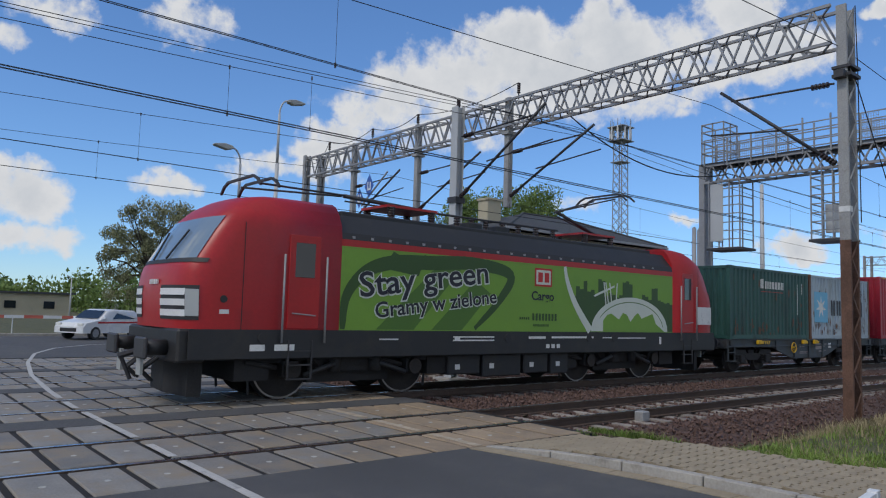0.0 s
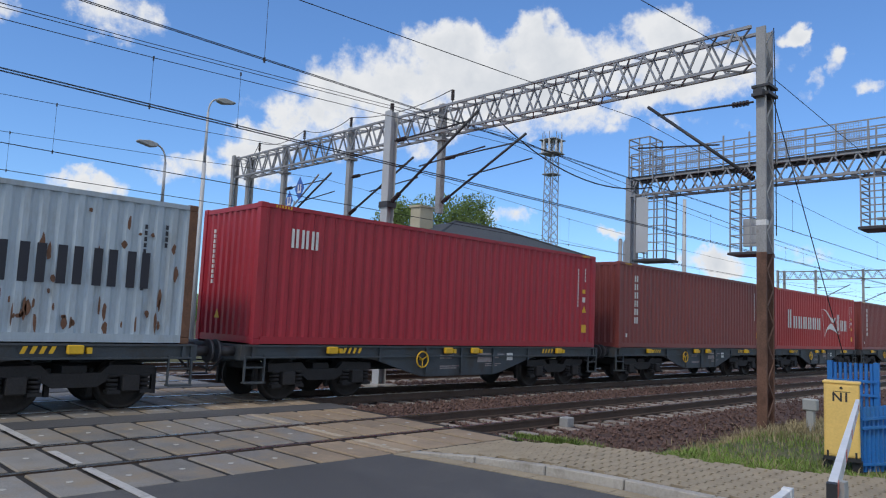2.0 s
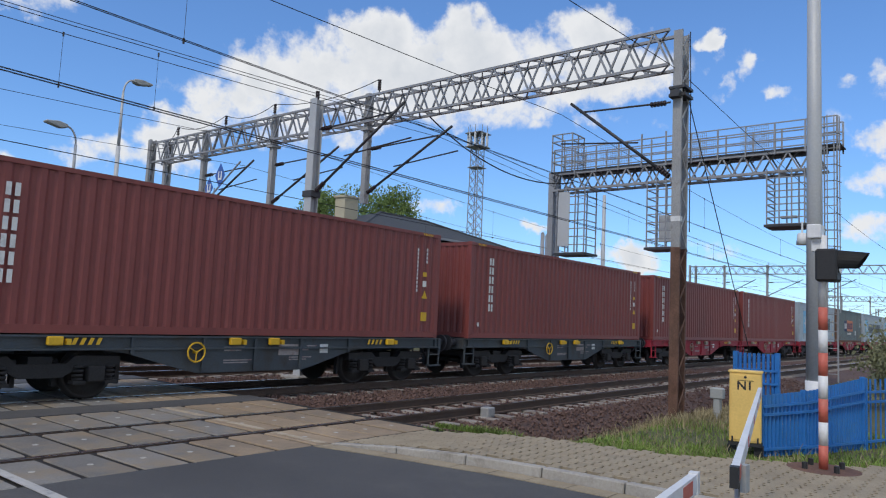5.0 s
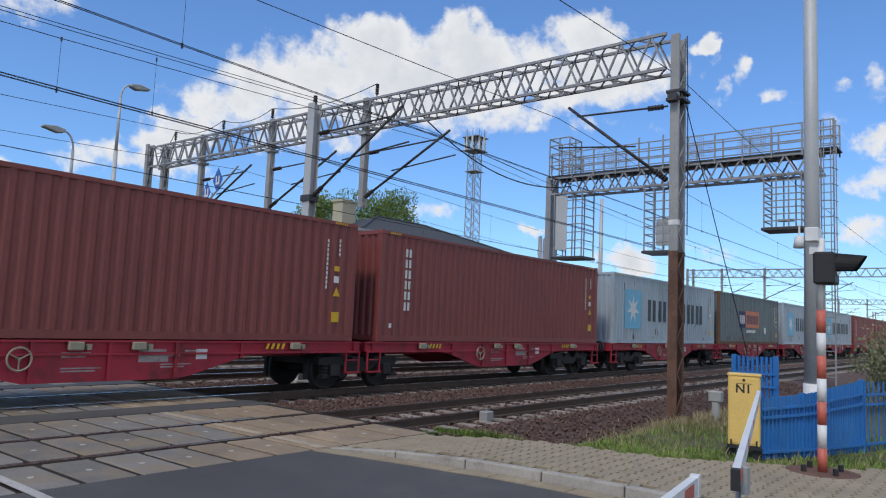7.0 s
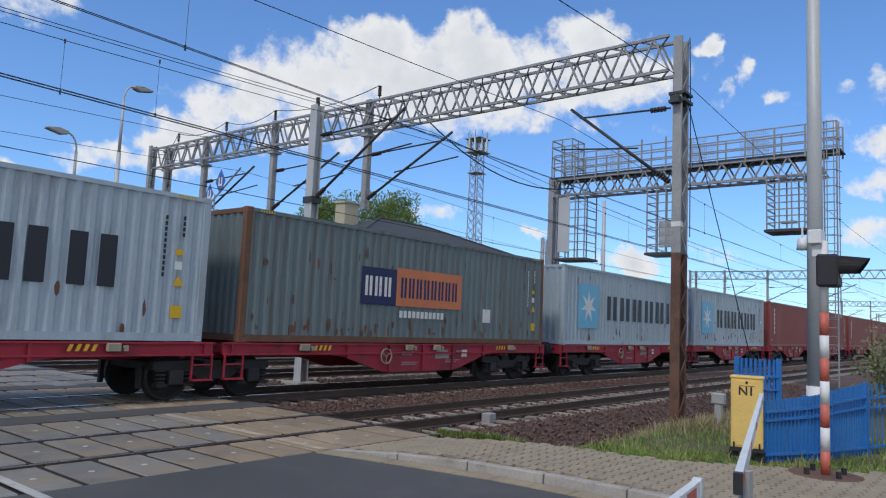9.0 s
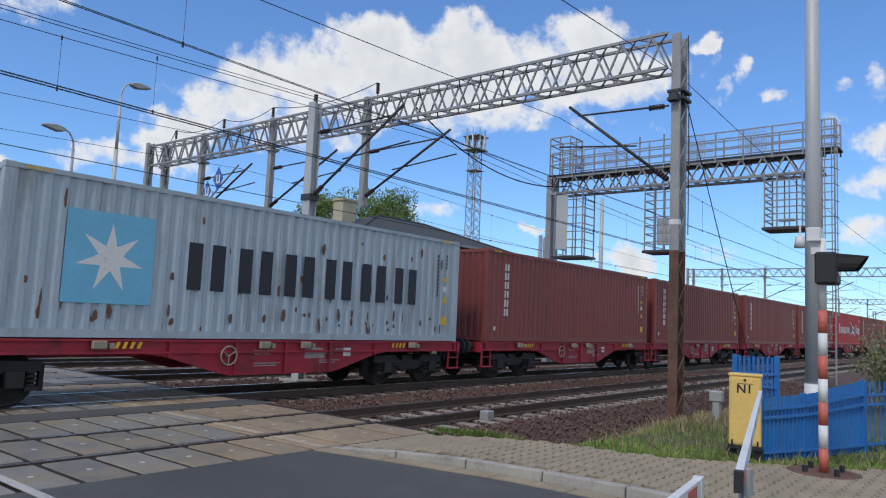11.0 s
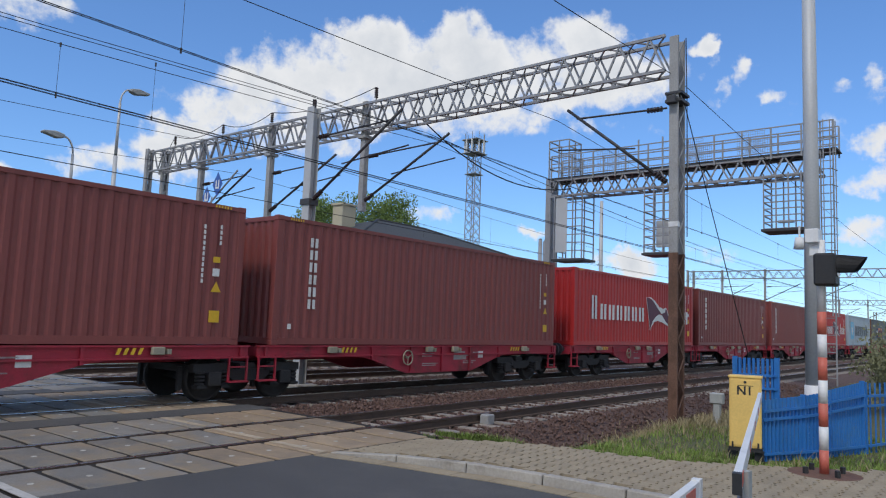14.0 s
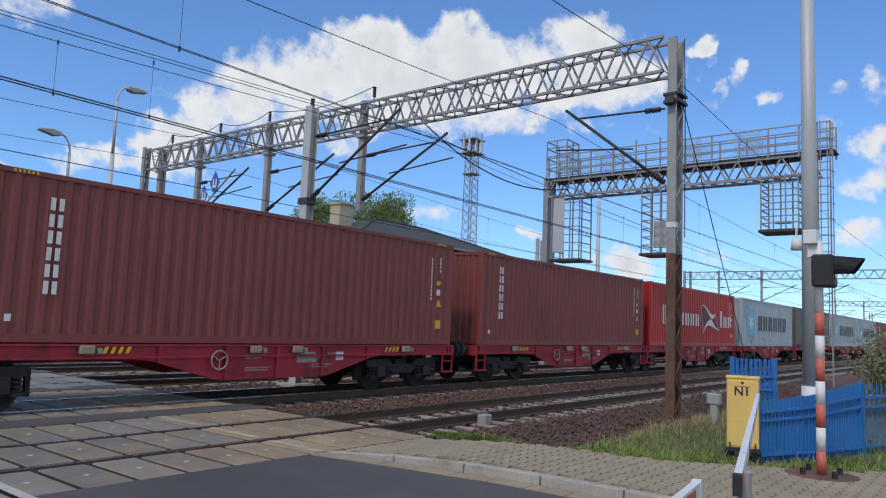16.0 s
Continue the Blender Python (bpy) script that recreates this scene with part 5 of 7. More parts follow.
# ---- signal gantry ----
def signal_gantry():
    X, Y0, Y1 = 31.0, 5.95, 18.0
    g = thing("signal_gantry", "galvanised signal gantry with railed walkway and hanging cages", "signal gantry")
    lattice(g, X, Y0, Y1, 8.2, 9.0, 0.9, 0.85, 0.11, 0.06, "galv")
    for y in (Y1 + 0.15, Y0 + 0.42):
        bm = bmesh.new()
        for s in (-1, 1):
            box(bm, X + s * 0.3 - 0.08, X + s * 0.3 + 0.08, y - 0.14, y + 0.14, -0.4, 9.15)
        part("column", bm, "galv", g)
        for k in range(11):
            bm = bmesh.new()
            a = 0.3 + k * 0.8
            beam(bm, (X - 0.25, y, a), (X + 0.25, y, a + 0.8), 0.06)
            part("brace", bm, "galv", g)
    bm = bmesh.new()
    box(bm, X - 0.55, X + 0.55, Y0 - 0.6, Y1 + 0.1, 9.06, 9.11)
    part("walkway", bm, "darksteel", g, "dark steel grating")
    for s in (-1, 1):
        n = 11
        for i in range(n + 1):
            y = Y0 - 0.5 + (Y1 - Y0 + 0.4) * i / n
            bm = bmesh.new()
            beam(bm, (X + s * 0.55, y, 8.9), (X + s * 0.55, y, 10.2 + (0.25 if 5 < i < 8 else 0)), 0.06)
            part("post", bm, "galv", g)
        for z in (9.45, 9.8, 10.2):
            bm = bmesh.new()
            beam(bm, (X + s * 0.55, Y0 - 0.5, z), (X + s * 0.55, Y1 - 0.1, z), 0.045)
            part("handrail", bm, "galv", g)
        # mesh screens between some posts
        for y0 in (Y0 + 2.0, Y0 + 4.5, Y0 + 8.4, Y0 + 10.2):
            bm = bmesh.new()
            for k in range(13):
                beam(bm, (X + s * 0.56, y0 + 0.09 * k, 9.25), (X + s * 0.56, y0 + 0.09 * k, 10.15), 0.010)
            for k in range(9):
                beam(bm, (X + s * 0.56, y0, 9.25 + 0.11 * k), (X + s * 0.56, y0 + 1.08, 9.25 + 0.11 * k), 0.010)
            tagged(part("mesh_screen", bm, "galv", g), kind="stuff")
    # end cage over the far column, access cage above walkway
    for z in (9.6, 10.1, 10.6, 10.95):
        bm = bmesh.new()
        for a, b in (((-0.6, 16.9), (0.6, 16.9)), ((0.6, 16.9), (0.6, 18.0)), ((0.6, 18.0), (-0.6, 18.0)), ((-0.6, 18.0), (-0.6, 16.9))):
            beam(bm, (X + a[0], a[1], z), (X + b[0], b[1], z), 0.05)
        part("cage_hoop", bm, "galv", g)
    for a, b in ((-0.6, 16.9), (0.6, 16.9), (0.6, 18.0), (-0.6, 18.0), (0, 16.9), (-0.6, 17.45)):
        bm = bmesh.new()
        beam(bm, (X + a, b, 9.1), (X + a, b, 10.95), 0.05)
        part("cage_bar", bm, "galv", g)
    # hanging cages with a signal head in each
    for yc, zb, w in ((16.9, 5.1, 0.75), (12.4, 5.25, 0.65), (7.3, 6.05, 0.7)):
        for a in (-w, -w * 0.33, w * 0.33, w):
            for x in (-0.6, 0.6):
                bm = bmesh.new()
                beam(bm, (X + x, yc + a, zb), (X + x, yc + a, 8.3), 0.05)
                part("cage_bar", bm, "galv", g)
        n = 8
        for k in range(n + 1):
            z = zb + (8.2 - zb) * k / n
            bm = bmesh.new()
            beam(bm, (X - 0.6, yc - w, z), (X - 0.6, yc + w, z), 0.045)
            beam(bm, (X - 0.6, yc - w, z), (X + 0.6, yc - w, z), 0.045)
            beam(bm, (X - 0.6, yc + w, z), (X + 0.6, yc + w, z), 0.045)
            part("cage_hoop", bm, "galv", g)
        bm = bmesh.new()
        box(bm, X - 0.65, X + 0.65, yc - w - 0.1, yc + w + 0.1, zb - 0.1, zb)
        part("cage_floor", bm, "darksteel", g)
        bm = bmesh.new()
        if yc > 16:
            box(bm, X - 0.7, X - 0.66, yc + 0.0, yc + 0.62, zb + 0.3, 8.05, 0.01)
        else:
            box(bm, X - 0.1, X + 0.1, yc - 0.3, yc + 0.3, zb + 0.3, zb + 1.5 if yc > 8 else zb + 0.4, 0.01)
        part("signal_back", bm, "polegrey", g, "pale grey signal back plate")
    # ladder with hoops on the near column
    for s in (-0.22, 0.22):
        bm = bmesh.new()
        beam(bm, (X - 0.5, Y0 - 0.25 + s, 0.0), (X - 0.5, Y0 - 0.25 + s, 10.2), 0.05)
        part("ladder_rail", bm, "galv", g)
    for k in range(30):
        bm = bmesh.new()
        beam(bm, (X - 0.5, Y0 - 0.47, 0.3 + 0.32 * k), (X - 0.5, Y0 - 0.03, 0.3 + 0.32 * k), 0.03)
        part("rung", bm, "galv", g)
    for k in range(12):
        z = 2.6 + 0.62 * k
        pts = [(X - 0.5 - 0.65 * math.sin(a), Y0 - 0.25 - 0.36 * math.cos(a), z) for a in [math.pi * i / 6 for i in range(7)]]
        bm = bmesh.new()
        for p, q in zip(pts, pts[1:]):
            beam(bm, p, q, 0.045, 0.012)
        part("ladder_hoop", bm, "galv", g)
    for k in range(5):
        a = math.pi * (k + 0.5) / 5
        bm = bmesh.new()
        beam(bm, (X - 0.5 - 0.65 * math.sin(a), Y0 - 0.25 - 0.36 * math.cos(a), 2.6), (X - 0.5 - 0.65 * math.sin(a), Y0 - 0.25 - 0.36 * math.cos(a), 10.1), 0.035)
        part("cage_bar", bm, "galv", g)


signal_gantry()


def street_lamp(x, y, h, arm, label):
    g = thing("street_lamp", label, "street lamp", "lamps behind the station")
    bm = bmesh.new()
    rod(bm, (x, y, -0.1), (x, y, h * 0.78), 0.13, 12, 0.095)
    rod(bm, (x, y, h * 0.78), (x, y, h), 0.075, 10, 0.06)
    part("pole", bm, "polegrey", g)
    pts = [(x + arm * 1.5 * (1 - math.cos(a)) , y - abs(arm) * 0.0, h + 0.75 * math.sin(a)) for a in [math.pi / 2 * i / 6 for i in range(7)]]
    part("bracket", tube(bmesh.new(), pts, 0.045, 8), "polegrey", g)
    ex, ez = pts[-1][0], pts[-1][2]
    bm = bmesh.new()
    s = 1 if arm > 0 else -1
    prism(bm, [(ex, ez - 0.08), (ex + s * 0.3, ez - 0.16), (ex + s * 0.95, ez - 0.02), (ex + s * 0.95, ez + 0.06), (ex + s * 0.4, ez + 0.14), (ex, ez + 0.06)], y - 0.17, y + 0.17)
    bmesh.ops.bevel(bm, geom=list(bm.edges), offset=0.03, segments=1, affect="EDGES")
    part("lamp_head", bm, "steelgrey", g)


street_lamp(16.1, 33.0, 11.6, 0.28, "tall grey street lamp with a short arm")
street_lamp(14.25, 33.2, 8.75, -0.3, "grey street lamp with a curved arm")


def lattice_tower(cx, cy, h, w0, w1):
    g = thing("radio_tower", "slim galvanised lattice radio tower with antennas on top", "radio tower")
    corner = [(-1, -1), (1, -1), (1, 1), (-1, 1)]

    def at(i, z):
        w = w0 + (w1 - w0) * z / h
        return (cx + corner[i % 4][0] * w / 2, cy + corner[i % 4][1] * w / 2, z)

    for i in range(4):
        bm = bmesh.new()
        beam(bm, at(i, -0.3), at(i, h), 0.13)
        part("leg", bm, "galv", g)
        n = 22
        for k in range(n):
            z0, z1 = h * k / n, h * (k + 1) / n
            bm = bmesh.new()
            beam(bm, at(i, z0), at(i + 1, z1), 0.07)
            part("brace", bm, "galv", g)
            bm = bmesh.new()
            beam(bm, at(i + 1, z0), at(i, z1), 0.07)
            part("brace", bm, "galv", g)
    for z, r in ((h - 2.6, 1.5), (h - 0.4, 1.55), (h - 6.0, 1.1)):
        bm = bmesh.new()
        box(bm, cx - r, cx + r, cy - r, cy + r, z, z + 0.12)
        part("platform", bm, "galv", g)
    for k in range(9):
        a = 2 * math.pi * k / 9
        bm = bmesh.new()
        x, y = cx + 1.6 * math.cos(a), cy + 1.6 * math.sin(a)
        box(bm, x - 0.13, x + 0.13, y - 0.1, y + 0.1, h - 2.4, h - 0.3)
        part("antenna", bm, "white", g)
        bm = bmesh.new()
        rod(bm, (x, y, h - 0.5), (x, y, h + 0.9), 0.05, 5)
        part("whip", bm, "galv", g)


lattice_tower(92.3, 68.7, 32.0, 1.9, 1.5)


# ---- buildings, trees, cars beyond the tracks ----
def station_building():
    b = thing("station_building", "cream rendered station building with a dark hipped roof", "building")
    x0, x1, y0, y1, ze = 32.5, 50.5, 33.0, 43.0, 7.5
    bm = bmesh.new()
    box(bm, x0 + 0.6, x1 - 0.6, y0 + 0.6, y1 - 0.6, -0.3, ze - 0.2)
    w = part("wall", bm, "plaster", b)
    bm = bmesh.new()
    rx0, rx1, ry, rz = 39.0, 44.5, 38.0, 9.45
    c = [bm.verts.new(p) for p in ((x0, y0, ze), (x1, y0, ze), (x1, y1, ze), (x0, y1, ze))]
    r = [bm.verts.new(p) for p in ((rx0, ry, rz), (rx1, ry, rz))]
    bm.faces.new((c[0], c[1], r[1], r[0]))
    bm.faces.new((c[2], c[3], r[0], r[1]))
    bm.faces.new((c[1], c[2], r[1]))
    bm.faces.new((c[3], c[0], r[0]))
    bm.faces.new(c)
    rf = part("roof", bm, "roof", b)
    bm = bmesh.new()
    box(bm, x0 - 0.05, x1 + 0.05, y0 - 0.12, y0, ze - 0.16, ze)
    box(bm, x0 - 0.12, x0, y0, y1, ze - 0.16, ze)
    box(bm, x1, x1 + 0.12, y0, y1, ze - 0.16, ze)
    part("gutter", bm, "galv", rf)
    for p, q in (((x0, y0, ze), (rx0, ry, rz)), ((x1, y0, ze), (rx1, ry, rz)), ((rx0, ry, rz), (rx1, ry, rz))):
        bm = bmesh.new()
        rod(bm, (p[0], p[1], p[2] + 0.03), (q[0], q[1], q[2] + 0.03), 0.09, 6)
        part("ridge", bm, "roof", rf)
    bm = bmesh.new()
    box(bm, 34.6, 35.9, 37.2, 38.2, 8.4, 9.9)
    box(bm, 34.5, 36.0, 37.1, 38.3, 9.9, 10.05)
    part("chimney", bm, "plaster", rf, "cream rendered chimney")
    for k in range(6):
        xx = x0 + 2.0 + 2.6 * k
        for z in (1.0, 4.4):
            bm = bmesh.new()
            box(bm, xx, xx + 1.1, y0 + 0.56, y0 + 0.66, z, z + 1.6)
            wi = part("window", bm, "glass_dark", b)
            bm = bmesh.new()
            for a in ((xx - 0.06, xx, z - 0.06, z + 1.66), (xx + 1.1, xx + 1.16, z - 0.06, z + 1.66), (xx, xx + 1.1, z - 0.06, z), (xx, xx + 1.1, z + 1.6, z + 1.66), (xx + 0.52, xx + 0.58, z, z + 1.6)):
                box(bm, a[0], a[1], y0 + 0.5, y0 + 0.6, a[2], a[3])
            part("window_frame", bm, "white", wi)


station_building()


def steel_flues():
    """Two capped vent pipes beside the gantry column."""
    for x, y, r, h in ((38.2, 22.6, 0.3, 7.0), (37.0, 22.4, 0.12, 7.0)):
        g = thing("vent_pipe", "shiny steel vent pipe with a domed cap", "vent pipe")
        bm = bmesh.new()
        rod(bm, (x, y, -0.3), (x, y, h), r, 14)
        rod(bm, (x, y, h), (x, y, h + r * 0.8), r, 14, r * 0.45)
        part("pipe", bm, "galv", g)


steel_flues()


def low_building():
    b = thing("low_building", "long low cream building with small dark windows", "building")
    bm = bmesh.new()
    box(bm, 7.5, 19.6, 90, 97, -0.3, 2.5)
    part("wall", bm, "plaster", b)
    bm = bmesh.new()
    box(bm, 7.2, 19.9, 89.6, 97.4, 2.5, 2.72)
    part("roof", bm, "roof", b)
    for xx in (9.0, 13.0, 16.8):
        bm = bmesh.new()
        box(bm, xx, xx + 1.1, 89.9, 90.05, 0.9, 1.7)
        part("window", bm, "glass_dark", b)


low_building()


def leaves(rnd, centres, count, size, material, name="crown"):
    """Many small leaves scattered through clumps."""
    vs, fs = [], []
    for k in range(count):
        c, r = centres[int(rnd.random() * len(centres))]
        d = Vector((rnd.gauss(0, 1), rnd.gauss(0, 1), rnd.gauss(0, 0.8)))
        d = d.normalized() * r * rnd.random() ** 0.45
        p = Vector(c) + d
        e = Euler((rnd.uniform(0, 6.3), rnd.uniform(0, 6.3), rnd.uniform(0, 6.3))).to_matrix()
        s = size * rnd.uniform(0.6, 1.3)
        b = len(vs)
        vs += [tuple(p + e @ Vector(q) * s) for q in ((-0.5, 0, 0), (0, -0.28, 0.06), (0.5, 0, 0), (0, 0.28, 0.06))]
        fs.append((b, b + 1, b + 2, b + 3))
    me = bpy.data.meshes.new(name)
    me.from_pydata(vs, [], fs)
    me.materials.append(M[material])
    return me


def tree(x, y, h, spread, seed, mat="leaf", label="leafy green tree", clumps=26, count=9000, size=0.22, low=0.25, clump_r=0.22, z=0.0):
    rnd = random.Random(seed)
    t = thing("tree", label, "tree")
    bm = bmesh.new()
    rod(bm, (x, y, z - 0.2), (x + rnd.uniform(-0.3, 0.3), y, z + h * 0.45), h * 0.024, 9, h * 0.014)
    part("trunk", bm, "bark", t)
    centres = []
    for k in range(clumps):
        a = rnd.uniform(0, 6.283)
        q = rnd.random() ** 0.6
        zz = z + h * (low + (0.95 - low) * rnd.random())
        env = math.sin(math.pi * min(1, max(0.08, (zz - z) / h * 0.9))) ** 0.6
        c = (x + spread * q * env * math.cos(a), y + spread * q * env * math.sin(a), zz - clump_r * h * 0.4)
        centres.append((c, h * clump_r * rnd.uniform(0.45, 1.0) * 0.55))
        if k % 2 == 0:
            bm = bmesh.new()
            s = (x, y, z + h * rnd.uniform(0.2, 0.45))
            m_ = ((s[0] + c[0]) / 2 + rnd.uniform(-0.3, 0.3), (s[1] + c[1]) / 2, (s[2] + c[2]) / 2 + 0.06 * h)
            rod(bm, s, m_, h * 0.009, 6, h * 0.006, caps=False)
            rod(bm, m_, c, h * 0.006, 6, h * 0.002, caps=False)
            part("limb", bm, "bark", t)
    part("crown", leaves(rnd, centres, count, size, mat), None, t)
    return t


tree(19.6, 62.0, 11.4, 4.6, 1, "leaf_dull", "airy grey-green willow tree with open crown", 70, 26000, 0.19, 0.28, 0.17)
tree(20.0, 58.0, 6.2, 2.4, 2, "leaf", "dense dark bushy tree", 26, 6000, 0.25, 0.1, 0.3)
tree(57.0, 56.0, 17.6, 6.0, 3, "leaf", "rounded green tree behind the station roof", 50, 20000, 0.3, 0.4, 0.22)
tree(49.8, 57.0, 16.0, 3.2, 4, "leaf", "green tree behind the station chimney", 32, 12000, 0.3, 0.4, 0.22)
tree(68.5, 58.0, 13.8, 2.6, 6, "leaf", "green tree behind the station roof", 20, 5000, 0.3, 0.4, 0.2)


def tree_line():
    """A far belt of dark trees."""
    rnd = random.Random(12)
    centres = []
    for k in range(240):
        a = rnd.uniform(-12, 34)
        d = rnd.uniform(118, 150)
        h = 4.2 + 3.2 * abs(noise.noise(Vector((a * 0.35, 0, 5)))) * 1.6
        for q in range(3):
            centres.append(((d * math.sin(radians(a)), d * math.cos(radians(a)), h * (0.2 + 0.3 * q)), rnd.uniform(1.3, 2.4)))
    for k in range(300):
        a = rnd.uniform(40, 88)
        d = rnd.uniform(260, 330)
        for q in range(2):
            centres.append(((d * math.sin(radians(a)), 60 + d * math.cos(radians(a)), 3.0 + 3.0 * q), rnd.uniform(2.5, 4.5)))
    me = leaves(rnd, centres, 42000, 0.75, "leaf", "tree_belt")
    tagged(new("tree_belt", me), "far belt of dark green trees and bushes", "trees", kind="stuff")


tree_line()


def roadside_bush():
    """The bush at the end of the fence."""
    rnd = random.Random(31)
    b = thing("bush", "dull green overgrown bush beside the tracks", "bush")
    x, y = 20.2, 2.8
    centres = [((x + rnd.uniform(-0.6, 2.6), y + rnd.uniform(-1.6, 0.35), rnd.uniform(0.2, 1.8)), rnd.uniform(0.3, 0.6)) for _ in range(26)]
    for c, r in centres[:8]:
        bm = bmesh.new()
        rod(bm, (x + 0.8, y - 0.6, -0.2), c, 0.03, 5, 0.01)
        part("stem", bm, "bark", b)
    part("foliage", leaves(rnd, centres, 6000, 0.10, "leaf_dull"), None, b)


roadside_bush()


def car(x, y, heading, label, white=True):
    """A small hatchback facing along its own +x."""
    g = thing("car", label, "car", "waiting cars", at=pose(x, y, 0.0, 0, 0, heading))
    body = "car_white" if white else "car_silver"
    prof = [(-2.1, 0.45), (-2.15, 0.85), (-1.95, 1.0), (-1.35, 1.42), (0.1, 1.47), (0.45, 1.40), (1.05, 0.98), (1.95, 0.82), (2.12, 0.62), (2.12, 0.32), (-2.0, 0.28)]
    bm = bmesh.new()
    rings = []
    for yy, sh in ((-0.88, 0.93), (-0.80, 1.0), (0.80, 1.0), (0.88, 0.93)):
        rings.append([bm.verts.new((px * (0.98 if abs(yy) > 0.82 else 1), yy * (0.86 if pz > 1.2 else 1), 0.28 + (pz - 0.28) * sh)) for px, pz in prof])
    n = len(prof)
    for a, b in zip(rings, rings[1:]):
        for i in range(n):
            f = bm.faces.new((a[i], a[(i + 1) % n], b[(i + 1) % n], b[i]))
    bm.faces.new(rings[0])
    bm.faces.new(rings[-1][::-1])
    bo = part("body", bm, body, g)
    bm = bmesh.new()
    bm.faces.new([bm.verts.new(p) for p in ((0.5, -0.62, 1.385), (0.5, 0.62, 1.385), (1.04, 0.72, 1.0), (1.04, -0.72, 1.0))])
    bmesh.ops.translate(bm, verts=bm.verts, vec=(0.02, 0, 0.025))
    part("windscreen", bm, "glass_dark", bo)
    for s in (-1, 1):
        bm = bmesh.new()
        bm.faces.new([bm.verts.new((px, s * (0.845 if pz < 1.2 else 0.765), pz)) for px, pz in ((-1.35, 1.0), (0.85, 0.97), (0.4, 1.3), (-1.15, 1.32))])
        part("side_window", bm, "glass_dark", bo)
        for wx in (-1.3, 1.32):
            bm = bmesh.new()
            rod(bm, (wx, s * 0.68, 0.31), (wx, s * 0.895, 0.31), 0.31, 18)
            wh = part("wheel", bm, "black", g)
            bm = bmesh.new()
            rod(bm, (wx, s * 0.89, 0.31), (wx, s * 0.905, 0.31), 0.2, 14)
            part("rim", bm, "galv", wh)
        bm = bmesh.new()
        box(bm, 1.98, 2.1, min(s * 0.5, s * 0.82), max(s * 0.5, s * 0.82), 0.64, 0.8, 0.02)
        part("headlight", bm, "lett_white", bo)
        bm = bmesh.new()
        box(bm, 0.75, 0.9, min(s * 0.86, s * 1.0), max(s * 0.86, s * 1.0), 0.98, 1.1, 0.02)
        part("mirror", bm, body, bo)
        if white:
            bm = bmesh.new()
            box(bm, -1.7, 1.2, s * 0.885 - 0.004, s * 0.885 + 0.004, 0.78, 0.86)
            part("stripe", bm, "lett_red", bo, "red side stripe")
    bm = bmesh.new()
    box(bm, 2.06, 2.14, -0.5, 0.5, 0.38, 0.56, 0.02)
    part("grille", bm, "black", bo)
    return g


M["car_white"] = surf("white_car_paint", (0.72, 0.73, 0.74), 0.25, var=0.03, bump=0)
M["car_silver"] = surf("silver_car_paint", (0.38, 0.41, 0.45), 0.25, 0.4, var=0.03, bump=0)
car(9.9, 38.9, 212, "white hatchback with a red stripe waiting at the crossing")
car(13.6, 40.2, 200, "silver hatchback waiting behind the white car", False)


def far_barrier():
    g = thing("crossing_barrier", "lowered red and white crossing barrier with a hanging prop", "barrier", "crossing barriers")
    for k in range(12):
        bm = bmesh.new()
        box(bm, -1.0 + 0.9 * k, -0.1 + 0.9 * k, 43.0, 43.08, 0.86, 1.02)
        part("arm_section", bm, "redpaint" if k % 2 else "white", g)
    bm = bmesh.new()
    rod(bm, (6.6, 43.04, 0.0), (6.6, 43.04, 0.9), 0.03, 6)
    part("prop", bm, "white", g)
    bm = bmesh.new()
    box(bm, 9.8, 10.3, 42.8, 43.3, -0.1, 1.15, 0.03)
    part("drive_box", bm, "steelgrey", g)


far_barrier()
bm = bmesh.new()
rod(bm, (11.2, 52.0, -0.1), (11.2, 52.0, 3.3), 0.05, 8, 0.035)
rod(bm, (11.2, 52.0, 3.3), (10.9, 52.0, 3.5), 0.03, 6)
far_lamp = thing("street_lamp", "thin distant grey street lamp", "street lamp")
part("pole", bm, "polegrey", far_lamp)

g = thing("lighting_mast", "tall slim grey mast beside the far tracks", "mast")
bm = bmesh.new()
rod(bm, (54.0, 26.9, -0.4), (54.0, 26.9, 12.4), 0.2, 10, 0.14)
part("mast_tube", bm, "polegrey", g)


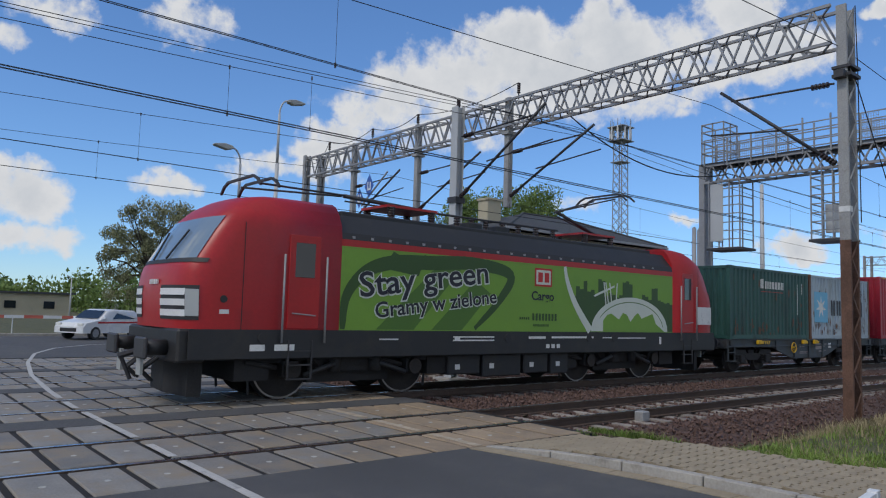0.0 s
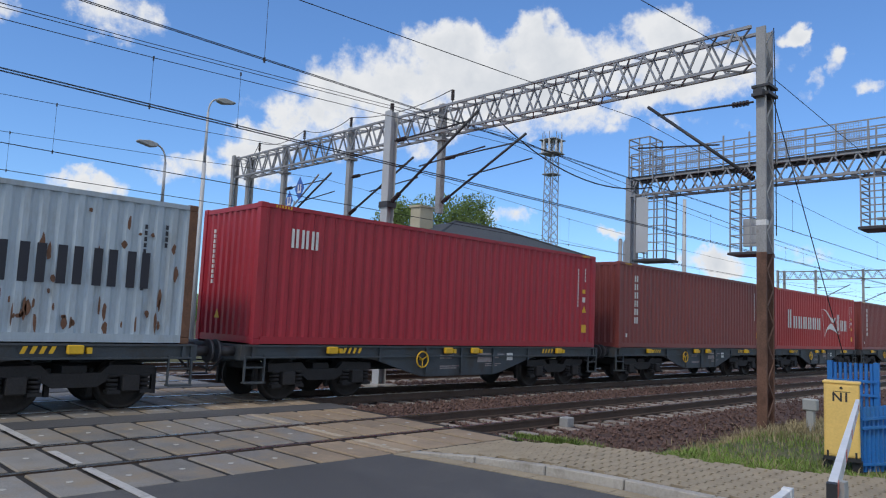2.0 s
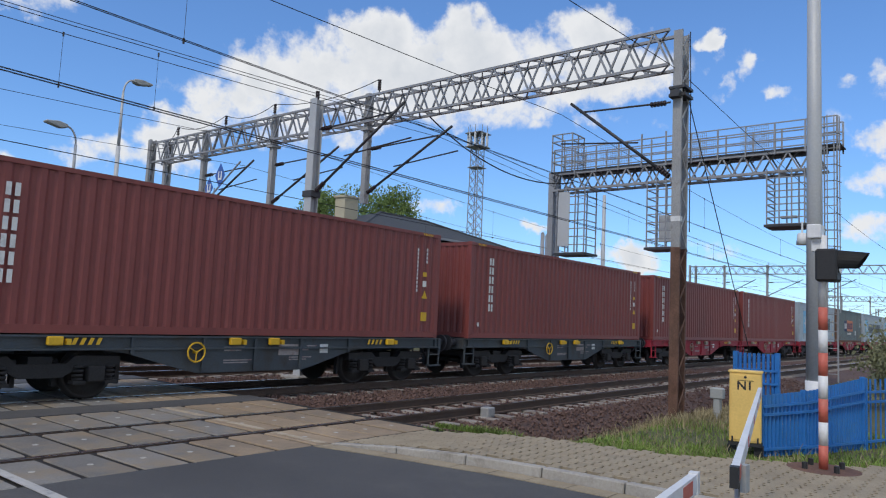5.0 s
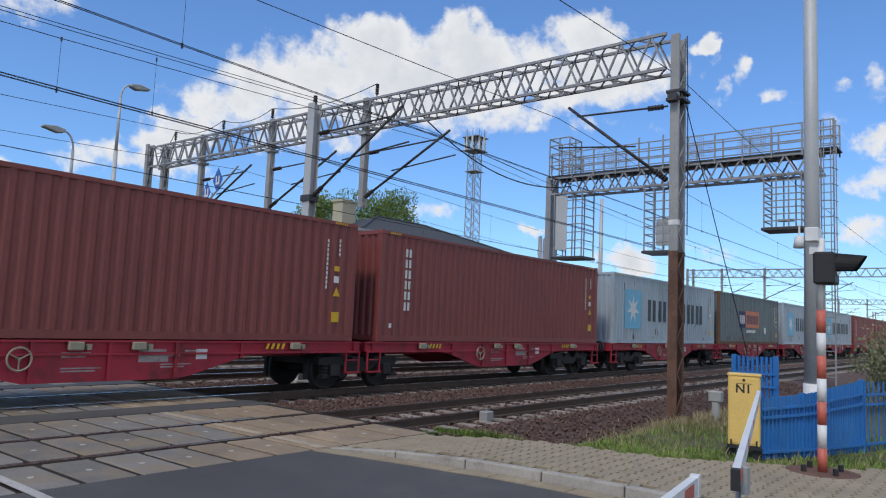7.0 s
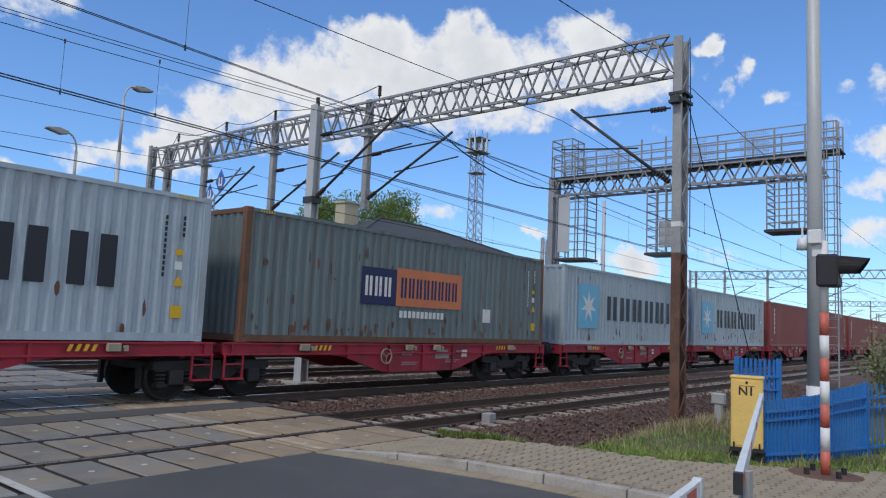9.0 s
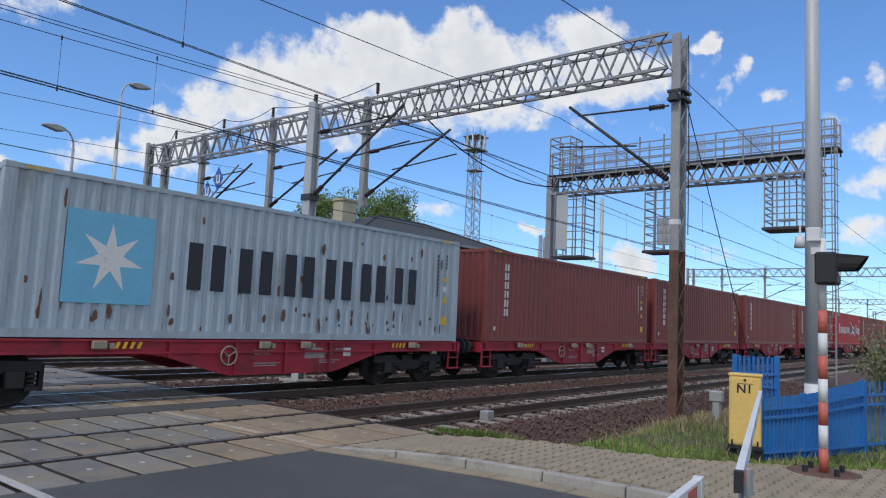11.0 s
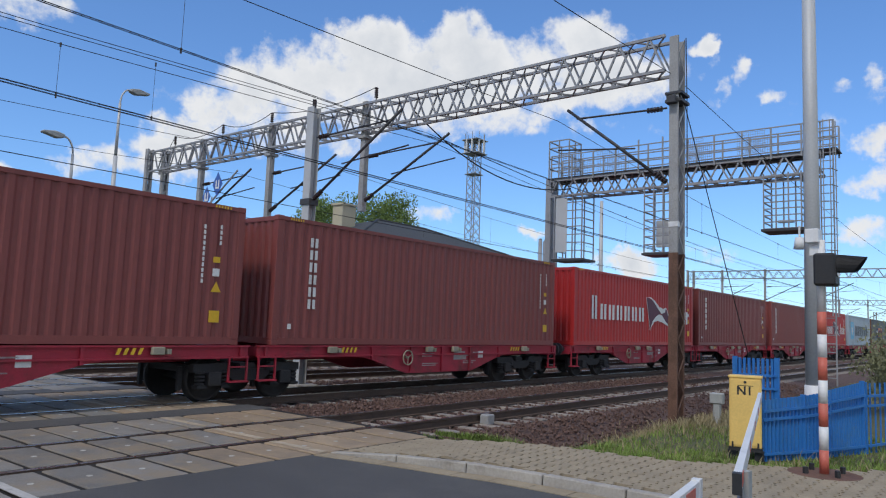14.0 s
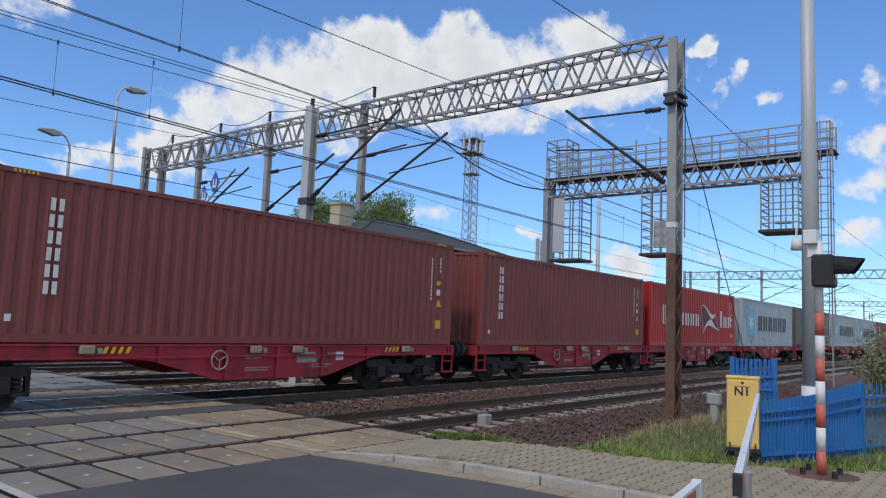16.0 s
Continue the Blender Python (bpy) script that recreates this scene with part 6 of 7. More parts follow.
# ---- beside the pavement ----
def striped_post():
    g = thing("crossing_light", "red and white striped post with a black hooded light", "crossing light")
    x, y = 10.14, 1.985
    bm = bmesh.new()
    rod(bm, (x, y, 0.05), (x, y, 0.11), 0.42, 24)
    part("base_plate", bm, "rustpost", g, "rusty round base plate")
    for k in range(4):
        a = 0.8 + k * math.pi / 2
        bm = bmesh.new()
        rod(bm, (x + 0.25 * math.cos(a), y + 0.25 * math.sin(a), 0.1), (x + 0.25 * math.cos(a), y + 0.25 * math.sin(a), 0.19), 0.035, 6)
        part("bolt", bm, "black", g)
    z = 0.11
    for k in range(7):
        h = 0.285
        bm = bmesh.new()
        rod(bm, (x, y, z), (x, y, z + h), 0.055, 16)
        part("post_band", bm, "redpaint" if k % 2 == 0 else "white", g)
        z += h
    bm = bmesh.new()
    rod(bm, (x, y, z), (x, y, 3.02), 0.05, 14)
    part("post_top", bm, "white", g)
    bm = bmesh.new()
    box(bm, x - 0.16, x + 0.14, y - 0.19, y + 0.06, 2.43, 2.84, 0.025)
    part("lamp_housing", bm, "black", g)
    bm = bmesh.new()
    n = 14
    ra, rb = [], []
    for i in range(n + 1):
        a = math.pi * (-0.1 + 1.2 * i / n)
        ra.append(bm.verts.new((x + 0.13 * math.cos(a), y - 0.19, 2.66 + 0.17 * math.sin(a))))
        rb.append(bm.verts.new((x + 0.12 * math.cos(a), y - 0.42 - 0.10 * math.sin(a), 2.65 + 0.14 * math.sin(a))))
    for i in range(n):
        bm.faces.new((ra[i], ra[i + 1], rb[i + 1], rb[i]))
    bmesh.ops.solidify(bm, geom=bm.faces[:], thickness=0.012)
    part("hood", bm, "black", g)
    bm = bmesh.new()
    rod(bm, (x, y - 0.18, 2.65), (x, y - 0.2, 2.65), 0.11, 16)
    part("lens", bm, "glass_dark", g)
    bm = bmesh.new()
    box(bm, x - 0.12, x + 0.12, y + 0.0, y + 0.16, 2.98, 3.16, 0.01)
    box(bm, x - 0.05, x + 0.06, y + 0.02, y + 0.12, 2.82, 2.99)
    part("junction_box", bm, "white", g)


striped_post()


def tall_pole():
    g = thing("tall_pole", "tall smooth pale grey steel pole behind the fence", "pole")
    x, y = 13.55, 2.78
    bm = bmesh.new()
    rod(bm, (x, y, -0.1), (x, y, 10.5), 0.145, 20, 0.095)
    part("pole_shaft", bm, "polegrey", g)
    bm = bmesh.new()
    rod(bm, (x, y, -0.1), (x, y, 0.98), 0.16, 20, 0.155)
    part("pole_sleeve", bm, "white", g)


tall_pole()


def cabinet():
    g = thing("relay_cabinet", "yellow sheet-steel relay cabinet on a black base", "cabinet", at=pose(11.0, 3.17, 0.0, 0, 0, -77))
    bm = bmesh.new()
    box(bm, -0.215, 0.215, 0.0, 0.30, 0.17, 1.16, 0.012)
    part("body", bm, "yellow", g)
    bm = bmesh.new()
    box(bm, -0.23, 0.23, -0.012, 0.315, 1.155, 1.19, 0.008)
    part("lid", bm, "yellow", g)
    bm = bmesh.new()
    box(bm, -0.195, 0.195, -0.008, 0.001, 0.2, 1.13, 0.004)
    d = part("door", bm, "yellow", g)
    bm = bmesh.new()
    rod(bm, (0.0, -0.02, 1.10), (0.0, 0.0, 1.10), 0.02, 8)
    part("lock", bm, "black", d)
    for x in (-0.17, 0.17):
        bm = bmesh.new()
        box(bm, x - 0.012, x + 0.012, -0.014, -0.006, 0.16, 0.25)
        part("catch", bm, "black", d)
    me = lettering("N1", 0.17, "black", 0.001, 0.004)
    t = part("number", me, None, d, "black painted letters")
    t.matrix_basis = pose(-0.115, -0.010, 0.92)
    bm = bmesh.new()
    box(bm, -0.1, 0.11, -0.011, -0.008, 1.045, 1.053)
    part("line_mark", bm, "black", d)
    bm = bmesh.new()
    box(bm, -0.225, 0.225, -0.01, 0.31, 0.12, 0.17)
    part("plinth", bm, "black", g)
    for x in (-0.18, 0.18):
        bm = bmesh.new()
        box(bm, x - 0.06, x + 0.06, 0.05, 0.3, -0.1, 0.12)
        part("foot", bm, "black", g)


cabinet()


def fence_run(parent, p, q, z0, zp, zq, step, width, depth=0.025, first=True):
    """Upright strips from p to q, with rails."""
    p, q = Vector(p), Vector(q)
    d = q - p
    n = int(d.length / step)
    nrm = Vector((-d.y, d.x)).normalized()
    if nrm.y > 0:
        nrm = -nrm
    for k in range(1, n):
        c = p + d * (k / max(1, n))
        top = zp + (zq - zp) * k / max(1, n)
        bm = bmesh.new()
        e = d.normalized() * width / 2
        a = c - e
        b = c + e
        m_ = c + nrm * depth
        plate(bm, [(a.x, a.y), (m_.x - e.x * 0.5, m_.y - e.y * 0.5), (m_.x + e.x * 0.5, m_.y + e.y * 0.5), (b.x, b.y), (b.x - nrm.x * 0.004, b.y - nrm.y * 0.004), (a.x - nrm.x * 0.004, a.y - nrm.y * 0.004)], z0, top)
        part("slat", bm, "blue", parent)
    for f in (0.12, 0.68, 0.82):
        bm = bmesh.new()
        za, zb = z0 + (zp - z0) * f, z0 + (zq - z0) * f
        beam(bm, (p.x + nrm.x * 0.04, p.y + nrm.y * 0.04, za), (q.x + nrm.x * 0.04, q.y + nrm.y * 0.04, zb), 0.03, 0.035)
        part("rail", bm, "blue", parent)
    for c, top in ((p, zp), (q, zq))[0 if first else 1:]:
        bm = bmesh.new()
        box(bm, c.x - 0.035, c.x + 0.035, c.y - 0.035, c.y + 0.035, z0 - 0.1, top + 0.02)
        part("fence_post", bm, "blue", parent)


def blue_fence():
    g = thing("blue_fence", "bright blue steel strip fence round a pole", "fence")
    fence_run(g, (11.25, 3.02), (12.0, 2.62), -0.03, 0.84, 0.90, 0.075, 0.055)
    fence_run(g, (12.0, 2.62), (12.5, 2.38), -0.03, 0.90, 0.96, 0.075, 0.055, first=False)
    fence_run(g, (12.5, 2.38), (13.3, 2.04), -0.03, 0.98, 1.10, 0.06, 0.052, 0.01, False)
    g = thing("blue_fence", "taller narrow blue steel strip fence panel", "fence")
    fence_run(g, (12.05, 3.62), (12.15, 3.02), -0.03, 1.42, 1.42, 0.062, 0.05)
    g = thing("blue_fence", "open blue steel bar fence along the grass", "fence")
    fence_run(g, (13.38, 2.02), (17.5, 0.75), -0.03, 1.08, 1.1, 0.16, 0.03, 0.015)


blue_fence()


def barrier_arm(tip, foot, label, props=(), cap="black"):
    """A lowered barrier arm: a white box beam with red marks and a black end cap."""
    g = thing("crossing_barrier", label, "barrier", "crossing barriers")
    tip, foot = Vector(tip), Vector(foot)
    d = foot - tip
    n = 14
    for k in range(n):
        bm = bmesh.new()
        beam(bm, tip + d * (k / n), tip + d * ((k + 1) / n), 0.036, 0.085)
        part("arm_section", bm, "white", g)
        bm = bmesh.new()
        a = tip + d * ((k + 0.25) / n)
        b = tip + d * ((k + 0.6) / n)
        beam(bm, a, b, 0.041, 0.06)
        if k % 3 == 0:
            part("red_mark", bm, "redpaint", g)
        else:
            bm.free()
    bm = bmesh.new()
    beam(bm, tip - d.normalized() * 0.02, tip + d.normalized() * 0.03, 0.042, 0.097)
    part("end_cap", bm, cap, g)
    for f in props:
        c = tip + d * f
        bm = bmesh.new()
        rod(bm, (c.x, c.y, 0.0), (c.x, c.y, c.z), 0.013, 8)
        part("prop", bm, "galv", g)
        bm = bmesh.new()
        box(bm, c.x - 0.03, c.x + 0.03, c.y - 0.05, c.y - 0.022, c.z - 0.11, c.z + 0.02)
        part("prop_bracket", bm, "steelgrey", g)
    return g


barrier_arm((3.55, 1.06, 1.09), (8.35, 2.25, 1.12), "lowered white and red barrier arm with black end cap", (0.05,))
near_arm = barrier_arm((3.42, 1.20, 1.06), (-3.4, 0.30, 1.04), "lowered white and red barrier arm reaching past the centre", (0.8,), "white")


def small_things():
    g = thing("marker_post", "short grey plastic cable marker post", "marker post")
    bm = bmesh.new()
    box(bm, 15.13, 15.27, 4.86, 5.0, -0.4, 0.5, 0.02)
    part("post_body", bm, "steelgrey", g)
    bm = bmesh.new()
    box(bm, 15.11, 15.29, 4.80, 5.06, 0.36, 0.58, 0.02)
    part("post_cap", bm, "steelgrey", g)
    g = thing("track_box", "small dark lubricator box on the near rail", "track box")
    bm = bmesh.new()
    box(bm, 12.0, 12.25, 8.38, 8.58, -0.2, 0.0, 0.02)
    part("box_body", bm, "oldgalv", g)
    g = thing("stone_block", "flat weathered concrete block in the grass", "stone")
    bm = bmesh.new()
    box(bm, 14.6, 15.0, 5.75, 6.05, -0.5, -0.26, 0.03)
    wobble(bm, 0.03, 4)
    part("block", bm, "kerb", g)
    # blue lozenge signs on a post behind the train
    g = thing("line_sign", "two blue lozenge signs with white marks on a post", "sign")
    bm = bmesh.new()
    rod(bm, (16.0, 24.7, -0.3), (16.0, 24.7, 6.4), 0.03, 6)
    part("sign_post", bm, "galv", g)
    for y, z, s in ((24.3, 6.86, 0.42), (25.0, 6.42, 0.36)):
        bm = bmesh.new()
        bm.faces.new([bm.verts.new((15.95, y + a * s, z + b * s)) for a, b in ((0, -1.2), (0.8, 0), (0, 1.2), (-0.8, 0))])
        pl = part("plate", bm, "sign", g)
        bm = bmesh.new()
        box(bm, 15.94, 15.945, y - 0.12, y + 0.12, z - 0.18, z - 0.10)
        box(bm, 15.94, 15.945, y - 0.12, y - 0.05, z - 0.10, z + 0.16)
        box(bm, 15.94, 15.945, y + 0.05, y + 0.12, z - 0.10, z + 0.16)
        part("mark", bm, "white", pl)
    bm = bmesh.new()
    beam(bm, (16.0, 24.9, 6.1), (16.0, 23.1, 7.3), 0.05)
    part("bracket", bm, "galv", g)
    g = thing("signal_horn", "white rounded loudspeaker on a thin bracket", "loudspeaker")
    bm = bmesh.new()
    rod(bm, (30.0, 6.6, 5.15), (30.0, 6.6, 5.6), 0.22, 14, 0.16)
    rod(bm, (30.0, 6.6, 5.6), (30.0, 6.6, 6.05), 0.04, 6)
    part("horn", bm, "white", g)


small_things()


# ---- locomotive ----
M["loco_red"] = surf("locomotive_red", (0.42, 0.012, 0.016), 0.4, var=0.08, scale=0.8, fine=14, bump=0.05, dirt=(0.32, 0.014, 0.016), dirt_amount=0.3, dirt_scale=0.9)
M["loco_green"] = surf("leaf_green_wrap", (0.175, 0.34, 0.04), 0.5, var=0.06, scale=0.8, bump=0.04, dirt=(0.14, 0.28, 0.04), dirt_amount=0.3)
M["loco_dark"] = surf("locomotive_charcoal", (0.022, 0.023, 0.026), 0.55, var=0.15, scale=1.2, bump=0.05, dirt=(0.04, 0.036, 0.032), dirt_amount=0.4)
M["leaf_dark"] = surf("dark_green_print", (0.035, 0.085, 0.018), 0.5, var=0.06, bump=0)
M["leaf_mid"] = surf("mid_green_print", (0.075, 0.17, 0.025), 0.5, var=0.06, bump=0)
M["print_white"] = surf("white_print", (0.62, 0.66, 0.58), 0.5, var=0.05, bump=0)
M["headlamp"] = glass("headlamp_glass", (0.45, 0.47, 0.48), 0.12)


def cab_section(z):
    """Front of the cab at height z: how far back the face lies, half width."""
    zs = (0.95, 1.40, 2.05, 2.50, 2.62, 3.20, 3.52, 3.78, 3.93, 4.0)
    us = (0.90, 0.78, 0.74, 0.80, 0.88, 1.22, 1.44, 1.70, 1.95, 2.3)
    ws = (1.48, 1.50, 1.50, 1.50, 1.50, 1.50, 1.47, 1.33, 1.20, 1.05)
    for i in range(len(zs) - 1):
        if z <= zs[i + 1]:
            t = max(0.0, (z - zs[i]) / (zs[i + 1] - zs[i]))
            return us[i] + (us[i + 1] - us[i]) * t, ws[i] + (ws[i + 1] - ws[i]) * t
    return us[-1], ws[-1]


def cab_ring(z, back, lift=0.0):
    u, w = cab_section(z)
    q = [(back, -w), (u + 0.62, -w), (u + 0.36, -w * 0.98), (u + 0.16, -w * 0.89), (u + 0.05, -w * 0.68), (u, -w * 0.35), (u - 0.01, 0.0)]
    q += [(a, -b) for a, b in q[-2::-1]]
    return [(a - lift if i not in (0, len(q) - 1) else a, b * (1 + lift / 1.5)) for i, (a, b) in enumerate(q)]


def cab_shell(z_list, back, flip, length, closed_top=False, cols=None, lift=0.0):
    bm = bmesh.new()
    rings = [[bm.verts.new((a if not flip else length - a, b, z)) for a, b in cab_ring(z, back, lift)] for z in z_list]
    n = len(rings[0])
    for a, b in zip(rings, rings[1:]):
        for i in range(n - 1):
            if cols is None or i in cols:
                f = bm.faces.new((a[i], a[i + 1], b[i + 1], b[i]))
                f.smooth = True
    if closed_top:
        bm.faces.new(rings[-1])
        bm.faces.new([r[0] for r in rings] + [r[-1] for r in reversed(rings)])
    loose = [v for v in bm.verts if not v.link_faces]
    bmesh.ops.delete(bm, geom=loose, context="VERTS")
    return bm


def side_patch(bm, outline, y):
    bm.faces.new([bm.verts.new((a, y, b)) for a, b in outline])


def ring_strip(bm, pts, width, y):
    """A curved band of the given width through points in x, z."""
    left, right = [], []
    for i, (a, b) in enumerate(pts):
        p, q = pts[max(0, i - 1)], pts[min(len(pts) - 1, i + 1)]
        dx, dz = q[0] - p[0], q[1] - p[1]
        ln = math.hypot(dx, dz) or 1
        w = width(i / (len(pts) - 1)) / 2 if callable(width) else width / 2
        left.append(bm.verts.new((a - dz / ln * w, y, b + dx / ln * w)))
        right.append(bm.verts.new((a + dz / ln * w, y, b - dx / ln * w)))
    for i in range(len(pts) - 1):
        bm.faces.new((left[i], right[i], right[i + 1], left[i + 1]))


def curve_pts(ctrl, n=18):
    """Smooth points through the control points."""
    out = []
    m_ = len(ctrl)
    for k in range(m_ - 1):
        p0, p1, p2, p3 = (Vector(ctrl[max(0, k - 1)]), Vector(ctrl[k]), Vector(ctrl[k + 1]), Vector(ctrl[min(m_ - 1, k + 2)]))
        for i in range(n // (m_ - 1) + 1):
            t = i / (n // (m_ - 1) + 1)
            v = 0.5 * ((2 * p1) + (p2 - p0) * t + (2 * p0 - 5 * p1 + 4 * p2 - p3) * t * t + (3 * p1 - p0 - 3 * p2 + p3) * t ** 3)
            out.append((v.x, v.y))
    out.append(tuple(ctrl[-1]))
    return out


def pantograph(parent, x, raised, flip=1):
    g = part("pantograph", box(bmesh.new(), x - 0.75, x + 0.75, -0.55, 0.55, 4.22, 4.28), "loco_red", parent, "dark single-arm pantograph on a red frame")
    for dx in (-0.6, 0.6):
        for s in (-1, 1):
            insulator(g, (x + dx, s * 0.5, 3.95), (x + dx, s * 0.5, 4.24), 0.09)
    if raised:
        knee, head = (x - flip * 1.3, 4.86), (x + flip * 0.95, 5.58)
    else:
        knee, head = (x - flip * 1.6, 4.42), (x - flip * 3.9, 4.46)
    bm = bmesh.new()
    rod(bm, (x + flip * 0.5, 0, 4.34), (knee[0], 0, knee[1]), 0.05, 8)
    rod(bm, (x + flip * 0.8, 0.12, 4.30), (knee[0] + 0.1, 0.1, knee[1] - 0.1), 0.02, 6)
    part("lower_arm", bm, "darksteel", g)
    bm = bmesh.new()
    for s in (-1, 1):
        rod(bm, (knee[0], s * 0.08, knee[1]), (head[0], s * 0.42, head[1] - 0.1), 0.024, 6)
    part("upper_arm", bm, "darksteel", g)
    for dx in (-0.2, 0.2):
        bm = bmesh.new()
        pts = [(-0.98, -0.22), (-0.82, -0.08), (-0.62, 0.0), (0.62, 0.0), (0.82, -0.08), (0.98, -0.22)]
        for p, q in zip(pts, pts[1:]):
            beam(bm, (head[0] + dx, p[0], head[1] + p[1]), (head[0] + dx, q[0], head[1] + q[1]), 0.05)
        part("contact_strip", bm, "darksteel", g)
    return g


def locomotive():
    LEN = 19.25
    y = -1.502
    g = thing("locomotive", "red and green electric locomotive with black skirt and lowered front pantograph", "locomotive")
    zcab = [1.40, 1.7, 2.05, 2.4, 2.55, 2.68, 2.95, 3.20, 3.36, 3.52, 3.65, 3.78, 3.86, 3.93, 4.0]
    for flip in (False, True):
        back = 4.0 if not flip else 3.35
        cab = part("cab", cab_shell(zcab, back, flip, LEN, True), "loco_red", g, "bright red rounded cab")
        X = (lambda a: a) if not flip else (lambda a: LEN - a)
        part("windscreen", cab_shell([2.68, 2.95, 3.20, 3.36, 3.50], back, flip, LEN, False, range(3, 9), 0.012), "windshield", cab)
        part("windscreen_frame", cab_shell([2.60, 2.68], back, flip, LEN, False, range(2, 10), 0.014), "black", cab)
        for s in (-1, 1):
            bm = bmesh.new()
            rod(bm, (X(0.86), s * 0.35, 2.68), (X(1.2), s * 0.55, 3.25), 0.02, 5)
            part("wiper", bm, "black", cab)
            # light clusters at the corners of the nose
            cl = part("light_frame", cab_shell([1.56, 1.62, 2.12, 2.18], back, flip, LEN, False, range(2, 5) if s < 0 else range(7, 10), 0.010), "black", cab)
            part("headlight", cab_shell([1.63, 2.11], back, flip, LEN, False, (2,) if s < 0 else (9,), 0.018), "headlamp", cl, "stacked round headlights under clear cover")
            for k in range(3):
                z0 = 1.62 + 0.19 * k
                part("white_blade", cab_shell([z0, z0 + 0.12], back, flip, LEN, False, (3, 4) if s < 0 else (7, 8), 0.016), "white", cl)
            # cab door with long handrails
            dx0, dx1 = (2.83, 3.52) if not flip else (2.2, 2.84)
            bm = bmesh.new()
            box(bm, min(X(dx0), X(dx1)), max(X(dx0), X(dx1)), s * 1.502 - 0.012, s * 1.502 + 0.012, 1.42, 3.25, 0.01)
            door = part("cab_door", bm, "loco_red", cab)
            bm = bmesh.new()
            box(bm, min(X(dx0 + 0.13), X(dx1 - 0.13)), max(X(dx0 + 0.13), X(dx1 - 0.13)), s * 1.517 - 0.006, s * 1.517 + 0.006, 2.42, 3.1, 0.005)
            part("door_window", bm, "glass_dark", door)
            bm = bmesh.new()
            rod(bm, (X(dx0 + 0.08), s * 1.55, 1.72), (X(dx1 - 0.1), s * 1.55, 1.68), 0.015, 6)
            part("door_handle", bm, "galv", door)
            for xx in (dx0 - 0.12, dx1 + 0.12):
                bm = bmesh.new()
                rod(bm, (X(xx), s * 1.565, 1.15), (X(xx), s * 1.565, 2.85), 0.022, 8)
                part("handrail", bm, "galv", cab)
            bm = bmesh.new()
            for z in (0.45, 0.72, 0.99):
                beam(bm, (X(dx0 + 0.06), s * 1.46, z), (X(dx1 - 0.12), s * 1.46, z), 0.12, 0.025)
            for xx in (dx0 + 0.06, dx1 - 0.12):
                beam(bm, (X(xx), s * 1.5, 0.45), (X(xx), s * 1.5, 1.2), 0.04, 0.03)
            part("step_ladder", bm, "darksteel", g)
            if not flip:
                bm = bmesh.new()
                rod(bm, (X(1.55), s * 1.49, 1.95), (X(1.55), s * 1.515, 1.95), 0.07, 10)
                part("cap", bm, "black", cab)
                bm = bmesh.new()
                box(bm, min(X(1.48), X(1.66)), max(X(1.48), X(1.66)), s * 1.503 - 0.003, s * 1.503 + 0.003, 1.68, 1.76)
                part("sticker", bm, "lett_white", cab)
            bm = bmesh.new()
            box(bm, min(X(1.9), X(1.915)), max(X(1.9), X(1.915)), s * 1.503 - 0.002, s * 1.503 + 0.002, 1.4, 3.4)
            part("panel_joint", bm, "black", cab)
        if flip:
            bm = bmesh.new()
            box(bm, LEN - 1.93, LEN - 1.13, y - 0.004, y, 1.66, 2.22)
            part("bracket_plate", bm, "lett_white", cab, "pale data panel")
            bm = bmesh.new()
        bm = bmesh.new()
        ends = sorted((X(0.725), X(0.75)))
        for k in range(5):
            box(bm, ends[0] - 0.01, ends[1], -0.35 + 0.09 * k, -0.29 + 0.09 * k, 2.2, 2.29)
        tagged(part("number_bars", bm, "lett_white", cab), kind="stuff")
        # buffer beam, buffers, coupler, snow guard
        bm = bmesh.new()
        a, b = sorted((X(0.78), X(1.3)))
        box(bm, a, b, -1.42, 1.42, 0.80, 1.40, 0.04)
        bb = part("buffer_beam", bm, "loco_dark", g)
        dr = -1 if not flip else 1
        for s in (-1, 1):
            bm = bmesh.new()
            rod(bm, (X(0.78), s * 0.875, 1.05), (X(0.38), s * 0.875, 1.05), 0.14, 12)
            part("buffer_shaft", bm, "loco_dark", bb)
            bm = bmesh.new()
            a, b = sorted((X(0.38), X(0.30)))
            box(bm, a, b, s * 0.875 - 0.29, s * 0.875 + 0.29, 0.86, 1.24, 0.03)
            part("buffer_head", bm, "darksteel", bb)
            bm = bmesh.new()
            a, b = sorted((X(0.45), X(0.4)))
            box(bm, a, b, s * 0.6 - 0.12, s * 0.6 + 0.12, 0.55, 0.95)
            part("plate", bm, "steelgrey", bb)
        bm = bmesh.new()
        rod(bm, (X(0.65), 0, 0.98), (X(0.22), 0, 0.85), 0.06, 6)
        rod(bm, (X(0.26), 0, 0.85), (X(0.45), 0, 0.42), 0.04, 6)
        part("coupling", bm, "darksteel", bb)
        for yy in (-0.5, -0.35, 0.35, 0.5):
            bm = bmesh.new()
            rod(bm, (X(0.78), yy, 0.85), (X(0.5), yy, 0.62), 0.03, 6)
            rod(bm, (X(0.5), yy, 0.62), (X(0.7), yy, 0.42), 0.03, 6)
            part("brake_hose", bm, "black", bb)
        bm = bmesh.new()
        pts = [(X(1.15), -1.0), (X(1.05), 0), (X(1.15), 1.0), (X(1.4), 1.05), (X(1.4), -1.05)]
        plate(bm, pts if not flip else pts[::-1], 0.16, 0.82)
        part("rail_guard", bm, "bogie", bb)
    # long body between the cabs
    x0, x1 = 4.0, LEN - 3.35
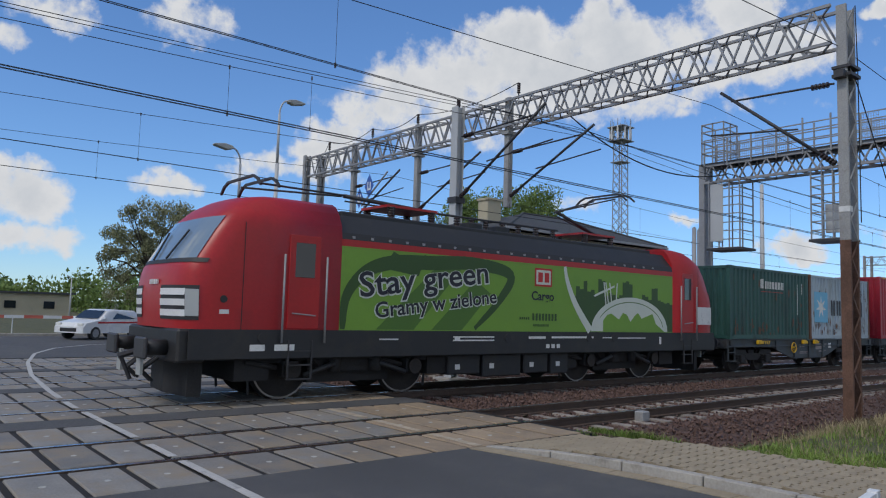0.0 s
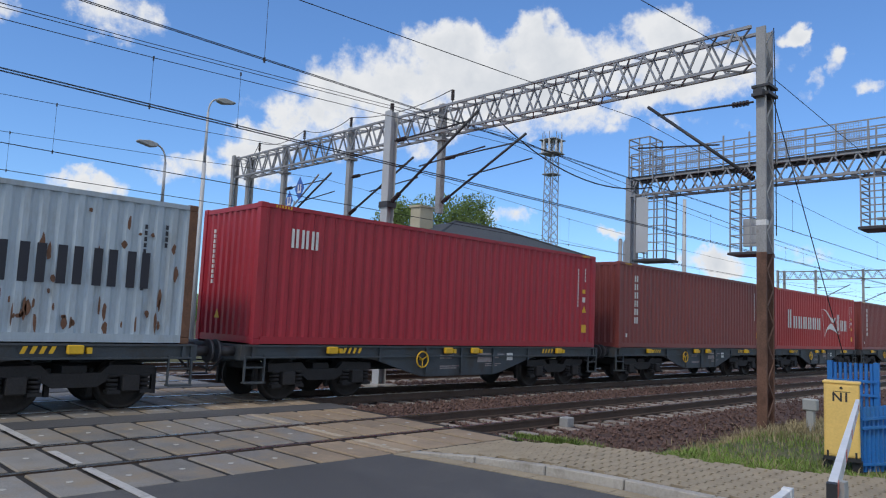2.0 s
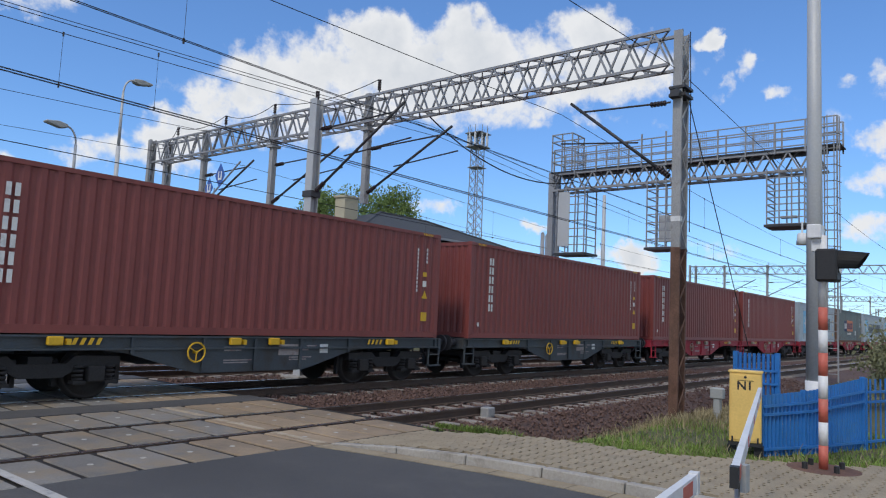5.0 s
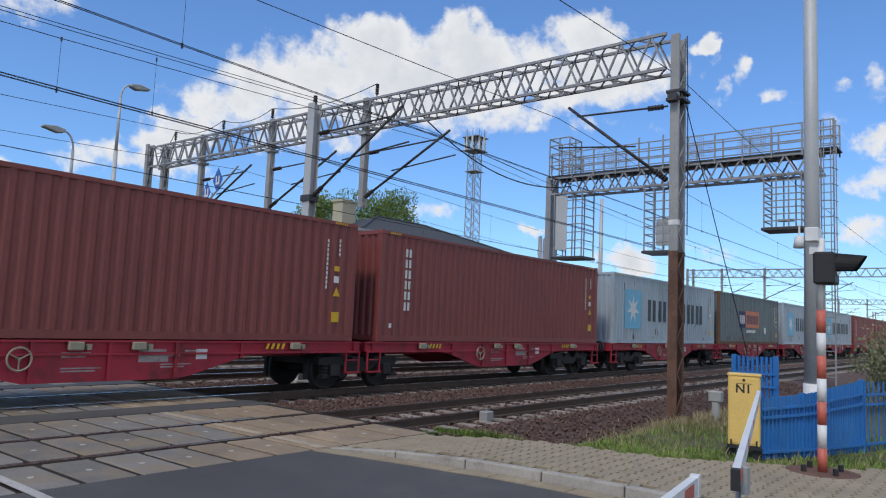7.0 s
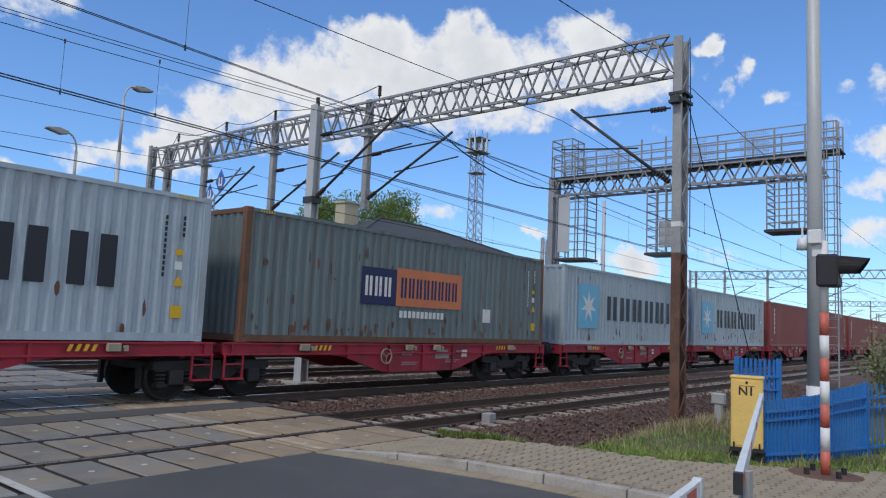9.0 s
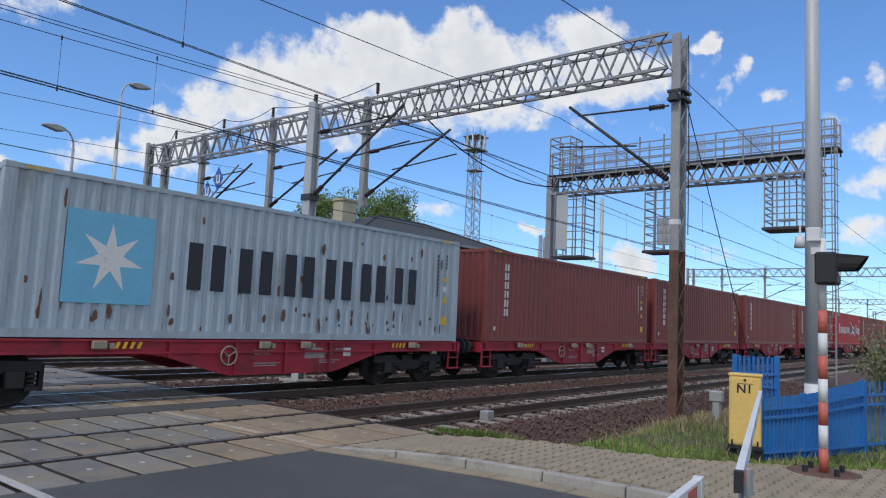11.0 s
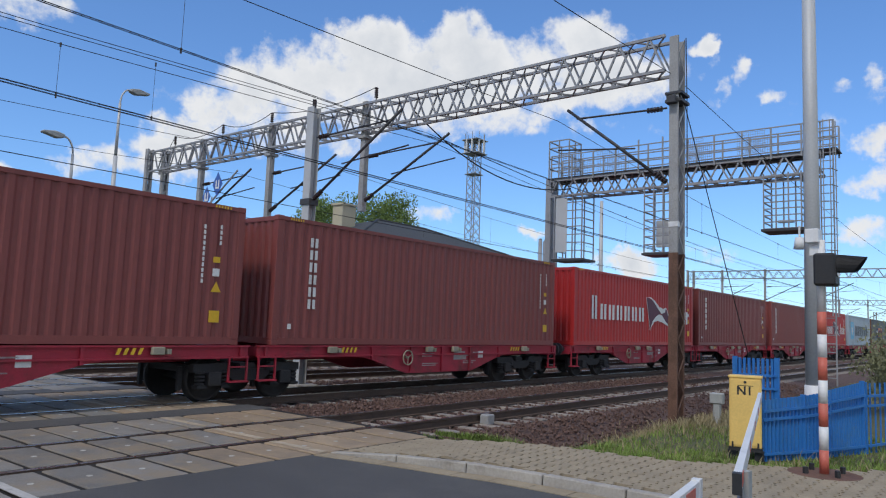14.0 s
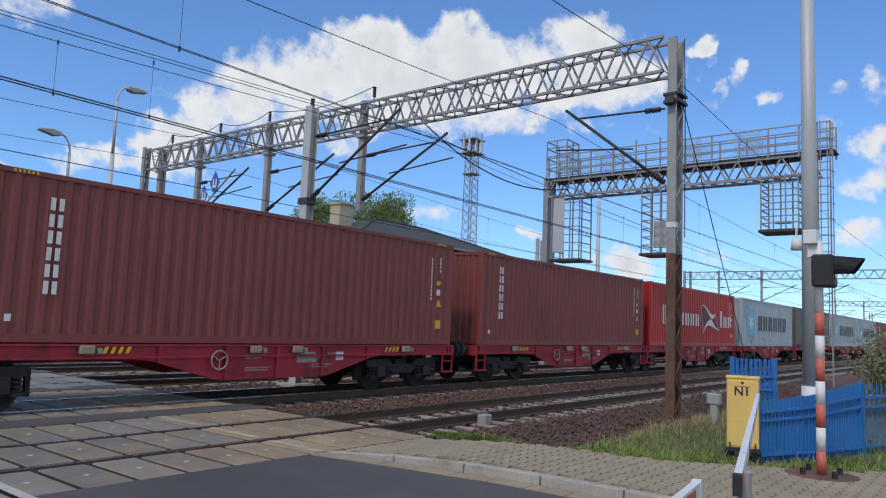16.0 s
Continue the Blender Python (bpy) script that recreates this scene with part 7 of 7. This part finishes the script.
    for s in (-1, 1):
        bm = bmesh.new()
        box(bm, x0, x1, min(s * 1.47, s * 1.5), max(s * 1.47, s * 1.5), 1.40, 3.12)
        part("body_side", bm, "loco_green", g, "leaf-green printed side wall")
        bm = bmesh.new()
        box(bm, x0, x1, min(s * 1.47, s * 1.502), max(s * 1.47, s * 1.502), 3.12, 3.26)
        part("red_band", bm, "loco_red", g)
        bm = bmesh.new()
        vs = [bm.verts.new(p) for p in ((x0, s * 1.5, 3.26), (x1, s * 1.5, 3.26), (x1, s * 1.46, 3.40), (x0, s * 1.46, 3.40), (x0, s * 1.12, 3.80), (x1, s * 1.12, 3.80))]
        bm.faces.new((vs[0], vs[1], vs[2], vs[3]))
        bm.faces.new((vs[3], vs[2], vs[5], vs[4]))
        part("roof_slope", bm, "loco_dark", g)
        for k in range(24):
            xx = x0 + 0.25 + 0.46 * k
            bm = bmesh.new()
            box(bm, xx, xx + 0.06, s * 1.49 - 0.02, s * 1.49 + 0.02, 3.29, 3.34)
            part("roof_bolt", bm, "galv", g)
        bm = bmesh.new()
        box(bm, 0.95, LEN - 0.95, min(s * 1.46, s * 1.498), max(s * 1.46, s * 1.498), 0.86, 1.40)
        sk = part("skirt", bm, "loco_dark", g, "charcoal lower skirt")
        bm = bmesh.new()
        f = s * 1.502
        for xx, zz, ww, hh in ((2.1, 1.0, 0.3, 0.12), (2.6, 1.0, 0.42, 0.12), (7.05, 1.25, 1.3, 0.03), (7.05, 1.17, 1.3, 0.03), (7.1, 1.2, 0.16, 0.05), (9.55, 1.22, 0.62, 0.06), (10.4, 1.23, 1.7, 0.05), (12.5, 1.23, 0.5, 0.03), (13.2, 1.22, 1.3, 0.03), (10.2, 0.98, 0.12, 0.10), (10.4, 0.98, 0.12, 0.10), (10.6, 0.98, 0.12, 0.10), (5.0, 1.2, 0.5, 0.03), (15.2, 1.05, 0.1, 0.22)):
            box(bm, xx, xx + ww, f - 0.003, f + 0.003, zz, zz + hh)
        tagged(part("small_print", bm, "lett_white", sk), kind="stuff")
        for xx in (2.35, 8.8, 11.9, 13.0):
            bm = bmesh.new()
            rod(bm, (xx, f - 0.02, 1.24), (xx, f + 0.02, 1.24), 0.10, 12)
            part("filler_cap", bm, "black", sk)
        # underframe: bogie sides, boxes, sand pipes
    bm = bmesh.new()
    vs = [bm.verts.new(p) for p in ((x0, -1.12, 3.80), (x1, -1.12, 3.80), (x1, 1.12, 3.80), (x0, 1.12, 3.80))]
    bm.faces.new(vs)
    part("roof_deck", bm, "loco_dark", g)
    bm = bmesh.new()
    box(bm, x0 + 0.3, x1 - 0.3, -0.9, 0.9, 3.8, 3.93, 0.03)
    part("roof_hatch", bm, "loco_dark", g)
    bm = bmesh.new()
    box(bm, 0.9, LEN - 0.9, -1.3, 1.3, 0.82, 0.95)
    part("underframe", bm, "bogie", g)
    for k, (xx, ww, zb) in enumerate(((7.1, 1.0, 0.38), (8.2, 1.3, 0.30), (9.6, 0.9, 0.34), (10.6, 0.7, 0.30))):
        bm = bmesh.new()
        box(bm, xx, xx + ww, -1.3, 1.3, zb, 0.86, 0.03)
        bx = part("equipment_box", bm, "loco_dark", g)
        bm = bmesh.new()
        box(bm, xx + 0.2, xx + 0.35, -1.307, -1.3, 0.5, 0.62)
        part("sticker", bm, "lett_white", bx)
    for c in (4.6, 13.7):
        bm = bmesh.new()
        for s in (-1, 1):
            prism(bm, [(c - 2.1, 0.72), (c - 1.0, 0.80), (c - 0.7, 0.55), (c + 0.7, 0.55), (c + 1.0, 0.80), (c + 2.1, 0.72), (c + 2.1, 0.92), (c - 2.1, 0.92)], s * 1.08 - 0.08, s * 1.08 + 0.08)
            for q in (-0.5, 0.5):
                rod(bm, (c + q, s * 1.2, 0.55), (c + q, s * 1.2, 0.9), 0.14, 10)
            for q in (-1.5, 1.5):
                box(bm, c + q - 0.17, c + q + 0.17, s * 1.12 - 0.14, s * 1.12 + 0.14, 0.46, 0.80, 0.03)
                rod(bm, (c + q - 0.3, s * 1.22, 0.66), (c + q - 0.95, s * 1.22, 0.78), 0.05, 8)
        box(bm, c - 1.0, c + 1.0, -1.0, 1.0, 0.32, 0.85)
        for q in (-2.3, 2.3):
            box(bm, c + q - 0.35, c + q + 0.35, -1.2, 1.2, 0.42, 0.9)
        bg = part("bogie", bm, "bogie", g, "grimy dark steel bogie")
        for s in (-1, 1):
            for q, d in ((-1.5, 1), (1.5, -1)):
                bm = bmesh.new()
                rod(bm, (c + q, s * 1.3, 0.62), (c + q, s * 1.36, 0.62), 0.17, 12)
                part("axle_box_cover", bm, "wheel", bg)
                bm = bmesh.new()
                rod(bm, (c + q + d * 0.25, s * 1.3, 0.5), (c + q + d * 0.95, s * 1.3, 0.72), 0.055, 8)
                part("damper", bm, "loco_dark", bg)
                bm = bmesh.new()
                rod(bm, (c + q - d * 0.72, s * 0.8, 0.85), (c + q - d * 0.66, s * 0.78, 0.12), 0.03, 6)
                part("sand_pipe", bm, "darksteel", bg)
        for q in (-1.5, 1.5):
            w = part("wheelset", wheelset_mesh(0.625, "drive_wheelset"), None, bg)
            w.matrix_basis = pose(c + q, 0, 0.625)
            bm = bmesh.new()
            for s in (-1, 1):
                n = 28
                for i in range(n):
                    a, b = 2 * math.pi * i / n, 2 * math.pi * (i + 1) / n
                    vs = [bm.verts.new((c + q + r * math.cos(t), s * 0.826, 0.625 + r * math.sin(t))) for r, t in ((0.585, a), (0.62, a), (0.62, b), (0.585, b))]
                    bm.faces.new(vs)
            part("tyre_face", bm, "wheelrim", bg, "bright worn wheel tyre")
    # printed side: dark and mid green leaf shapes, slogan, badge, skyline
    for s in (-1,):
        f = y
        bm = bmesh.new()
        ring_strip(bm, curve_pts([(4.08, 1.42), (4.15, 2.1), (4.6, 2.62), (5.3, 2.86), (6.4, 2.92), (7.7, 2.98), (8.85, 2.78), (8.5, 2.15), (7.7, 1.46)], 48), lambda t: 0.10 + 0.22 * math.sin(math.pi * min(1, t * 1.02)) ** 0.7, f - 0.002)
        part("leaf_outline", bm, "leaf_dark", g, "dark green leaf outline")
        for pts, nm, mt in ((((4.9, 1.42), (5.9, 1.42), (7.5, 3.1), (6.8, 3.1)), "leaf_vein", "leaf_mid"), (((6.4, 1.42), (7.3, 1.42), (8.2, 2.3), (7.7, 2.6)), "leaf_vein", "leaf_mid"), (((5.05, 2.72), (5.3, 3.1), (5.75, 2.9), (6.2, 3.1), (6.0, 2.6)), "leaf_tip", "leaf_dark")):
            bm = bmesh.new()
            side_patch(bm, pts, f - (0.001 if nm == "leaf_vein" else 0.0012))
            part(nm, bm, mt, g)
        for text, wd, ht, px, pz, ang in (("Stay green", 3.72, 0.58, 4.46, 2.08, 7.4), ("Gramy w zielone", 3.60, 0.37, 4.86, 1.65, 6.9)):
            t = part("slogan", fit_lettering(text, wd, ht, "print_white", 0.05), None, g, "white outlined slogan lettering")
            t.matrix_basis = pose(px, f - 0.004, pz, 0, -ang, 0)
            t2 = part("slogan_face", fit_lettering(text, wd - 0.06, ht * 0.93, "lett_dark", 0.014), None, t)
            t2.matrix_basis = pose(0.03, -0.004, 0.01)
        bm = bmesh.new()
        box(bm, 9.73, 10.37, f - 0.004, f, 2.55, 3.02, 0.0)
        bd = part("badge", bm, "lett_red", g, "square badge with red border")
        bm = bmesh.new()
        box(bm, 9.78, 10.32, f - 0.006, f - 0.004, 2.60, 2.97)
        part("badge_field", bm, "print_white", bd)
        for xx in (9.85, 10.09):
            bm = bmesh.new()
            box(bm, xx, xx + 0.17, f - 0.008, f - 0.006, 2.66, 2.91)
            part("badge_mark", bm, "lett_red", bd)
        part("word", fit_lettering("Cargo", 0.84, 0.235, "lett_dark", 0.02), None, g).matrix_basis = pose(9.62, f - 0.003, 2.20)
        bm = bmesh.new()
        bars(bm, 9.2, 9.58, 1.70, 1.76, f - 0.001, 5, 0.6)
        bars(bm, 9.66, 10.62, 1.68, 1.86, f - 0.001, 8, 0.6)
        bars(bm, 9.7, 10.3, 1.53, 1.59, f - 0.001, 8, 0.6)
        tagged(part("number_bars", bm, "leaf_dark", g), kind="stuff")
        # skyline, swoosh, globe with a small printed city
        bm = bmesh.new()
        ring_strip(bm, curve_pts([(10.88, 3.12), (11.0, 2.7), (11.35, 2.1), (11.95, 1.43)], 20), lambda t: 0.10 + 0.14 * t, f - 0.003)
        part("swoosh", bm, "print_white", g)
        rnd = random.Random(77)
        tops = (2.36, 2.62, 2.55, 2.78, 2.50, 2.55, 2.44, 2.86, 2.82, 2.4, 2.5, 2.45, 2.38, 2.45, 2.82, 2.86, 2.78, 2.4, 2.36, 2.34, 2.5, 2.45, 2.36, 2.7, 2.72, 2.36, 2.32, 2.28, 2.3, 2.25)
        xx, low = 11.18, 2.3
        for k, top in enumerate(tops):
            bm = bmesh.new()
            low = max(1.42, 2.3 - 1.15 * (xx - 11.18))
            side_patch(bm, ((xx, low), (xx + 0.157, max(1.42, low - 0.18)), (xx + 0.157, top), (xx, top)), f - 0.0015)
            part("skyline_block", bm, "leaf_dark", g)
            xx += 0.1572
        bm = bmesh.new()
        side_patch(bm, [(13.8 - 1.82 * math.cos(math.pi * i / 20), 1.42 + 0.98 * math.sin(math.pi * i / 20)) for i in range(21)], f - 0.0035)
        gl = part("globe", bm, "print_white", g, "pale printed globe")
        bm = bmesh.new()
        hill = [(12.5, 1.42)] + [(12.5 + 0.18 * i, 1.62 + 0.28 * abs(math.sin(i * 0.9)) + 0.12 * rnd.random()) for i in range(15)] + [(15.45, 1.42)]
        side_patch(bm, hill, f - 0.005)
        part("globe_land", bm, "loco_green", gl)
        bm = bmesh.new()
        ring_strip(bm, [(13.8 - 1.6 * math.cos(math.pi * i / 20), 1.42 + 0.84 * math.sin(math.pi * i / 20)) for i in range(3, 20)], 0.025, f - 0.0048)
        part("globe_line", bm, "leaf_mid", gl)
        for xx, lean in ((12.6, 0.10), (12.72, 0.14), (12.86, 0.10), (13.05, -0.05)):
            bm = bmesh.new()
            side_patch(bm, ((xx, 2.15), (xx + 0.05, 2.15), (xx + 0.05 - lean, 2.78), (xx - lean, 2.78)), f - 0.0045)
            part("crane", bm, "print_white", gl)
        bm = bmesh.new()
        side_patch(bm, ((12.1, 2.42), (12.12, 2.36), (13.0, 2.66), (13.0, 2.72)), f - 0.0046)
        part("crane", bm, "print_white", gl)
    # roof gear
    pantograph(g, 6.5, False, 1)
    pantograph(g, 13.5, True, 1)
    for xx in (8.0, 8.5, 9.0, 9.6, 10.2, 10.9, 11.6):
        insulator(g, (xx, -0.4, 3.9), (xx, -0.4, 4.22), 0.08)
    bm = bmesh.new()
    rod(bm, (7.3, -0.4, 4.24), (11.8, -0.4, 4.24), 0.03, 6)
    part("roof_busbar", bm, "darksteel", g)
    for xx in (8.3, 9.3):
        bm = bmesh.new()
        box(bm, xx, xx + 0.5, -0.5, 0.3, 3.92, 4.12, 0.02)
        part("breaker", bm, "loco_dark", g)
    on_train(g, 3.60)
    return g


locomotive()


crossing_deck()
pavement()


def spin(ob, dx, z, r):
    """Wheel turning on its axle as the train rolls."""
    rows = []
    for k in range(0, 481):
        t = k / 30
        rows.append((t, pose(dx, 0, z) @ Matrix.Rotation(-train_at(t) / r, 4, "Y")))
    walk(ob, rows)


def motions():
    """The train runs past; its wheels turn."""
    times = [0.5 * i for i in range(33)]
    for ob, u, z in MOVERS:
        walk(ob, [(t, pose(u - train_at(t), TRACK_Y, z)) for t in times])
    wheels = {}
    for ob in bpy.data.objects:
        if ob.name.split(".")[0] == "wheelset":
            wheels.setdefault((round(ob.location.x, 2), round(ob.location.z, 3)), []).append(ob)
    for (dx, z), obs in wheels.items():
        spin(obs[0], dx, z, z)
        done = obs[0].animation_data
        for ob in obs[1:]:
            ob.rotation_mode = "QUATERNION"
            ob.animation_data_create()
            ob.animation_data.action = done.action
            ob.animation_data.action_slot = done.action_slot


motions()
